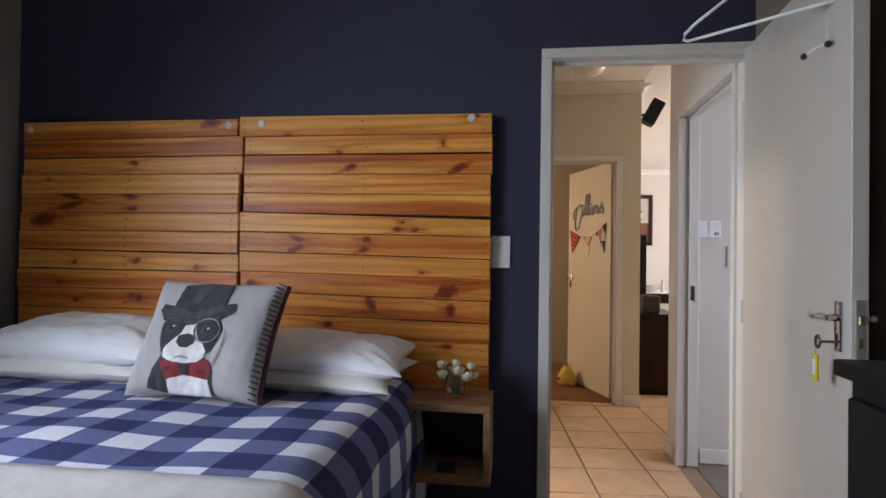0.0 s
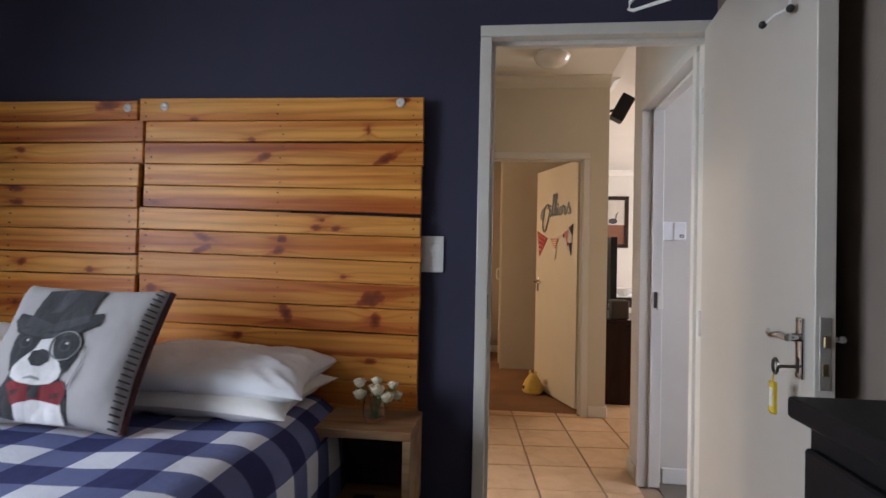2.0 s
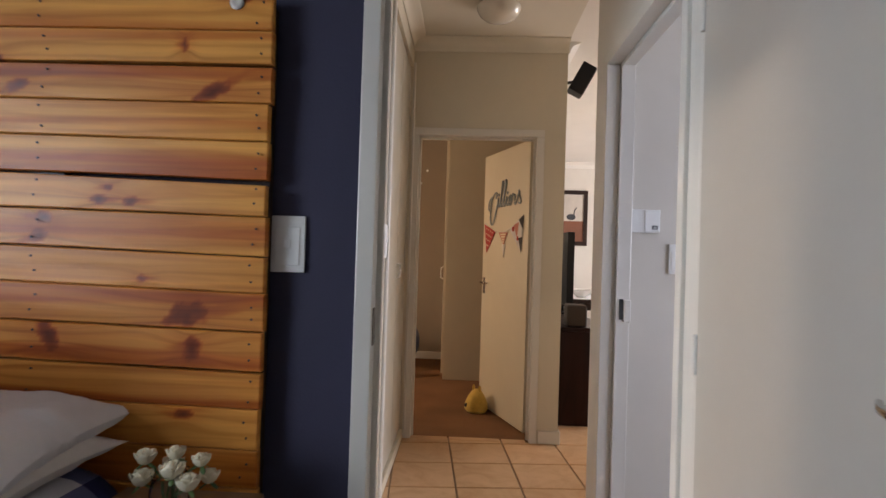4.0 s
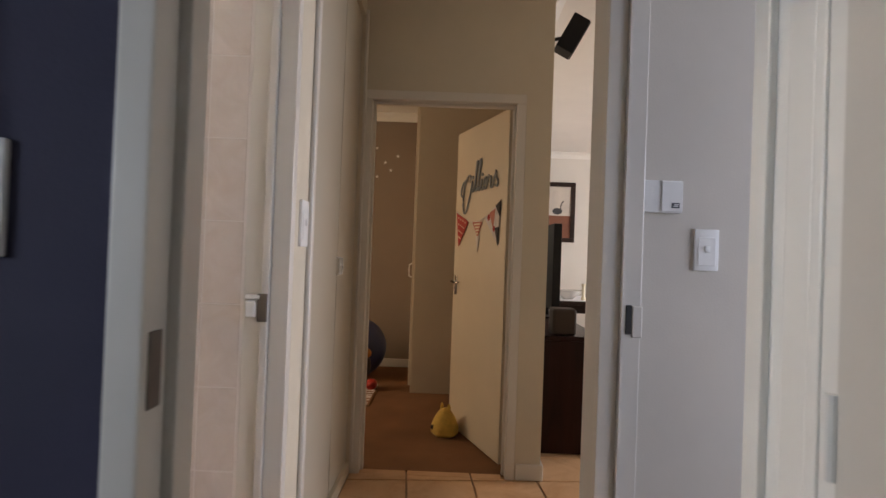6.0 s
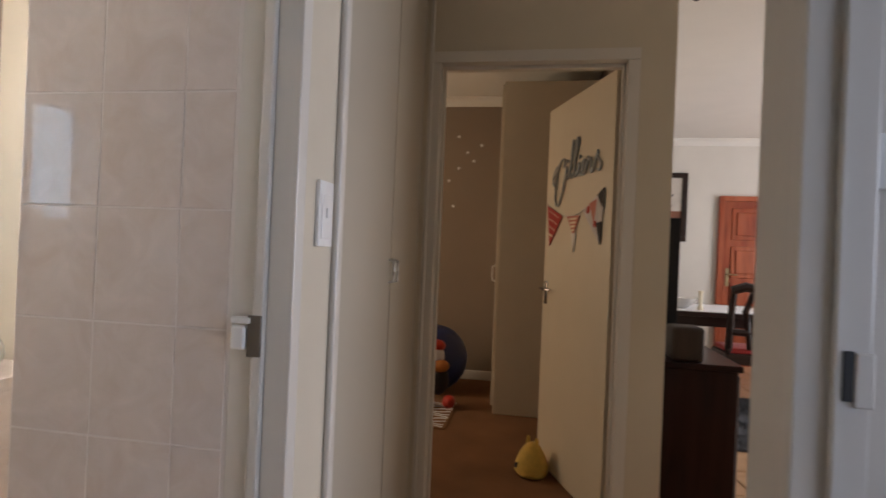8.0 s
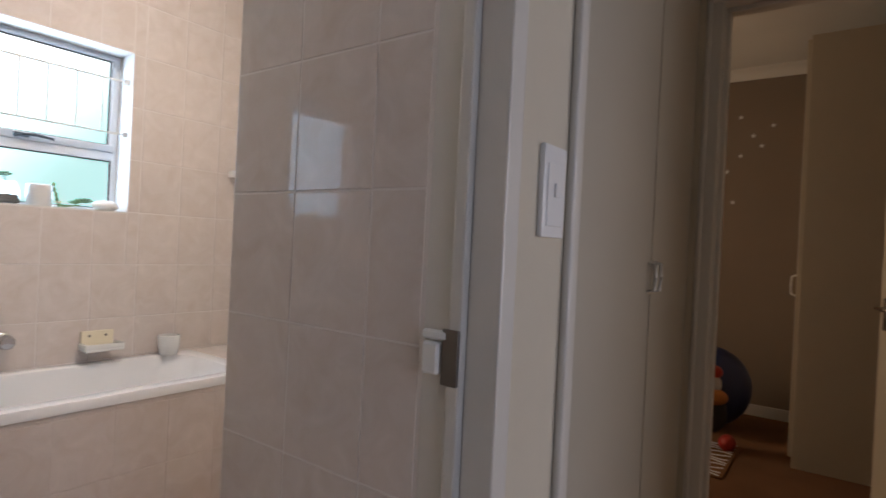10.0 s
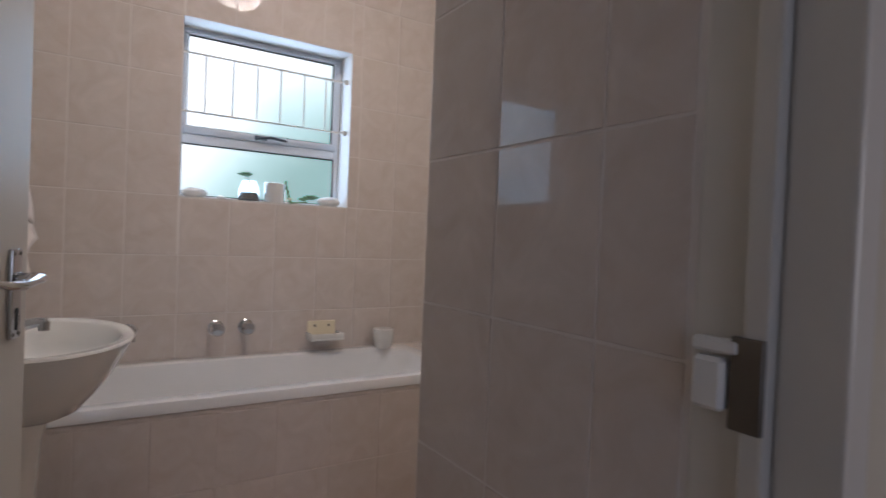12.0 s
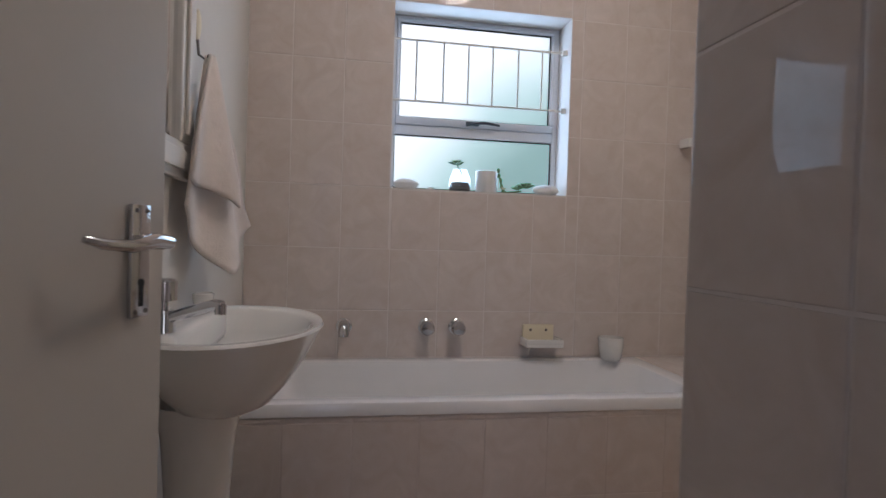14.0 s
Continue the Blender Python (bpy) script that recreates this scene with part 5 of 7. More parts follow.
lamp = thing("ceiling_lamp", (0.56, 4.12, CEIL_Z), "round opal glass ceiling lamp, switched off", "ceiling lamp")
bm = bmesh.new()
lathe(bm, [(0.0, -0.022), (0.09, -0.022), (0.10, -0.012), (0.10, 0.0)], seg=32)
part("base", bm, PLASTIC, lamp, "", True)
bm = bmesh.new()
lathe(bm, [(0.0, -0.105), (0.04, -0.102), (0.08, -0.088), (0.108, -0.066), (0.122, -0.038), (0.125, -0.024), (0.119, -0.022)], seg=36)
part("shade", bm, LAMPGLASS, lamp, "opal glass dome", True)

sp = thing("wall_speaker", (1.052, 4.80, 2.36), "small black loudspeaker on a wall bracket", "loudspeaker")
bm = bmesh.new()
box(bm, 0.0, 0.012, -0.03, 0.03, 0.01, 0.09, 0.003)
tube(bm, [(0.012, 0, 0.05), (0.06, 0, 0.06)], 0.01, 10)
part("bracket", bm, RUBBER, sp)
bm = bmesh.new()
box(bm, -0.05, 0.05, -0.055, 0.055, -0.105, 0.105, 0.006, 2)
bmesh.ops.transform(bm, matrix=pose(0.115, 0.0, 0.073, 0, 28, 0), verts=bm.verts)
spb = part("speaker_box", bm, BLACKPAINT, sp)
bm = bmesh.new()
box(bm, 0.0505, 0.056, -0.05, 0.05, -0.10, 0.10, 0.002)
bmesh.ops.transform(bm, matrix=pose(0.115, 0.0, 0.073, 0, 28, 0), verts=bm.verts)
part("grille", bm, RUBBER, sp)

# ---- nursery ----
# sign and bunting on the nursery door, in the door's own axes: x along the leaf, +y the face to the hall
KY = 0.0215
sg = thing("door_sign", (0, 0, 0), "grey painted script sign fixed to the nursery door", "sign")
sg.matrix_world = kid_door.matrix_world.copy() @ pose(0.40, KY, 1.6)
bm = bmesh.new()
LETTERS = (
    [(0.150, 0.068), (0.168, 0.092), (0.150, 0.112), (0.110, 0.100), (0.070, 0.055), (0.048, -0.02), (0.048, -0.09), (0.072, -0.135), (0.105, -0.122), (0.142, -0.06),
     (0.172, 0.0), (0.195, 0.064), (0.193, 0.015), (0.21, -0.002), (0.232, 0.03)],
    [(0.098, 0.088), (0.050, 0.075), (0.014, 0.035), (0.010, -0.005), (0.030, -0.022)],
    [(0.232, 0.03), (0.262, 0.12), (0.280, 0.178), (0.266, 0.186), (0.252, 0.11), (0.246, 0.02), (0.262, -0.002), (0.284, 0.03), (0.312, 0.12), (0.330, 0.182),
     (0.316, 0.190), (0.302, 0.11), (0.296, 0.02), (0.312, -0.002), (0.335, 0.035), (0.348, 0.064), (0.346, 0.012), (0.362, -0.002)],
    [(0.362, -0.002), (0.388, 0.022), (0.418, 0.05), (0.410, 0.07), (0.388, 0.055), (0.386, 0.012), (0.408, -0.002), (0.432, 0.03), (0.450, 0.076), (0.460, 0.062),
     (0.488, 0.064), (0.482, 0.012), (0.50, -0.002), (0.528, 0.04), (0.556, 0.092), (0.556, 0.058), (0.584, 0.028), (0.574, -0.002), (0.545, 0.006)])


def smooth_run(pts, steps=5):
    """A rounded run through the points."""
    out, n = [], len(pts)
    for i in range(n - 1):
        p = [Vector(pts[max(0, min(n - 1, i + d))]) for d in (-1, 0, 1, 2)]
        for k in range(steps):
            t = k / steps
            out.append(0.5 * (2 * p[1] + (p[2] - p[0]) * t + (2 * p[0] - 5 * p[1] + 4 * p[2] - p[3]) * t * t + (3 * p[1] - p[0] - 3 * p[2] + p[3]) * t ** 3))
    return out + [Vector(pts[-1])]


for run in LETTERS:
    line = smooth_run(run)
    tube(bm, [(0.30 - q.x, 0.010, q.y) for q in line], [0.0050 + 0.0032 * abs((line[min(i + 1, len(line) - 1)] - line[i - 1 if i else 0]).normalized().y) for i in range(len(line))], 8)
for dot in (0.203, 0.357):
    ball(bm, (0.30 - dot, 0.010, 0.092), (0.011, 0.009, 0.011), 10, 8)
bmesh.ops.scale(bm, vec=(1, 0.7, 1), verts=bm.verts)
part("lettering", bm, GREYVINYL, sg, "", True)

bn = thing("bunting", (0, 0, 0), "three cloth pennants on a string hung on the nursery door", "bunting")
bn.matrix_world = kid_door.matrix_world.copy() @ pose(0.40, KY, 1.4)
bm = bmesh.new()
tube(bm, [(0.37, 0.004, 0.085), (0.25, 0.004, 0.02), (0.10, 0.004, 0.0), (-0.02, 0.004, 0.0), (-0.15, 0.004, 0.03), (-0.33, 0.004, 0.11)], 0.003, 6)
part("string", bm, LINEN2, bn)


def pennant(x0, z0, x1, z1, tx, tz, material, label, marks, mm, name="pennant", at=0.003):
    bm = bmesh.new()
    a, b, c = Vector((x0, at, z0)), Vector((x1, at, z1)), Vector((tx, at, tz))
    vs = [bm.verts.new(p) for p in (a, b, c)] + [bm.verts.new(p + Vector((0, 0.004, 0))) for p in (a, b, c)]
    bm.faces.new(vs[:3][::-1])
    bm.faces.new(vs[3:])
    for i in range(3):
        bm.faces.new((vs[i], vs[(i + 1) % 3], vs[3 + (i + 1) % 3], vs[3 + i]))
    p = part(name, bm, material, bn, label)
    for kind, s, t, r in marks:
        q = a + (b - a) * s + (c - (a + (b - a) * s)) * t
        bm = bmesh.new()
        if kind == "dot":
            cyl(bm, pose(q.x, 0.0075, q.z, 90), r, r, 0.0012, 8)
        else:
            box(bm, q.x - r, q.x + r, 0.007, 0.0082, q.z - 0.005, q.z + 0.005)
        part("printed_" + kind, bm, mm, p)


pennant(0.365, 0.075, 0.15, 0.005, 0.315, -0.155, BUNT_RED, "red pennant with white dots",
        [("dot", s, t, 0.006) for s in (0.2, 0.4, 0.6, 0.8) for t in (0.1, 0.3, 0.5, 0.7)], PETAL)
pennant(0.08, 0.0, -0.075, -0.005, -0.005, -0.10, BUNT_PINK, "pink pennant with pale stripes",
        [("bar", 0.5, t, 0.055 * (1 - t)) for t in (0.15, 0.35, 0.55, 0.75)], PETAL)
pennant(-0.11, 0.015, -0.335, 0.11, -0.305, -0.15, INKWHITE, "white pennant with red and black shapes",
        [("dot", 0.22, 0.10, 0.020), ("dot", 0.36, 0.52, 0.017), ("dot", 0.66, 0.62, 0.014)], BUNT_RED)
pennant(-0.265, 0.081, -0.335, 0.110, -0.327, 0.015, INKBLACK, "printed black corner", [], PETAL, "printed_corner", 0.0045)
pennant(-0.262, -0.050, -0.318, -0.045, -0.305, -0.150, INKBLACK, "printed black tip", [], PETAL, "printed_tip", 0.0045)
pennant(-0.185, 0.045, -0.265, 0.065, -0.240, -0.055, BUNT_PINK, "printed pink shape", [], PETAL, "printed_shape", 0.0042)
pennant(0.02, -0.09, -0.04, -0.09, -0.01, -0.19, LINEN2, "small pale pennant", [], PETAL)

wr = thing("wardrobe", (0.58, 6.96, 0), "beige built-in wardrobe, closed, reaching near the ceiling", "wardrobe")
bm = bmesh.new()
box(bm, -0.355, 0.37, -0.53, 0.54, 0.0, 2.47, 0.003)
part("carcass", bm, CREAM, wr)
bm = bmesh.new()
box(bm, -0.375, -0.356, -0.52, 0.0, 0.06, 2.45, 0.003)
d1 = part("wardrobe_door", bm, CREAM, wr)
bm = bmesh.new()
tube(bm, [(-0.375, -0.49, 0.98), (-0.40, -0.49, 0.99), (-0.402, -0.49, 1.04), (-0.40, -0.49, 1.09), (-0.375, -0.49, 1.10)], 0.006, 8)
part("handle", bm, PLASTIC, d1, "white handle", True)

bm = bmesh.new()
ball(bm, (-0.330, 6.980, 0.2790), (0.2790, 0.2790, 0.2790), 36, 24)
single("exercise_ball", bm, BALL, "large dark blue rubber ball on the carpet", "ball", smooth=True)

toy = thing("toy_figure", (-0.21, 6.50, 0), "white and orange soft toy with red boots by the ball", "toy")
for nm, at, sz, mt in (("body", (0, 0.03, 0.20), (0.085, 0.08, 0.12), INKBLACK), ("head", (-0.03, 0.03, 0.38), (0.075, 0.07, 0.08), LINEN), ("scarf", (0.01, 0.0, 0.31), (0.08, 0.07, 0.05), TOYORANGE),
                       ("boot", (-0.06, -0.07, 0.05), (0.05, 0.07, 0.05), TOYRED), ("boot", (0.10, -0.03, 0.05), (0.05, 0.07, 0.05), TOYRED), ("cap", (-0.02, 0.03, 0.46), (0.07, 0.06, 0.045), TOYRED)):
    bm = bmesh.new()
    ball(bm, at, sz, 16, 10)
    part(nm, bm, mt, toy, "", True)

ds = thing("plush_doorstop", (0.535, 5.36, 0), "yellow plush doorstop sitting by the open door", "doorstop", rz=-40)
bm = bmesh.new()
lathe(bm, [(0.0, 0.0), (0.075, 0.0), (0.092, 0.02), (0.09, 0.06), (0.07, 0.11), (0.045, 0.15), (0.02, 0.172), (0.0, 0.178)], seg=24)
for v in bm.verts:
    v.co += Vector((0, 0, 0.006)) * noise.noise(v.co * 22)
part("body", bm, PLUSH, ds, "", True)
for sx in (-0.03, 0.03):
    bm = bmesh.new()
    ball(bm, (sx, 0, 0.175), (0.012, 0.012, 0.03), 10, 8)
    part("tuft", bm, PLUSH, ds, "", True)
bm = bmesh.new()
ball(bm, (-0.035, -0.079, 0.055), (0.02, 0.009, 0.017), 12, 8)
part("patch", bm, INKBLACK, ds, "dark brown patch", True)

rug = thing("zebra_mat", (-0.22, 6.28, 0), "small dark mat with wavy white stripes", "rug")
bm = bmesh.new()
box(bm, -0.22, 0.17, -0.33, 0.32, 0.0, 0.010, 0.003)
part("mat", bm, CARPET, rug)
for k in range(11):
    bm = bmesh.new()
    y = -0.30 + 0.058 * k
    tube(bm, [(-0.21 + 0.02 * i, y + 0.016 * math.sin(i * 0.55 + k * 1.7), 0.011) for i in range(19)], 0.0085, 6)
    bmesh.ops.scale(bm, vec=(1, 1, 0.4), space=Matrix.Translation((0, 0, -0.011)), verts=bm.verts)
    part("stripe", bm, LINEN, rug)
for k, (x, z) in enumerate(((-0.28, 2.28), (-0.19, 2.13), (-0.27, 1.98), (-0.31, 1.62), (-0.13, 2.05), (-0.36, 1.86), (-0.06, 2.2))):
    bm = bmesh.new()
    vs = [bm.verts.new((x + r * math.cos(a), 7.4985, z + r * math.sin(a))) for i in range(10)
          for a, r in [(math.pi / 2 + i * math.pi / 5, 0.020 if i % 2 == 0 else 0.009)]]
    bm.faces.new(vs)
    r = bmesh.ops.extrude_face_region(bm, geom=bm.faces[:])
    bmesh.ops.translate(bm, vec=(0, -0.002, 0), verts=[v for v in r["geom"] if isinstance(v, bmesh.types.BMVert)])
    single("star_sticker", bm, PLASTIC, "small white star sticker on the nursery wall", "sticker", "stars on the wall")

# ---- lounge ----
tvu = thing("tv_cabinet", (1.275, 6.0, 0), "dark red-brown wooden TV cabinet", "cabinet")
bm = bmesh.new()
box(bm, -0.205, 0.19, -0.925, 0.9, 0.0, 0.685, 0.004)
part("carcass", bm, MAHOGANY, tvu)
bm = bmesh.new()
box(bm, -0.215, 0.205, -0.945, 0.92, 0.6855, 0.715, 0.006, 2)
part("top_board", bm, MAHOGANY, tvu)
for k in range(3):
    bm = bmesh.new()
    box(bm, 0.1905, 0.205, -0.90 + 0.6 * k, -0.32 + 0.6 * k, 0.05, 0.66, 0.004)
    part("cabinet_door", bm, MAHOGANY, tvu)
bm = bmesh.new()
box(bm, 1.17, 1.315, 5.08, 5.24, 0.716, 0.878, 0.02, 3)
single("storage_box", bm, LEATHER, "brown leather box standing on the cabinet", "box", smooth=True)
tv = thing("television", (1.32, 6.25, 0.716), "flat black television on a stand", "television")
bm = bmesh.new()
box(bm, -0.03, 0.03, -0.45, 0.5, 0.09, 0.73, 0.006, 2)
part("screen", bm, BLACKPAINT, tv)
bm = bmesh.new()
box(bm, -0.10, 0.10, -0.22, 0.26, 0.0, 0.015, 0.004)
box(bm, -0.02, 0.02, -0.05, 0.05, 0.015, 0.09)
part("stand", bm, BLACKPAINT, tv)

tb = thing("dining_table", (2.28, 8.05, 0), "dark wooden dining table with a white cloth", "dining table")
bm = bmesh.new()
box(bm, -0.80, 0.85, -0.55, 0.55, 0.71, 0.75, 0.006, 2)
part("tabletop", bm, DARKWOOD, tb)
bm = bmesh.new()
box(bm, -0.74, 0.78, -0.48, 0.48, 0.62, 0.7095)
part("apron", bm, DARKWOOD, tb)
for sx in (-0.70, 0.74):
    for sy in (-0.44, 0.44):
        bm = bmesh.new()
        box(bm, sx - 0.035, sx + 0.035, sy - 0.035, sy + 0.035, 0, 0.62, 0.004)
        part("leg", bm, DARKWOOD, tb)
bm = bmesh.new()
box(bm, 1.50, 2.60, 7.53, 8.42, 0.7505, 0.756, 0.002)
single("table_cloth", bm, CLOTH, "white cloth lying on the dining table", "table cloth")
bm = bmesh.new()
lathe(bm, [(0.0, 0.0), (0.05, 0.0), (0.06, 0.01), (0.12, 0.06), (0.155, 0.10), (0.15, 0.102), (0.115, 0.065), (0.05, 0.02), (0.0, 0.016)], (1.82, 7.75, 0.757), 28)
single("serving_bowl", bm, CERAMIC, "white bowl on the dining table", "bowl", smooth=True)
for nm, x, y, h, mt in (("candle_stick", 1.965, 7.66, 0.17, PETAL), ("pepper_mill", 1.68, 7.95, 0.19, STEEL)):
    bm = bmesh.new()
    lathe(bm, [(0.0, 0.0), (0.028, 0.0), (0.026, 0.02), (0.014, 0.05), (0.018, h * 0.6), (0.014, h * 0.8), (0.024, h), (0.0, h)], (x, y, 0.757), 16)
    single(nm, bm, mt, "slim table piece standing on the white cloth", "tableware", smooth=True)

ch = thing("dining_chair", (2.25, 7.35, 0), "dark carved wooden dining chair with a red seat", "chair", "dining chairs", rz=180)
bm = bmesh.new()
box(bm, -0.21, 0.21, -0.21, 0.21, 0.37, 0.455, 0.012, 2)
part("seat_frame", bm, DARKWOOD, ch)
bm = bmesh.new()
box(bm, -0.19, 0.19, -0.19, 0.19, 0.456, 0.50, 0.018, 3)
part("seat", bm, REDSEAT, ch, "red cloth seat", True)
for sx in (-0.19, 0.19):
    bm = bmesh.new()
    tube(bm, [(sx, -0.19, 0.0), (sx * 1.03, -0.195, 0.2), (sx, -0.185, 0.42)], [0.014, 0.018, 0.024], 8)
    part("leg", bm, DARKWOOD, ch, "", True)
    bm = bmesh.new()
    tube(bm, [(sx, 0.25, 0.0), (sx, 0.20, 0.3), (sx, 0.19, 0.5), (sx * 0.98, 0.22, 0.8), (sx * 0.96, 0.26, 1.0)], [0.022, 0.026, 0.030, 0.028, 0.028], 8)
    part("back_leg", bm, DARKWOOD, ch, "", True)
bm = bmesh.new()
tube(bm, [(-0.20, 0.258, 0.97), (-0.10, 0.262, 1.005), (0, 0.262, 0.985), (0.10, 0.262, 1.005), (0.20, 0.258, 0.97)], [0.036, 0.040, 0.032, 0.040, 0.036], 8)
part("crest_rail", bm, DARKWOOD, ch, "", True)
for pts_ in ([(-0.03, 0.195, 0.50), (-0.05, 0.21, 0.65), (-0.085, 0.228, 0.80), (-0.05, 0.245, 0.92), (-0.02, 0.258, 0.985)], [(0.03, 0.195, 0.50), (0.05, 0.21, 0.65), (0.085, 0.228, 0.80), (0.05, 0.245, 0.92), (0.02, 0.258, 0.985)]):
    bm = bmesh.new()
    tube(bm, pts_, 0.026, 8)
    part("splat", bm, DARKWOOD, ch, "", True)
bm = bmesh.new()
tube(bm, [(-0.19, -0.19, 0.2), (-0.19, 0.21, 0.2)], 0.010, 6)
tube(bm, [(0.19, -0.19, 0.2), (0.19, 0.21, 0.2)], 0.010, 6)
part("stretcher", bm, DARKWOOD, ch, "", True)
bm = bmesh.new()
tube(bm, [(-0.185, 0.205, 0.635), (0.0, 0.205, 0.63), (0.185, 0.205, 0.635)], 0.030, 8)
part("back_rail", bm, DARKWOOD, ch, "", True)
copy_thing(ch, pose(2.72, 7.32, 0, 0, 0, 172))
copy_thing(ch, pose(3.42, 8.0, 0, 0, 0, 268))

bm = bmesh.new()
rr = random.Random(5)
box(bm, 1.75, 3.3, 6.1, 7.55, 0.0, 0.02)
for i in range(2600):
    x, y = rr.uniform(1.74, 3.31), rr.uniform(6.08, 7.56)
    a, l = rr.uniform(0, 6.28), rr.uniform(0.03, 0.07)
    dx, dy = math.cos(a), math.sin(a)
    p = [Vector((x - dy * 0.006, y + dx * 0.006, 0.018)), Vector((x + dy * 0.006, y - dx * 0.006, 0.018)), Vector((x + dx * l, y + dy * l, 0.05 * rr.random() + 0.025))]
    bm.faces.new([bm.verts.new(q) for q in p])
single("shaggy_rug", bm, RUG, "black and grey shaggy rug under the dining chairs", "rug")

pic = thing("framed_picture", (1.80, 9.30, 1.42), "framed landscape picture in a dark wooden frame", "picture")
for nm, x0, x1, z0, z1 in (("frame_rail", -0.40, 0.40, 0.0, 0.06), ("frame_rail", -0.40, 0.40, 0.755, 0.815), ("frame_stile", -0.40, -0.34, 0.06, 0.755), ("frame_stile", 0.34, 0.40, 0.06, 0.755)):
    bm = bmesh.new()
    box(bm, x0, x1, -0.03, 0.0, z0, z1, 0.006, 2)
    part(nm, bm, DARKWOOD, pic)
bm = bmesh.new()
box(bm, -0.34, 0.34, -0.012, -0.004, 0.36, 0.755)
part("painted_sky", bm, CANVAS_A, pic, "pale painted sky")
bm = bmesh.new()
box(bm, -0.34, 0.34, -0.012, -0.004, 0.06, 0.36)
part("painted_ground", bm, CANVAS_B, pic, "russet painted ground")
bm = bmesh.new()
ball(bm, (0.16, -0.013, 0.42), (0.07, 0.003, 0.045), 14, 8)
tube(bm, [(0.20, -0.014, 0.44), (0.21, -0.014, 0.52), (0.24, -0.014, 0.56)], 0.008, 6)
part("painted_shape", bm, INKGREY, pic, "dark painted shape")

fd = thing("door_front", (3.08, 9.30, 0), "red-brown panelled wooden front door, closed", "door", kind="structure")
bm = bmesh.new()
box(bm, -0.47, 0.47, -0.03, 0.0, 0.0, 1.91)
part("door_leaf", bm, MERANTI, fd)
for k in range(4):
    for s in (-1, 1):
        z0 = 0.14 + 0.44 * k
        bm = bmesh.new()
        x0, x1 = sorted((s * 0.055, s * 0.385))
        box(bm, x0, x1, -0.042, -0.0305, z0, z0 + 0.37, 0.010, 2)
        box(bm, x0 + 0.05, x1 - 0.05, -0.055, -0.042, z0 + 0.05, z0 + 0.32, 0.010, 2)
        part("door_panel", bm, MERANTI, fd)
for nm, x0, x1, z0, z1 in (("frame_post", -0.53, -0.471, 0, 1.97), ("frame_post", 0.471, 0.53, 0, 1.97), ("frame_head", -0.471, 0.471, 1.911, 1.97)):
    bm = bmesh.new()
    box(bm, x0, x1, -0.06, 0.0, z0, z1, 0.004)
    part(nm, bm, MERANTI, fd)
bm = bmesh.new()
box(bm, -0.435, -0.395, -0.036, -0.0305, 0.92, 1.13, 0.004)
tube(bm, [(-0.415, -0.03, 1.06), (-0.415, -0.075, 1.06), (-0.32, -0.078, 1.055)], 0.008, 8)
part("handle", bm, BRASS, fd, "brass lever handle", True)

# ---- bathroom ----
bt = thing("bathtub", (-2.055, 3.44, 0), "white built-in bathtub with a tiled front", "bathtub")
BX, BY = 0.315, 0.842


def tub_ring(bm, hx, hy, z, r, seg=9, shift=0.0):
    vs = []
    for cx, cy, a0 in ((hx - r, hy - r, 0), (-hx + r, hy - r, 90), (-hx + r, -hy + r, 180), (hx - r, -hy + r, 270)):
        for i in range(seg):
            a = radians(a0 + 90 * i / (seg - 1))
            vs.append(bm.verts.new((cx + r * math.cos(a), cy + r * math.sin(a) + shift, z)))
    return vs


bm = bmesh.new()
rings = [tub_ring(bm, BX, BY, 0.515, 0.012), tub_ring(bm, BX, BY, 0.545, 0.012), tub_ring(bm, BX - 0.004, BY - 0.004, 0.552, 0.012),
         tub_ring(bm, BX - 0.05, BY - 0.06, 0.556, 0.09), tub_ring(bm, BX - 0.062, BY - 0.075, 0.550, 0.12), tub_ring(bm, BX - 0.072, BY - 0.095, 0.50, 0.14),
         tub_ring(bm, BX - 0.11, BY - 0.19, 0.25, 0.16), tub_ring(bm, BX - 0.15, BY - 0.26, 0.16, 0.15), tub_ring(bm, BX - 0.25, BY - 0.4, 0.14, 0.08)]
for a, b in zip(rings, rings[1:]):
    for i in range(len(a)):
        bm.faces.new((a[i], a[(i + 1) % len(a)], b[(i + 1) % len(a)], b[i]))
bm.faces.new(rings[-1])
part("tub", bm, ENAMEL, bt, "", True)
bm = bmesh.new()
box(bm, 0.295, 0.3115, -BY, BY, 0.0, 0.514)
part("front_panel", bm, WALLTILE, bt, "tiled bath front")
bm = bmesh.new()
box(bm, -2.370, -1.7445, 4.284, 4.928, 0.0, 0.553, 0.004)
single("bath_ledge", bm, WALLTILE, "beige tiled ledge at the end of the bath", "ledge")


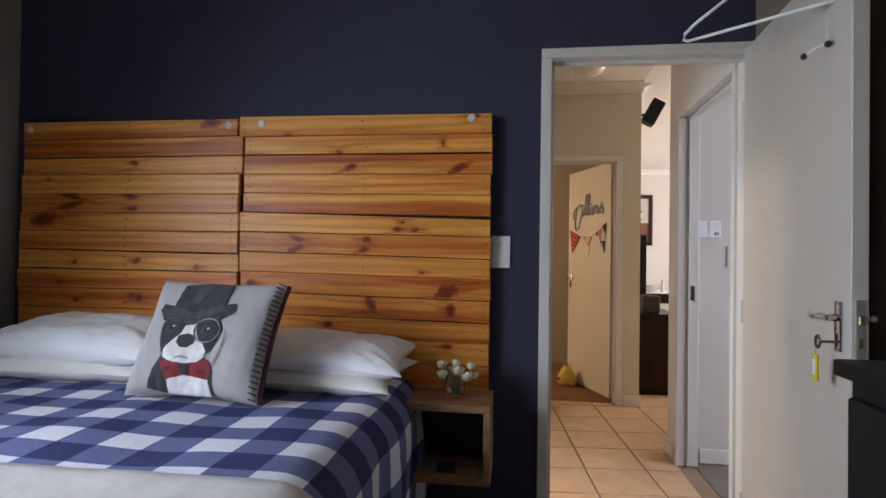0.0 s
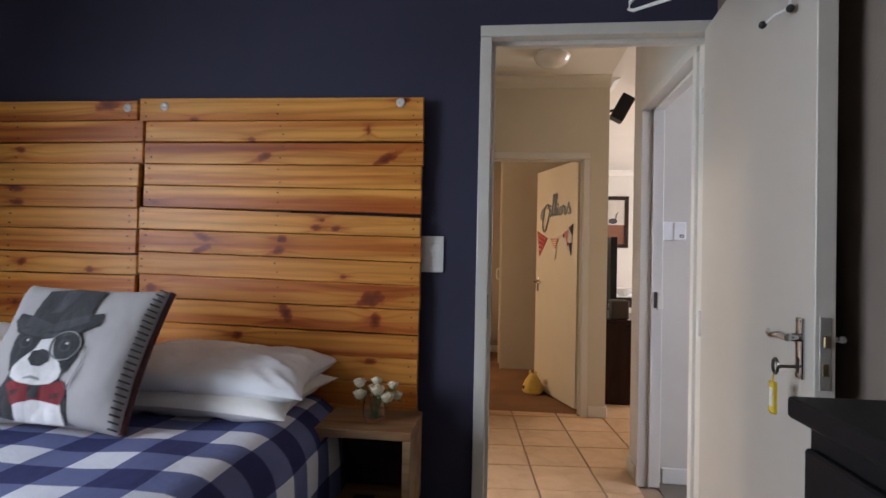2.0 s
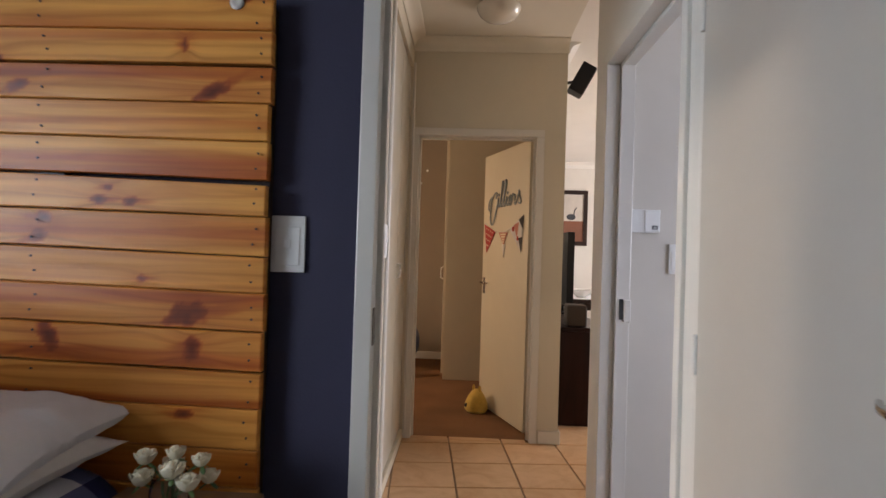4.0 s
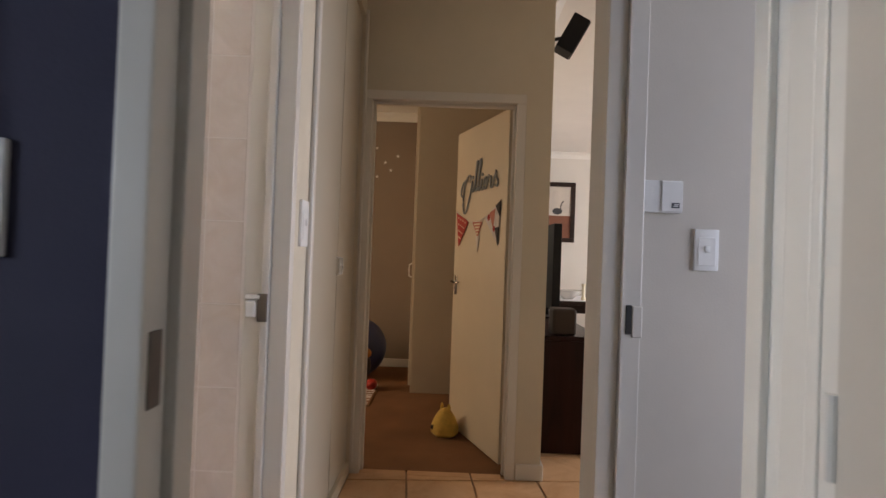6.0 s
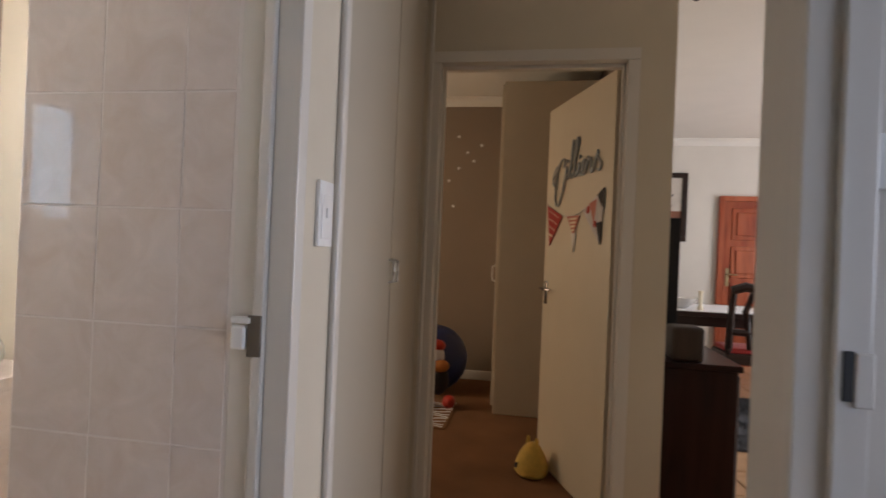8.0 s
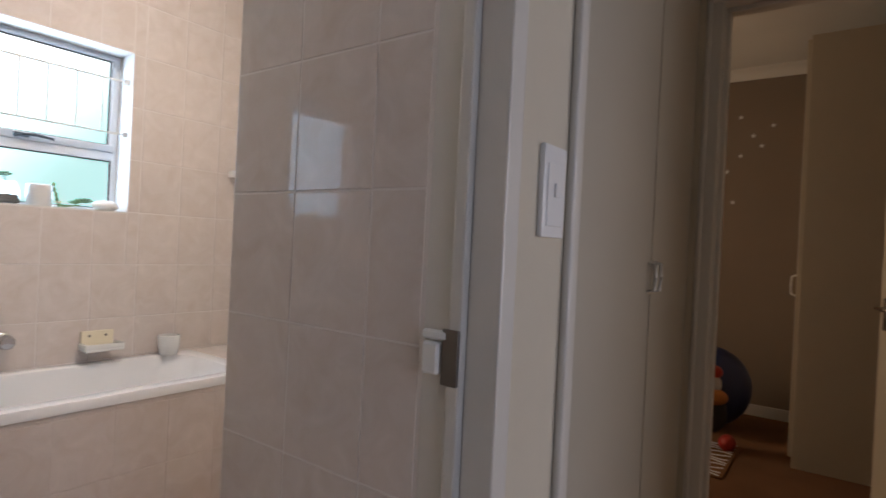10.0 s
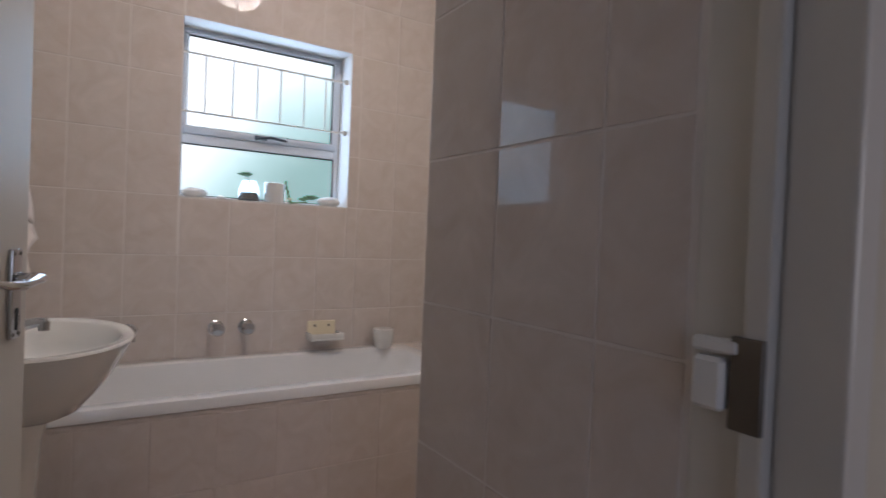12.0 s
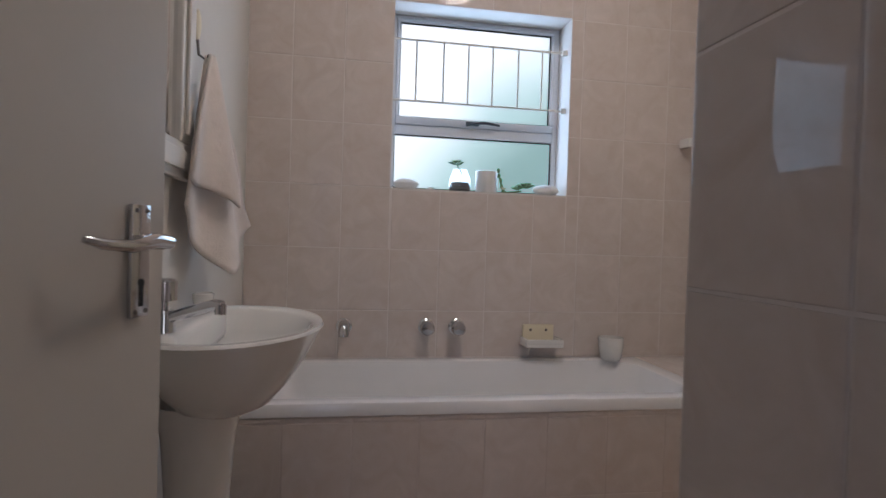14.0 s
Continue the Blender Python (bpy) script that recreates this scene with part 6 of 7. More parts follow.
def stop_tap(y):
    t = thing("bath_tap", (-2.37, y, 0.684), "round chrome stop tap on the tiled wall", "tap", "bath taps")
    bm = bmesh.new()
    lathe(bm, [(0.0, 0.0), (0.034, 0.0), (0.034, 0.006), (0.026, 0.012), (0.014, 0.016), (0.0, 0.016)], seg=28)
    bmesh.ops.rotate(bm, matrix=Matrix.Rotation(radians(90), 3, "Y"), verts=bm.verts)
    part("flange", bm, CHROME, t, "", True)
    bm = bmesh.new()
    lathe(bm, [(0.011, 0.016), (0.011, 0.03), (0.026, 0.034), (0.030, 0.042), (0.030, 0.060), (0.024, 0.068), (0.0, 0.070)], seg=10)
    bmesh.ops.rotate(bm, matrix=Matrix.Rotation(radians(90), 3, "Y"), verts=bm.verts)
    part("knob", bm, CHROME, t, "", True)


stop_tap(3.331)
stop_tap(3.460)
spt = thing("bath_spout", (-2.37, 2.994, 0.684), "chrome bath spout on the tiled wall", "spout")
bm = bmesh.new()
lathe(bm, [(0.0, 0.0), (0.032, 0.0), (0.032, 0.006), (0.020, 0.012), (0.0, 0.012)], seg=24)
bmesh.ops.rotate(bm, matrix=Matrix.Rotation(radians(90), 3, "Y"), verts=bm.verts)
part("flange", bm, CHROME, spt, "", True)
bm = bmesh.new()
tube(bm, [(0.01, 0, 0.008), (0.05, 0, 0.008), (0.078, 0, 0.0), (0.088, 0, -0.018), (0.089, 0, -0.028)], [0.021, 0.022, 0.022, 0.020, 0.019], 16)
part("nozzle", bm, CHROME, spt, "", True)

so = thing("soap_dish", (-2.37, 3.818, 0.612), "cream ceramic soap dish on the tiled wall", "soap dish")
bm = bmesh.new()
box(bm, 0.0, 0.014, -0.07, 0.07, 0.0, 0.085, 0.006, 3)
part("back_plate", bm, PETAL, so, "", True)
bm = bmesh.new()
box(bm, 0.0145, 0.105, -0.082, 0.082, 0.0, 0.014, 0.005, 2)
box(bm, 0.092, 0.105, -0.082, 0.082, 0.010, 0.034, 0.005, 2)
box(bm, 0.0145, 0.094, -0.082, -0.070, 0.010, 0.034, 0.004, 2)
box(bm, 0.0145, 0.094, 0.070, 0.082, 0.010, 0.034, 0.004, 2)
part("tray", bm, CERAMIC, so, "", True)
for yy in (-0.035, 0.035):
    bm = bmesh.new()
    ball(bm, (0.0145, yy, 0.062), (0.003, 0.006, 0.006), 10, 6)
    part("screw", bm, STEEL, so)

bm = bmesh.new()
lathe(bm, [(0.0, 0.0), (0.036, 0.0), (0.044, 0.012), (0.052, 0.06), (0.053, 0.098), (0.049, 0.100), (0.047, 0.06), (0.038, 0.014), (0.0, 0.008)], (-2.30, 4.126, 0.553), 28)
single("ceramic_beaker", bm, CERAMIC, "white ceramic beaker on the corner of the bath", "beaker", smooth=True)

bp = thing("bath_pot", (-1.92, 4.37, 0.5535), "round cream ceramic pot with a dark inside on the bath ledge", "pot")
bm = bmesh.new()
lathe(bm, [(0.000, 0.000), (0.078, 0.000), (0.083, 0.005), (0.083, 0.014), (0.078, 0.021), (0.092, 0.047), (0.101, 0.083), (0.097, 0.124), (0.078, 0.160), (0.073, 0.168), (0.067, 0.163), (0.085, 0.124), (0.090, 0.083), (0.071, 0.035), (0.000, 0.028)], seg=36)
part("bowl", bm, CREAMGLAZE, bp, "", True)
bm = bmesh.new()
lathe(bm, [(0.0, 0.071), (0.085, 0.073), (0.086, 0.087), (0.0, 0.092)], seg=28)
part("filling", bm, IRON, bp, "dark filling inside", True)
tr = thing("towel_rail", (-2.37, 4.66, 1.51), "white wall rail for towels above the bath", "towel rail")
for y in (-0.19, 0.22):
    bm = bmesh.new()
    box(bm, 0.0, 0.07, y - 0.014, y + 0.014, -0.02, 0.02, 0.005, 2)
    part("bracket", bm, CERAMIC, tr, "", True)
bm = bmesh.new()
tube(bm, [(0.052, -0.19, 0), (0.052, 0.22, 0)], 0.009, 12)
part("bar", bm, CERAMIC, tr, "", True)


def hung_towel(name, at, w, drop, material, label):
    """A towel folded over a rail that runs along y."""
    bm = bmesh.new()
    ny, prof = 18, []
    for k in range(15):
        prof.append((0.016, -drop * (1 - k / 14)))
    prof += [(0.010, 0.012), (0.0, 0.017), (-0.010, 0.012)]
    for k in range(15):
        prof.append((-0.016, -drop * 0.94 * k / 14))
    g = [[bm.verts.new((at[0] + x * (1 - z * 0.3) + 0.004 * noise.noise((i * 0.4, z * 6, 3)), at[1] - w / 2 + w * i / ny, at[2] + z)) for x, z in prof] for i in range(ny + 1)]
    for a, b in zip(g, g[1:]):
        for k in range(len(prof) - 1):
            bm.faces.new((a[k], a[k + 1], b[k + 1], b[k]))
    ob = single(name, bm, material, label, "towel", smooth=True)
    md = ob.modifiers.new("thickness", "SOLIDIFY")
    md.thickness, md.offset = 0.006, 0


hung_towel("bath_towel", (-2.318, 4.70, 1.51), 0.26, 0.34, TOWEL2, "white towel folded over the towel rail")

bs2 = thing("wash_basin", (-1.33, 2.60, 0), "white ceramic pedestal wash basin", "wash basin")
bm = bmesh.new()
lathe(bm, [(0.0, 0.668), (0.09, 0.672), (0.145, 0.692), (0.195, 0.733), (0.245, 0.785), (0.280, 0.832), (0.295, 0.852), (0.290, 0.858), (0.262, 0.856), (0.250, 0.850), (0.215, 0.80), (0.15, 0.755), (0.07, 0.738), (0.0, 0.735)], (0, 0.148, 0), 48, 0.97, 0.69)
for v in bm.verts:
    if v.co.y < 0.06:
        v.co.y = max(v.co.y, 0.004)
part("bowl", bm, CERAMIC, bs2, "", True)
bm = bmesh.new()
box(bm, -0.22, 0.22, 0.002, 0.105, 0.78, 0.865, 0.02, 3)
part("back_ledge", bm, CERAMIC, bs2, "", True)
bm = bmesh.new()
lathe(bm, [(0.0, 0.0), (0.105, 0.0), (0.108, 0.03), (0.080, 0.10), (0.066, 0.30), (0.070, 0.5), (0.080, 0.62), (0.092, 0.675), (0.096, 0.692), (0.0, 0.692)], (0, 0.095, 0), 30, 1.0, 0.95)
part("pedestal", bm, CERAMIC, bs2, "", True)
bm = bmesh.new()
cyl(bm, pose(0, 0.15, 0.738), 0.022, 0.022, 0.004, 20)
cyl(bm, pose(0.05, 0.062, 0.79, 100), 0.008, 0.008, 0.004, 12)
part("waste", bm, CHROME, bs2, "chrome waste", True)
tp = thing("basin_tap", (-1.15, 2.672, 0.865), "chrome pillar tap on the basin", "tap")
bm = bmesh.new()
cyl(bm, pose(0, 0, 0.02), 0.022, 0.018, 0.04, 18)
tube(bm, [(0, 0.0, 0.022), (0.01, 0.04, 0.036), (0.03, 0.095, 0.054), (0.034, 0.11, 0.054)], [0.010, 0.011, 0.010, 0.009], 12)
cyl(bm, pose(0.033, 0.106, 0.046), 0.010, 0.010, 0.018, 14)
part("spout", bm, CHROME, tp, "", True)
bm = bmesh.new()
lathe(bm, [(0.010, 0.038), (0.010, 0.055), (0.024, 0.058), (0.024, 0.092), (0.018, 0.097), (0.0, 0.098)], seg=12)
part("knob", bm, CHROME, tp, "", True)
bm = bmesh.new()
lathe(bm, [(0.0, 0.0), (0.022, 0.0), (0.026, 0.03), (0.022, 0.032), (0.02, 0.006), (0.0, 0.005)], (-1.53, 2.65, 0.866), 20)
single("soap_cup", bm, CERAMIC, "small white cup at the back of the basin", "cup", smooth=True)

mr = thing("wall_mirror", (-1.16, 2.5955, 1.17), "mirror in a white moulded frame above the basin", "mirror")
for nm, x0, x1, z0, z1 in (("frame_rail", -0.36, 0.36, 0.0, 0.085), ("frame_rail", -0.36, 0.36, 0.865, 0.95), ("frame_stile", -0.36, -0.275, 0.0855, 0.8645), ("frame_stile", 0.275, 0.36, 0.0855, 0.8645)):
    bm = bmesh.new()
    box(bm, x0, x1, 0.0, 0.022, z0, z1, 0.005, 2)
    e = 0.02
    (box(bm, x0 + e, x1 - e, 0.022, 0.032, z0 + e, z1 - e, 0.004, 2))
    part(nm, bm, GLOSS, mr)
bm = bmesh.new()
box(bm, -0.274, 0.274, 0.002, 0.008, 0.0865, 0.8635)
part("mirror_glass", bm, MIRROR, mr, "clear mirror glass")

hk = thing("towel_hook", (-1.585, 2.5955, 1.52), "pale wooden leaf-shaped towel hook", "hook")
bm = bmesh.new()
ball(bm, (0, 0.012, 0.055), (0.018, 0.008, 0.04), 14, 10)
part("leaf_plate", bm, PETAL, hk, "", True)
bm = bmesh.new()
tube(bm, [(0, 0.012, 0.02), (0, 0.016, -0.02), (0, 0.034, -0.032), (0, 0.042, -0.018)], 0.0035, 8)
part("wire_hook", bm, STEEL, hk, "", True)


def draped(name, at, label):
    """A hand towel hung by its middle: pleats gathered at the hook and opening downwards, with a pointed hem."""
    bm = bmesh.new()
    nu, nv = 44, 36
    for u0, u1, proud in ((-1.0, 1.0, 0.0), (-1.0, 0.12, 0.013)):
        g = []
        for j in range(nv + 1):
            f = j / nv
            row = []
            for i in range(nu + 1):
                u = u0 + (u1 - u0) * i / nu
                w = f ** 0.85
                low = 0.56 - 0.15 * abs(u - 0.1) ** 1.3 if not proud else 0.375 + 0.05 * u + 0.01 * math.sin(u * 5)
                fold = (0.004 + 0.018 * w) * math.sin(u * 4.6 + 0.9) + 0.012 * w * noise.noise((u * 2, f * 3, 1.0))
                row.append(bm.verts.new((at[0] - u * (0.012 + 0.155 * w) + 0.025 * w + proud, at[1] + 0.026 + w * (0.050 + 0.056 * u) + fold + proud, at[2] - low * f)))
            g.append(row)
        for a, b in zip(g, g[1:]):
            for k in range(nu):
                bm.faces.new((a[k], a[k + 1], b[k + 1], b[k]))
    ob = single(name, bm, TOWEL, label, "towel", smooth=True)
    md = ob.modifiers.new("thickness", "SOLIDIFY")
    md.thickness, md.offset = 0.007, 0


draped("hand_towel", (-1.60, 2.605, 1.50), "cream hand towel hanging in folds from a wall hook")

bl = thing("bathroom_lamp", (-1.25, 3.60, CEIL_Z), "round opal ceiling lamp, switched on", "ceiling lamp")
bm = bmesh.new()
lathe(bm, [(0.0, -0.02), (0.11, -0.02), (0.12, -0.01), (0.12, 0.0)], seg=32)
part("base", bm, PLASTIC, bl, "", True)
bm = bmesh.new()
lathe(bm, [(0.0, -0.11), (0.05, -0.106), (0.10, -0.088), (0.13, -0.06), (0.14, -0.024), (0.0, -0.022)], seg=36)
part("shade", bm, glow("lit_opal_glass", (1.0, 0.87, 0.74), BATHLAMP), bl, "glowing opal dome", True)

# bathroom window
wd = thing("window_bathroom", (0, 0, 0), "bathroom window with frosted panes, top-hung sash and white bars", "window", kind="structure")
WX = -2.535


def wbox(bm, y0, y1, z0, z1, d0=-0.022, d1=0.022, bev=0.003):
    box(bm, WX + d0, WX + d1, y0, y1, z0, z1, bev)


FW, FT, SW = 0.022, 0.012, 0.016
bm = bmesh.new()
wbox(bm, WY0, WY1, WZ0, WZ0 + 0.020)
wbox(bm, WY0, WY1, WZ1 - FT, WZ1)
wbox(bm, WY0, WY0 + FW, WZ0 + 0.0205, WZ1 - FT - 0.0005)
wbox(bm, WY1 - FW, WY1, WZ0 + 0.0205, WZ1 - FT - 0.0005)
wbox(bm, WY0 + FW + 0.0005, WY1 - FW - 0.0005, 1.505, 1.548)
part("window_frame", bm, ALU, wd)
bm = bmesh.new()
wbox(bm, WY0 + FW + 0.001, WY1 - FW - 0.001, 1.5485, 1.583, -0.012, 0.030)
wbox(bm, WY0 + FW + 0.001, WY1 - FW - 0.001, WZ1 - FT - SW, WZ1 - FT - 0.001, -0.012, 0.030)
wbox(bm, WY0 + FW + 0.001, WY0 + FW + SW, 1.5835, WZ1 - FT - SW - 0.0005, -0.012, 0.030)
wbox(bm, WY1 - FW - SW, WY1 - FW - 0.001, 1.5835, WZ1 - FT - SW - 0.0005, -0.012, 0.030)
sash = part("sash", bm, ALU, wd)
for z0, z1, dy in ((WZ0 + 0.0205, 1.5045, FW + 0.0005), (1.5835, WZ1 - FT - SW - 0.0005, FW + SW + 0.0005)):
    bm = bmesh.new()
    for y0, y1, c0, c1 in ((WY0 + dy, WY1 - dy, z0, z0 + 0.004), (WY0 + dy, WY1 - dy, z1 - 0.005, z1), (WY0 + dy, WY0 + dy + 0.003, z0 + 0.0042, z1 - 0.0052), (WY1 - dy - 0.004, WY1 - dy, z0 + 0.0042, z1 - 0.0052)):
        wbox(bm, y0, y1, c0, c1, 0.004, 0.012, 0.0)
    part("gasket", bm, RUBBER, wd, "black rubber glazing strip")
bm = bmesh.new()
box(bm, WX + 0.033, WX + 0.042, 3.50, 3.56, 1.556, 1.575, 0.003)
tube(bm, [(WX + 0.045, 3.53, 1.565), (WX + 0.055, 3.58, 1.570), (WX + 0.055, 3.65, 1.562)], [0.007, 0.007, 0.005], 8)
tube(bm, [(WX + 0.045, 3.53, 1.565), (WX + 0.05, 3.50, 1.555)], 0.006, 8)
part("stay_handle", bm, RUBBER, sash, "black window catch", True)
for z0, z1, dy in ((WZ0 + 0.021, 1.504, FW + 0.001), (1.584, WZ1 - FT - SW - 0.001, FW + SW + 0.001)):
    bm = bmesh.new()
    box(bm, WX - 0.003, WX + 0.003, WY0 + dy, WY1 - dy, z0, z1)
    p = part("pane", bm, FROST, wd, "frosted glass pane")
    p.visible_shadow = False
bars = thing("burglar_bars", (-2.42, 3.5475, 1.63), "white painted steel bars across the window", "window bars")
for z in (0.0, 0.255):
    bm = bmesh.new()
    tube(bm, [(0, -0.382, z), (0, 0.382, z)], 0.0055, 8)
    part("rail", bm, GLOSS, bars)
    bm = bmesh.new()
    box(bm, -0.012, 0.012, 0.358, 0.3822, z - 0.012, z + 0.012, 0.004, 2)
    part("fixing_lug", bm, GLOSS, bars)
for y in (3.264, 3.38, 3.488, 3.595, 3.709, 3.817):
    bm = bmesh.new()
    tube(bm, [(0, y - 3.5475, 0.004), (0, y - 3.5475, 0.251)], 0.0045, 8)
    part("bar", bm, GLOSS, bars)
bm = bmesh.new()
box(bm, WX + 0.024, -2.374, WY0 + 0.001, WY1 - 0.001, WZ0 + 0.0005, WZ0 + 0.006)
single("window_sill", bm, GLOSS, "white window sill", "sill", kind="structure")

# things on the sill
SZ = WZ0 + 0.0065


def pebble(at, size, label, rz):
    bm = bmesh.new()
    ball(bm, (0, 0, 0), (1, 1, 1), 24, 16)
    for v in bm.verts:
        v.co *= 1 + 0.10 * noise.noise(v.co * 1.6 + Vector((at[1] * 9, 0, 0))) + 0.02 * noise.noise(v.co * 7)
        v.co = Vector((v.co.x * size[0], v.co.y * size[1], v.co.z * size[2]))
    low = min(v.co.z for v in bm.verts)
    ob = single("pebble", bm, STONE, label, "stone", "stones on the window sill", smooth=True)
    ob.matrix_world = pose(at[0], at[1], SZ - low - 0.002, 0, 0, rz)


pebble((-2.43, 3.235), (0.034, 0.056, 0.024), "large white rounded stone on the window sill", 8)
pebble((-2.43, 3.855), (0.036, 0.058, 0.025), "large white rounded stone on the window sill", -6)
pebble((-2.44, 3.345), (0.014, 0.018, 0.010), "small pale pebble on the window sill", 20)


def rosette(bm, at, r, n):
    for k in range(n):
        a, up = k * 2.399, 0.15 + 0.9 * (k / n)
        l = r * (1 - 0.45 * k / n)
        d = Vector((math.cos(a) * math.cos(up), math.sin(a) * math.cos(up), math.sin(up)))
        ball(bm, Vector(at) + d * l * 0.55, (l * 0.55, l * 0.19, l * 0.10), 8, 6, Euler((0, -up, a)))


jar = thing("succulent_jar", (-2.43, 3.468, SZ), "small glass jar with soil and a green succulent", "plant jar")
bm = bmesh.new()
lathe(bm, [(0.0, 0.0), (0.045, 0.0), (0.048, 0.02), (0.044, 0.06), (0.032, 0.085), (0.030, 0.095), (0.028, 0.095), (0.029, 0.085), (0.041, 0.06), (0.045, 0.02), (0.0, 0.004)], seg=24)
part("jar", bm, GLASS, jar, "clear glass jar", True)
bm = bmesh.new()
lathe(bm, [(0.0, 0.006), (0.043, 0.008), (0.044, 0.022), (0.040, 0.040), (0.0, 0.044)], seg=20)
part("soil", bm, SOIL, jar, "pale sand in the jar", True)
bm = bmesh.new()
tube(bm, [(0, 0, 0.042), (0.004, 0.006, 0.08), (0.0, -0.016, 0.118)], 0.003, 6)
part("stem", bm, STEM, jar)
bm = bmesh.new()
rosette(bm, (0, -0.016, 0.115), 0.042, 16)
part("rosette", bm, LEAF, jar, "pale green rosette", True)
pot = thing("plant_pot", (-2.43, 3.585, SZ), "white ceramic pot with a trailing succulent", "plant pot")
bm = bmesh.new()
lathe(bm, [(0.0, 0.0), (0.046, 0.0), (0.048, 0.004), (0.048, 0.092), (0.045, 0.094), (0.043, 0.09), (0.043, 0.08), (0.0, 0.08)], seg=30)
part("pot", bm, CERAMIC, pot, "", True)
bm = bmesh.new()
tube(bm, [(0, 0.03, 0.08), (0, 0.052, 0.10), (0, 0.062, 0.06), (0, 0.07, 0.02), (0, 0.09, 0.008)], 0.004, 6)
for k in range(5):
    ball(bm, (0.004 * (-1) ** k, 0.052 + 0.006 * k, 0.10 - 0.022 * k), (0.006, 0.008, 0.012), 8, 6)
part("trailing_stem", bm, LEAF, pot, "", True)
plant = thing("succulent", (-2.43, 3.745, SZ), "green trailing succulent lying on the window sill", "plant")
bm = bmesh.new()
tube(bm, [(0, -0.075, 0.006), (0.006, -0.04, 0.010), (0, 0.0, 0.016)], 0.004, 6)
part("stem", bm, STEM, plant)
bm = bmesh.new()
rosette(bm, (0.01, 0.015, 0.028), 0.046, 18)
rosette(bm, (0.0, -0.02, 0.02), 0.034, 12)
part("rosette", bm, LEAF, plant, "", True)
bm = bmesh.new()
rosette(bm, (0.0, -0.085, 0.018), 0.026, 9)
part("pale_rosette", bm, PETAL, plant, "", True)

bn = thing("waste_bin", (-1.585, 2.712, 0.0), "dark grey plastic waste bin standing behind the basin", "waste bin")
bm = bmesh.new()
lathe(bm, [(0.0, 0.0), (0.078, 0.0), (0.082, 0.006), (0.098, 0.285), (0.094, 0.285), (0.079, 0.012), (0.0, 0.010)], seg=32)
part("bucket", bm, BINGREY, bn, "", True)
bm = bmesh.new()
lathe(bm, [(0.0, 0.330), (0.05, 0.326), (0.085, 0.312), (0.101, 0.296), (0.102, 0.286), (0.099, 0.2855), (0.0, 0.2855)], seg=32)
part("lid", bm, BINGREY, bn, "domed grey lid", True)

# ---- glowing panel beyond the bathroom window ----
# outdoor daylight put into an emissive panel, white fading to teal
gm, gnt, gb = mat("glowing_garden_panel", 1.0)
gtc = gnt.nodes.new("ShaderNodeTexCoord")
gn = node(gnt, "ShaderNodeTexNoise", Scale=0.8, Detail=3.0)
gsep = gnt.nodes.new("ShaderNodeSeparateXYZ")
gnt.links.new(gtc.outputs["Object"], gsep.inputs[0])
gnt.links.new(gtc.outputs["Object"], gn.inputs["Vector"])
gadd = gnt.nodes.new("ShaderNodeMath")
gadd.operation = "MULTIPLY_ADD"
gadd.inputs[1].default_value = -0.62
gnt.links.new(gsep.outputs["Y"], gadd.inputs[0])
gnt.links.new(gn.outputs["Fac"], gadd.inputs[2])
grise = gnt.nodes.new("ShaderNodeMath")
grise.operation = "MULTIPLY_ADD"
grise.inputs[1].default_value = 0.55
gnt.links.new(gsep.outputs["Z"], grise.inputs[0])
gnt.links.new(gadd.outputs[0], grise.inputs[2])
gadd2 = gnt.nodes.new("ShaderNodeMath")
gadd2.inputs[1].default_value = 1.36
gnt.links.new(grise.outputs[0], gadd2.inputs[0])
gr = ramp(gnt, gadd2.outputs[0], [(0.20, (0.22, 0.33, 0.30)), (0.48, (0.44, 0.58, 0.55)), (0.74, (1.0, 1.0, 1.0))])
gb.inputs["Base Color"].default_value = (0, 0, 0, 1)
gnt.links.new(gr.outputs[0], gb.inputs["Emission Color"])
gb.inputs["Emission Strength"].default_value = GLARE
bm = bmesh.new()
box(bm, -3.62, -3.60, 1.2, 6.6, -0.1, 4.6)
tagged(finish("backdrop", bm, gm), "glowing panel standing in for the bright garden beyond the frosted window", "backdrop", kind="structure")

# ---- tiles, last ----


def tile_mesh(name, w, h, material, depth=0.004, bevel=0.0012):
    bm = bmesh.new()
    box(bm, -w / 2, w / 2, -h / 2, h / 2, -depth, 0.0, 0.0)
    es = [e for e in bm.edges if all(abs(v.co.z) < 1e-6 for v in e.verts)]
    bmesh.ops.bevel(bm, geom=es, offset=bevel, segments=2, affect="EDGES", profile=0.5)
    bmesh.ops.recalc_face_normals(bm, faces=bm.faces)
    me = bpy.data.meshes.new(name)
    bm.to_mesh(me)
    bm.free()
    me.materials.append(material)
    return me


PITCH_U, PITCH_V, GAP, ROW0 = 0.2035, 0.2535, 0.0044, 1.003
cache = {}


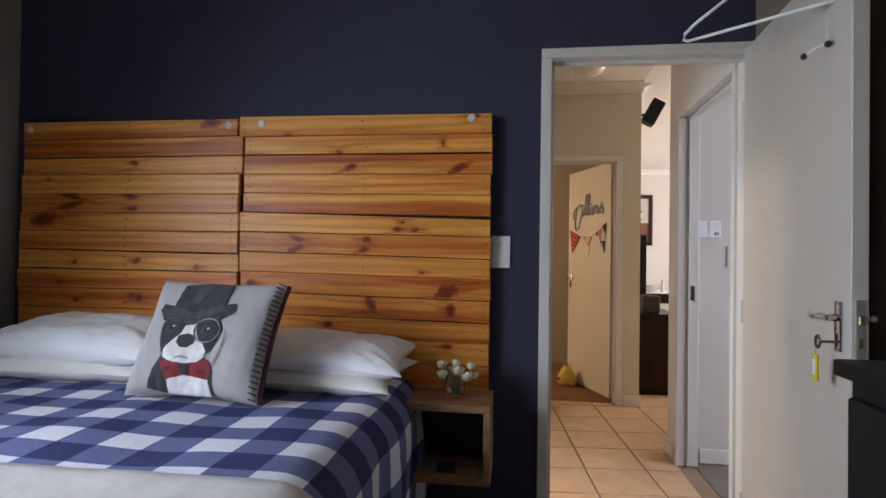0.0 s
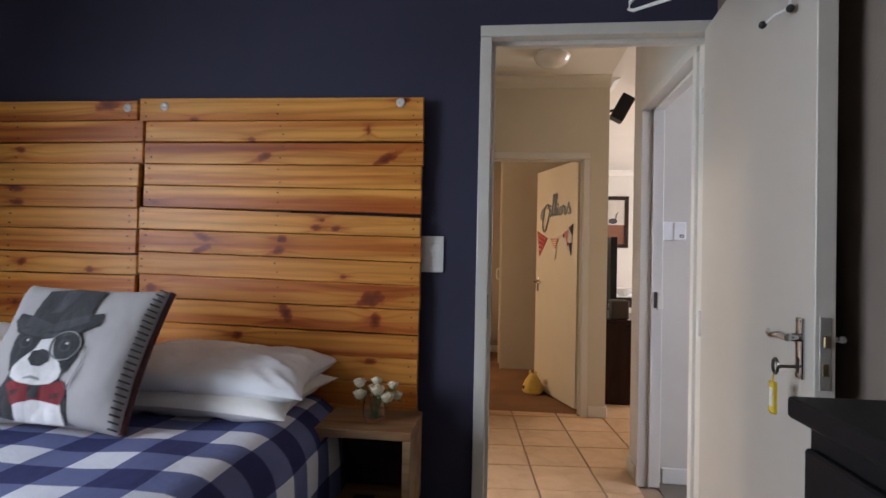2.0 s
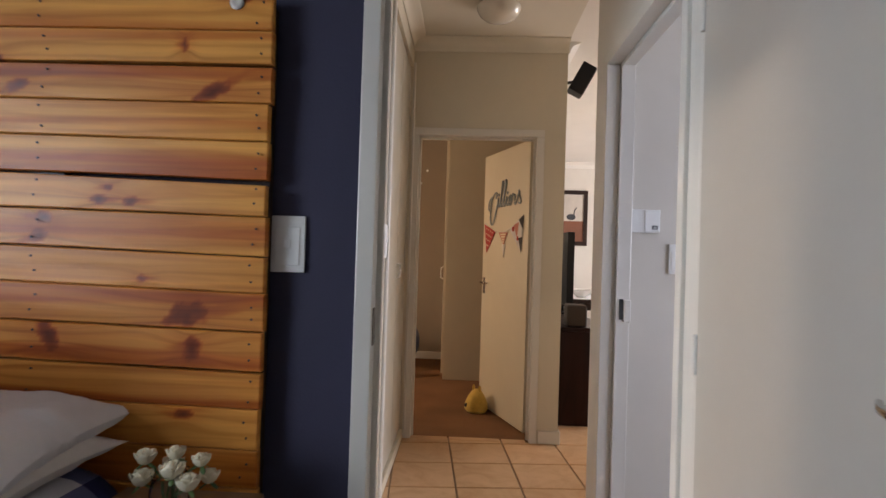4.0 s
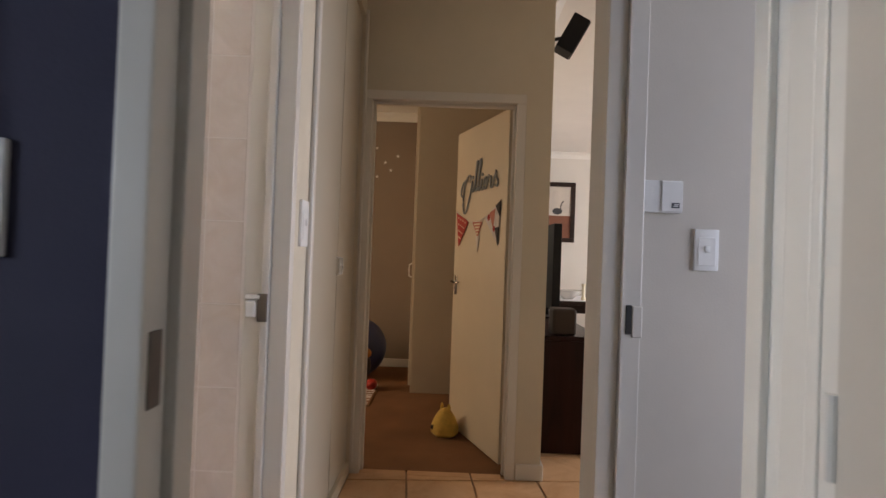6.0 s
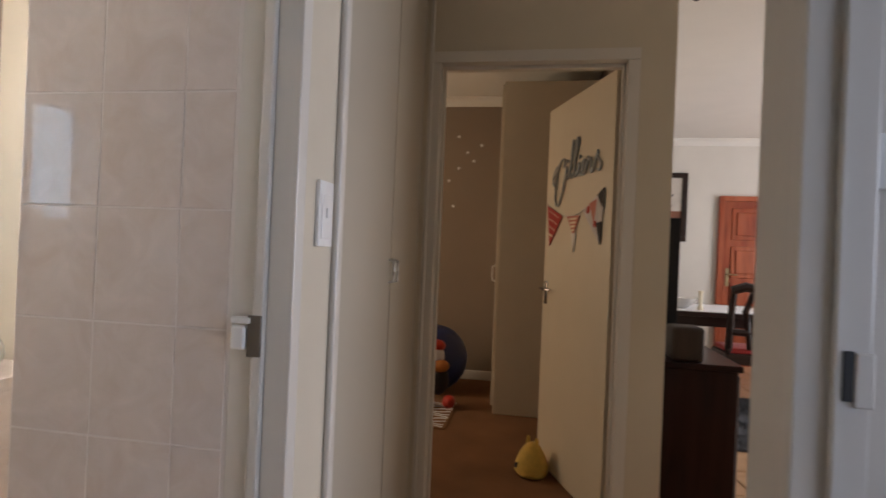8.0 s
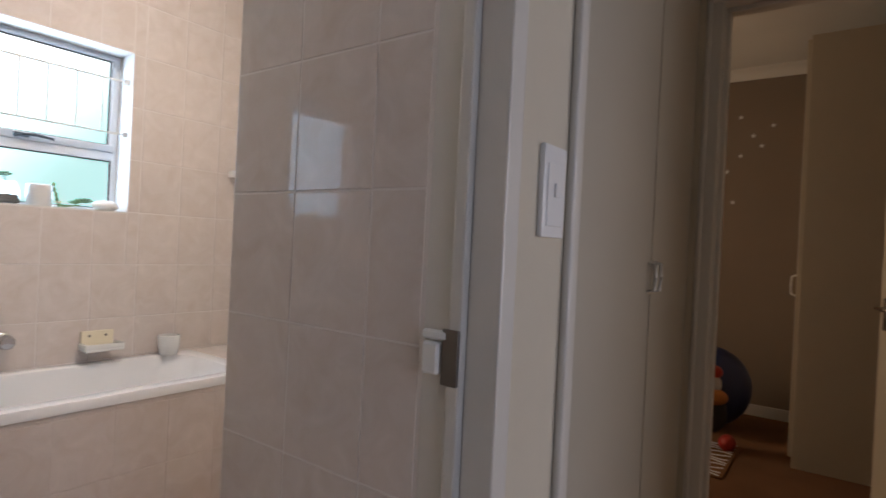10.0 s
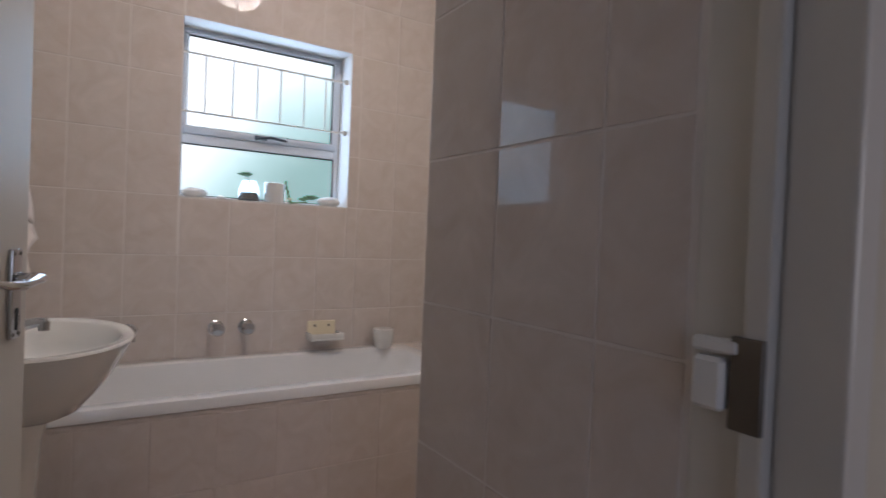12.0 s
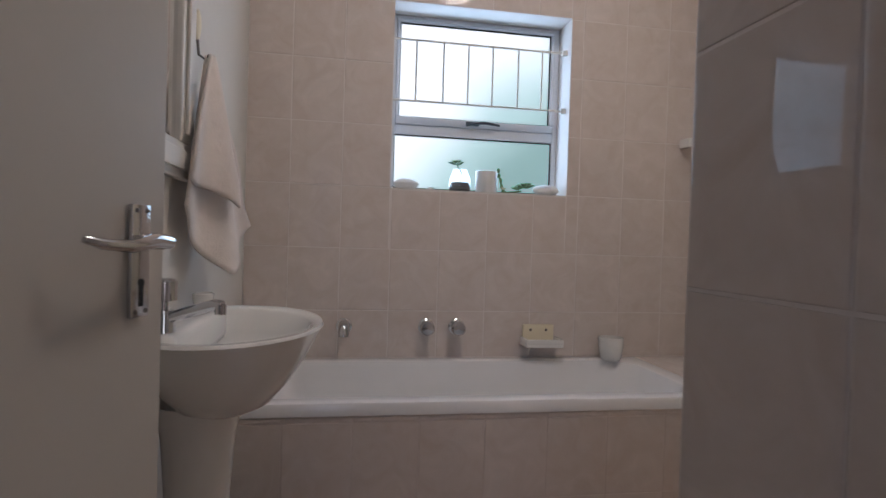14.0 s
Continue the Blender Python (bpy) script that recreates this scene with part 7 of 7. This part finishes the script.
def wall_tiles(wall, origin, along, out, a0, a1, z0, z1, start, holes=()):
    """Lays wall tiles from a0 to a1; along and out: the wall's own way and the way into the room."""
    q = Matrix((along, (0, 0, 1), out)).transposed().to_4x4()
    us = [start + PITCH_U * i for i in range(-30, 40)]
    zs = [ROW0 + PITCH_V * i for i in range(-6, 10)]
    for u in us:
        for z in zs:
            p0, p1, c0, c1 = max(a0, u), min(a1, u + PITCH_U), max(z0, z), min(z1, z + PITCH_V)
            if p1 - p0 < 0.015 or c1 - c0 < 0.015:
                continue
            bits = [(p0, p1, c0, c1)]
            for h in holes:
                if p0 < h[1] and p1 > h[0] and c0 < h[3] and c1 > h[2]:
                    bits = [b for b in ((p0, min(p1, h[0]), c0, c1), (max(p0, h[1]), p1, c0, c1),
                                        (max(p0, h[0]), min(p1, h[1]), c0, min(c1, h[2])), (max(p0, h[0]), min(p1, h[1]), max(c0, h[3]), c1))
                            if b[1] - b[0] > 0.012 and b[3] - b[2] > 0.012]
            for b in bits:
                key_ = (round(b[1] - b[0] - GAP, 4), round(b[3] - b[2] - GAP, 4))
                if key_ not in cache:
                    cache[key_] = tile_mesh("tile", *key_, WALLTILE)
                ob = new("tile", cache[key_])
                ob.parent = wall
                ob.matrix_world = Matrix.Translation(Vector(origin) + Vector(along) * ((b[0] + b[1]) / 2) + Vector((0, 0, (b[2] + b[3]) / 2))) @ q @ pose(0, 0, 0, rng.uniform(-0.12, 0.12), rng.uniform(-0.12, 0.12), 0)


D = bpy.data.objects
wall_tiles(D["wall_bathroom_pier"], (0, 3.365, 0), (1, 0, 0), (0, -1, 0), -0.628, -0.098, 0, CEIL_Z, -0.626)
wall_tiles(D["wall_bathroom_west"], (-2.371, 0, 0), (0, -1, 0), (1, 0, 0), -4.93, -2.595, 0.556, CEIL_Z, -4.80, [(-WY1, -WY0, WZ0, WZ1)])
wall_tiles(D["wall_bathroom_north"], (0, 4.923, 0), (1, 0, 0), (0, -1, 0), -2.37, -0.63, 0.556, CEIL_Z, -2.37)
wall_tiles(bt, (-1.742, 0, 0), (0, 1, 0), (1, 0, 0), 2.598, 4.926, 0, 0.513, 2.62)
wall_tiles(D["wall_bathroom_side"], (-0.629, 0, 0), (0, 1, 0), (-1, 0, 0), 3.366, 4.92, 0, CEIL_Z, 3.36)


def clip(poly, inside, cross):
    out = []
    for i, p in enumerate(poly):
        q = poly[(i + 1) % len(poly)]
        if inside(p):
            out.append(p)
        if inside(p) != inside(q):
            out.append(cross(p, q))
    return out


def to_rect(poly, x0, x1, y0, y1):
    for ax, lim, sg_ in ((0, x0, 1), (0, x1, -1), (1, y0, 1), (1, y1, -1)):
        def ins(p, ax=ax, lim=lim, sg_=sg_):
            return (p[ax] - lim) * sg_ >= 0

        def cro(p, q, ax=ax, lim=lim):
            t = (lim - p[ax]) / (q[ax] - p[ax])
            return (p[0] + (q[0] - p[0]) * t, p[1] + (q[1] - p[1]) * t)
        poly = clip(poly, ins, cro)
        if len(poly) < 3:
            return []
    return poly


FP, FA = 0.345, radians(4.6)
U, V = (math.cos(FA), math.sin(FA)), (-math.sin(FA), math.cos(FA))
rest = bmesh.new()


def floor_piece(bm, poly, drop):
    lo = [bm.verts.new((x, y, -0.0079)) for x, y in poly]
    cx, cy = sum(p[0] for p in poly) / len(poly), sum(p[1] for p in poly) / len(poly)
    mid = [bm.verts.new((x, y, -0.0025 + drop)) for x, y in poly]
    hi = [bm.verts.new((cx + (x - cx) * 0.985, cy + (y - cy) * 0.985, drop)) for x, y in poly]
    k = len(poly)
    for i in range(k):
        bm.faces.new((lo[i], lo[(i + 1) % k], mid[(i + 1) % k], mid[i]))
        bm.faces.new((mid[i], mid[(i + 1) % k], hi[(i + 1) % k], hi[i]))
    bm.faces.new(hi)


hall = D["floor_hall"]
for i in range(-8, 16):
    for j in range(-10, 18):
        g = 0.0045
        c = [(i * FP + g, j * FP + g), ((i + 1) * FP - g, j * FP + g), ((i + 1) * FP - g, (j + 1) * FP - g), (i * FP + g, (j + 1) * FP - g)]
        poly = [(0.345 + U[0] * a + V[0] * b, 4.594 + U[1] * a + V[1] * b) for a, b in c]
        for x0, x1, y0, y1 in ((0.037, 0.996, 2.36, 3.577), (0.037, 5.06, 3.578, 4.66), (0.08, 0.845, 4.661, 4.72), (1.051, 5.06, 4.661, 9.29)):
            p = to_rect(poly, x0, x1, y0, y1)
            if len(p) < 3:
                continue
            drop = rng.uniform(-0.0006, 0.0006)
            if p[0][0] < 2.1 and y0 < 4.0 or (p[0][0] < 2.2 and p[0][1] < 6.2):
                bm = bmesh.new()
                floor_piece(bm, p, drop)
                ob = finish("tile", bm, FLOORTILE)
                ob.parent = hall
            else:
                floor_piece(rest, p, drop)
ob = finish("far_tiles", rest, FLOORTILE)
ob.parent = hall
tagged(ob, kind="stuff")
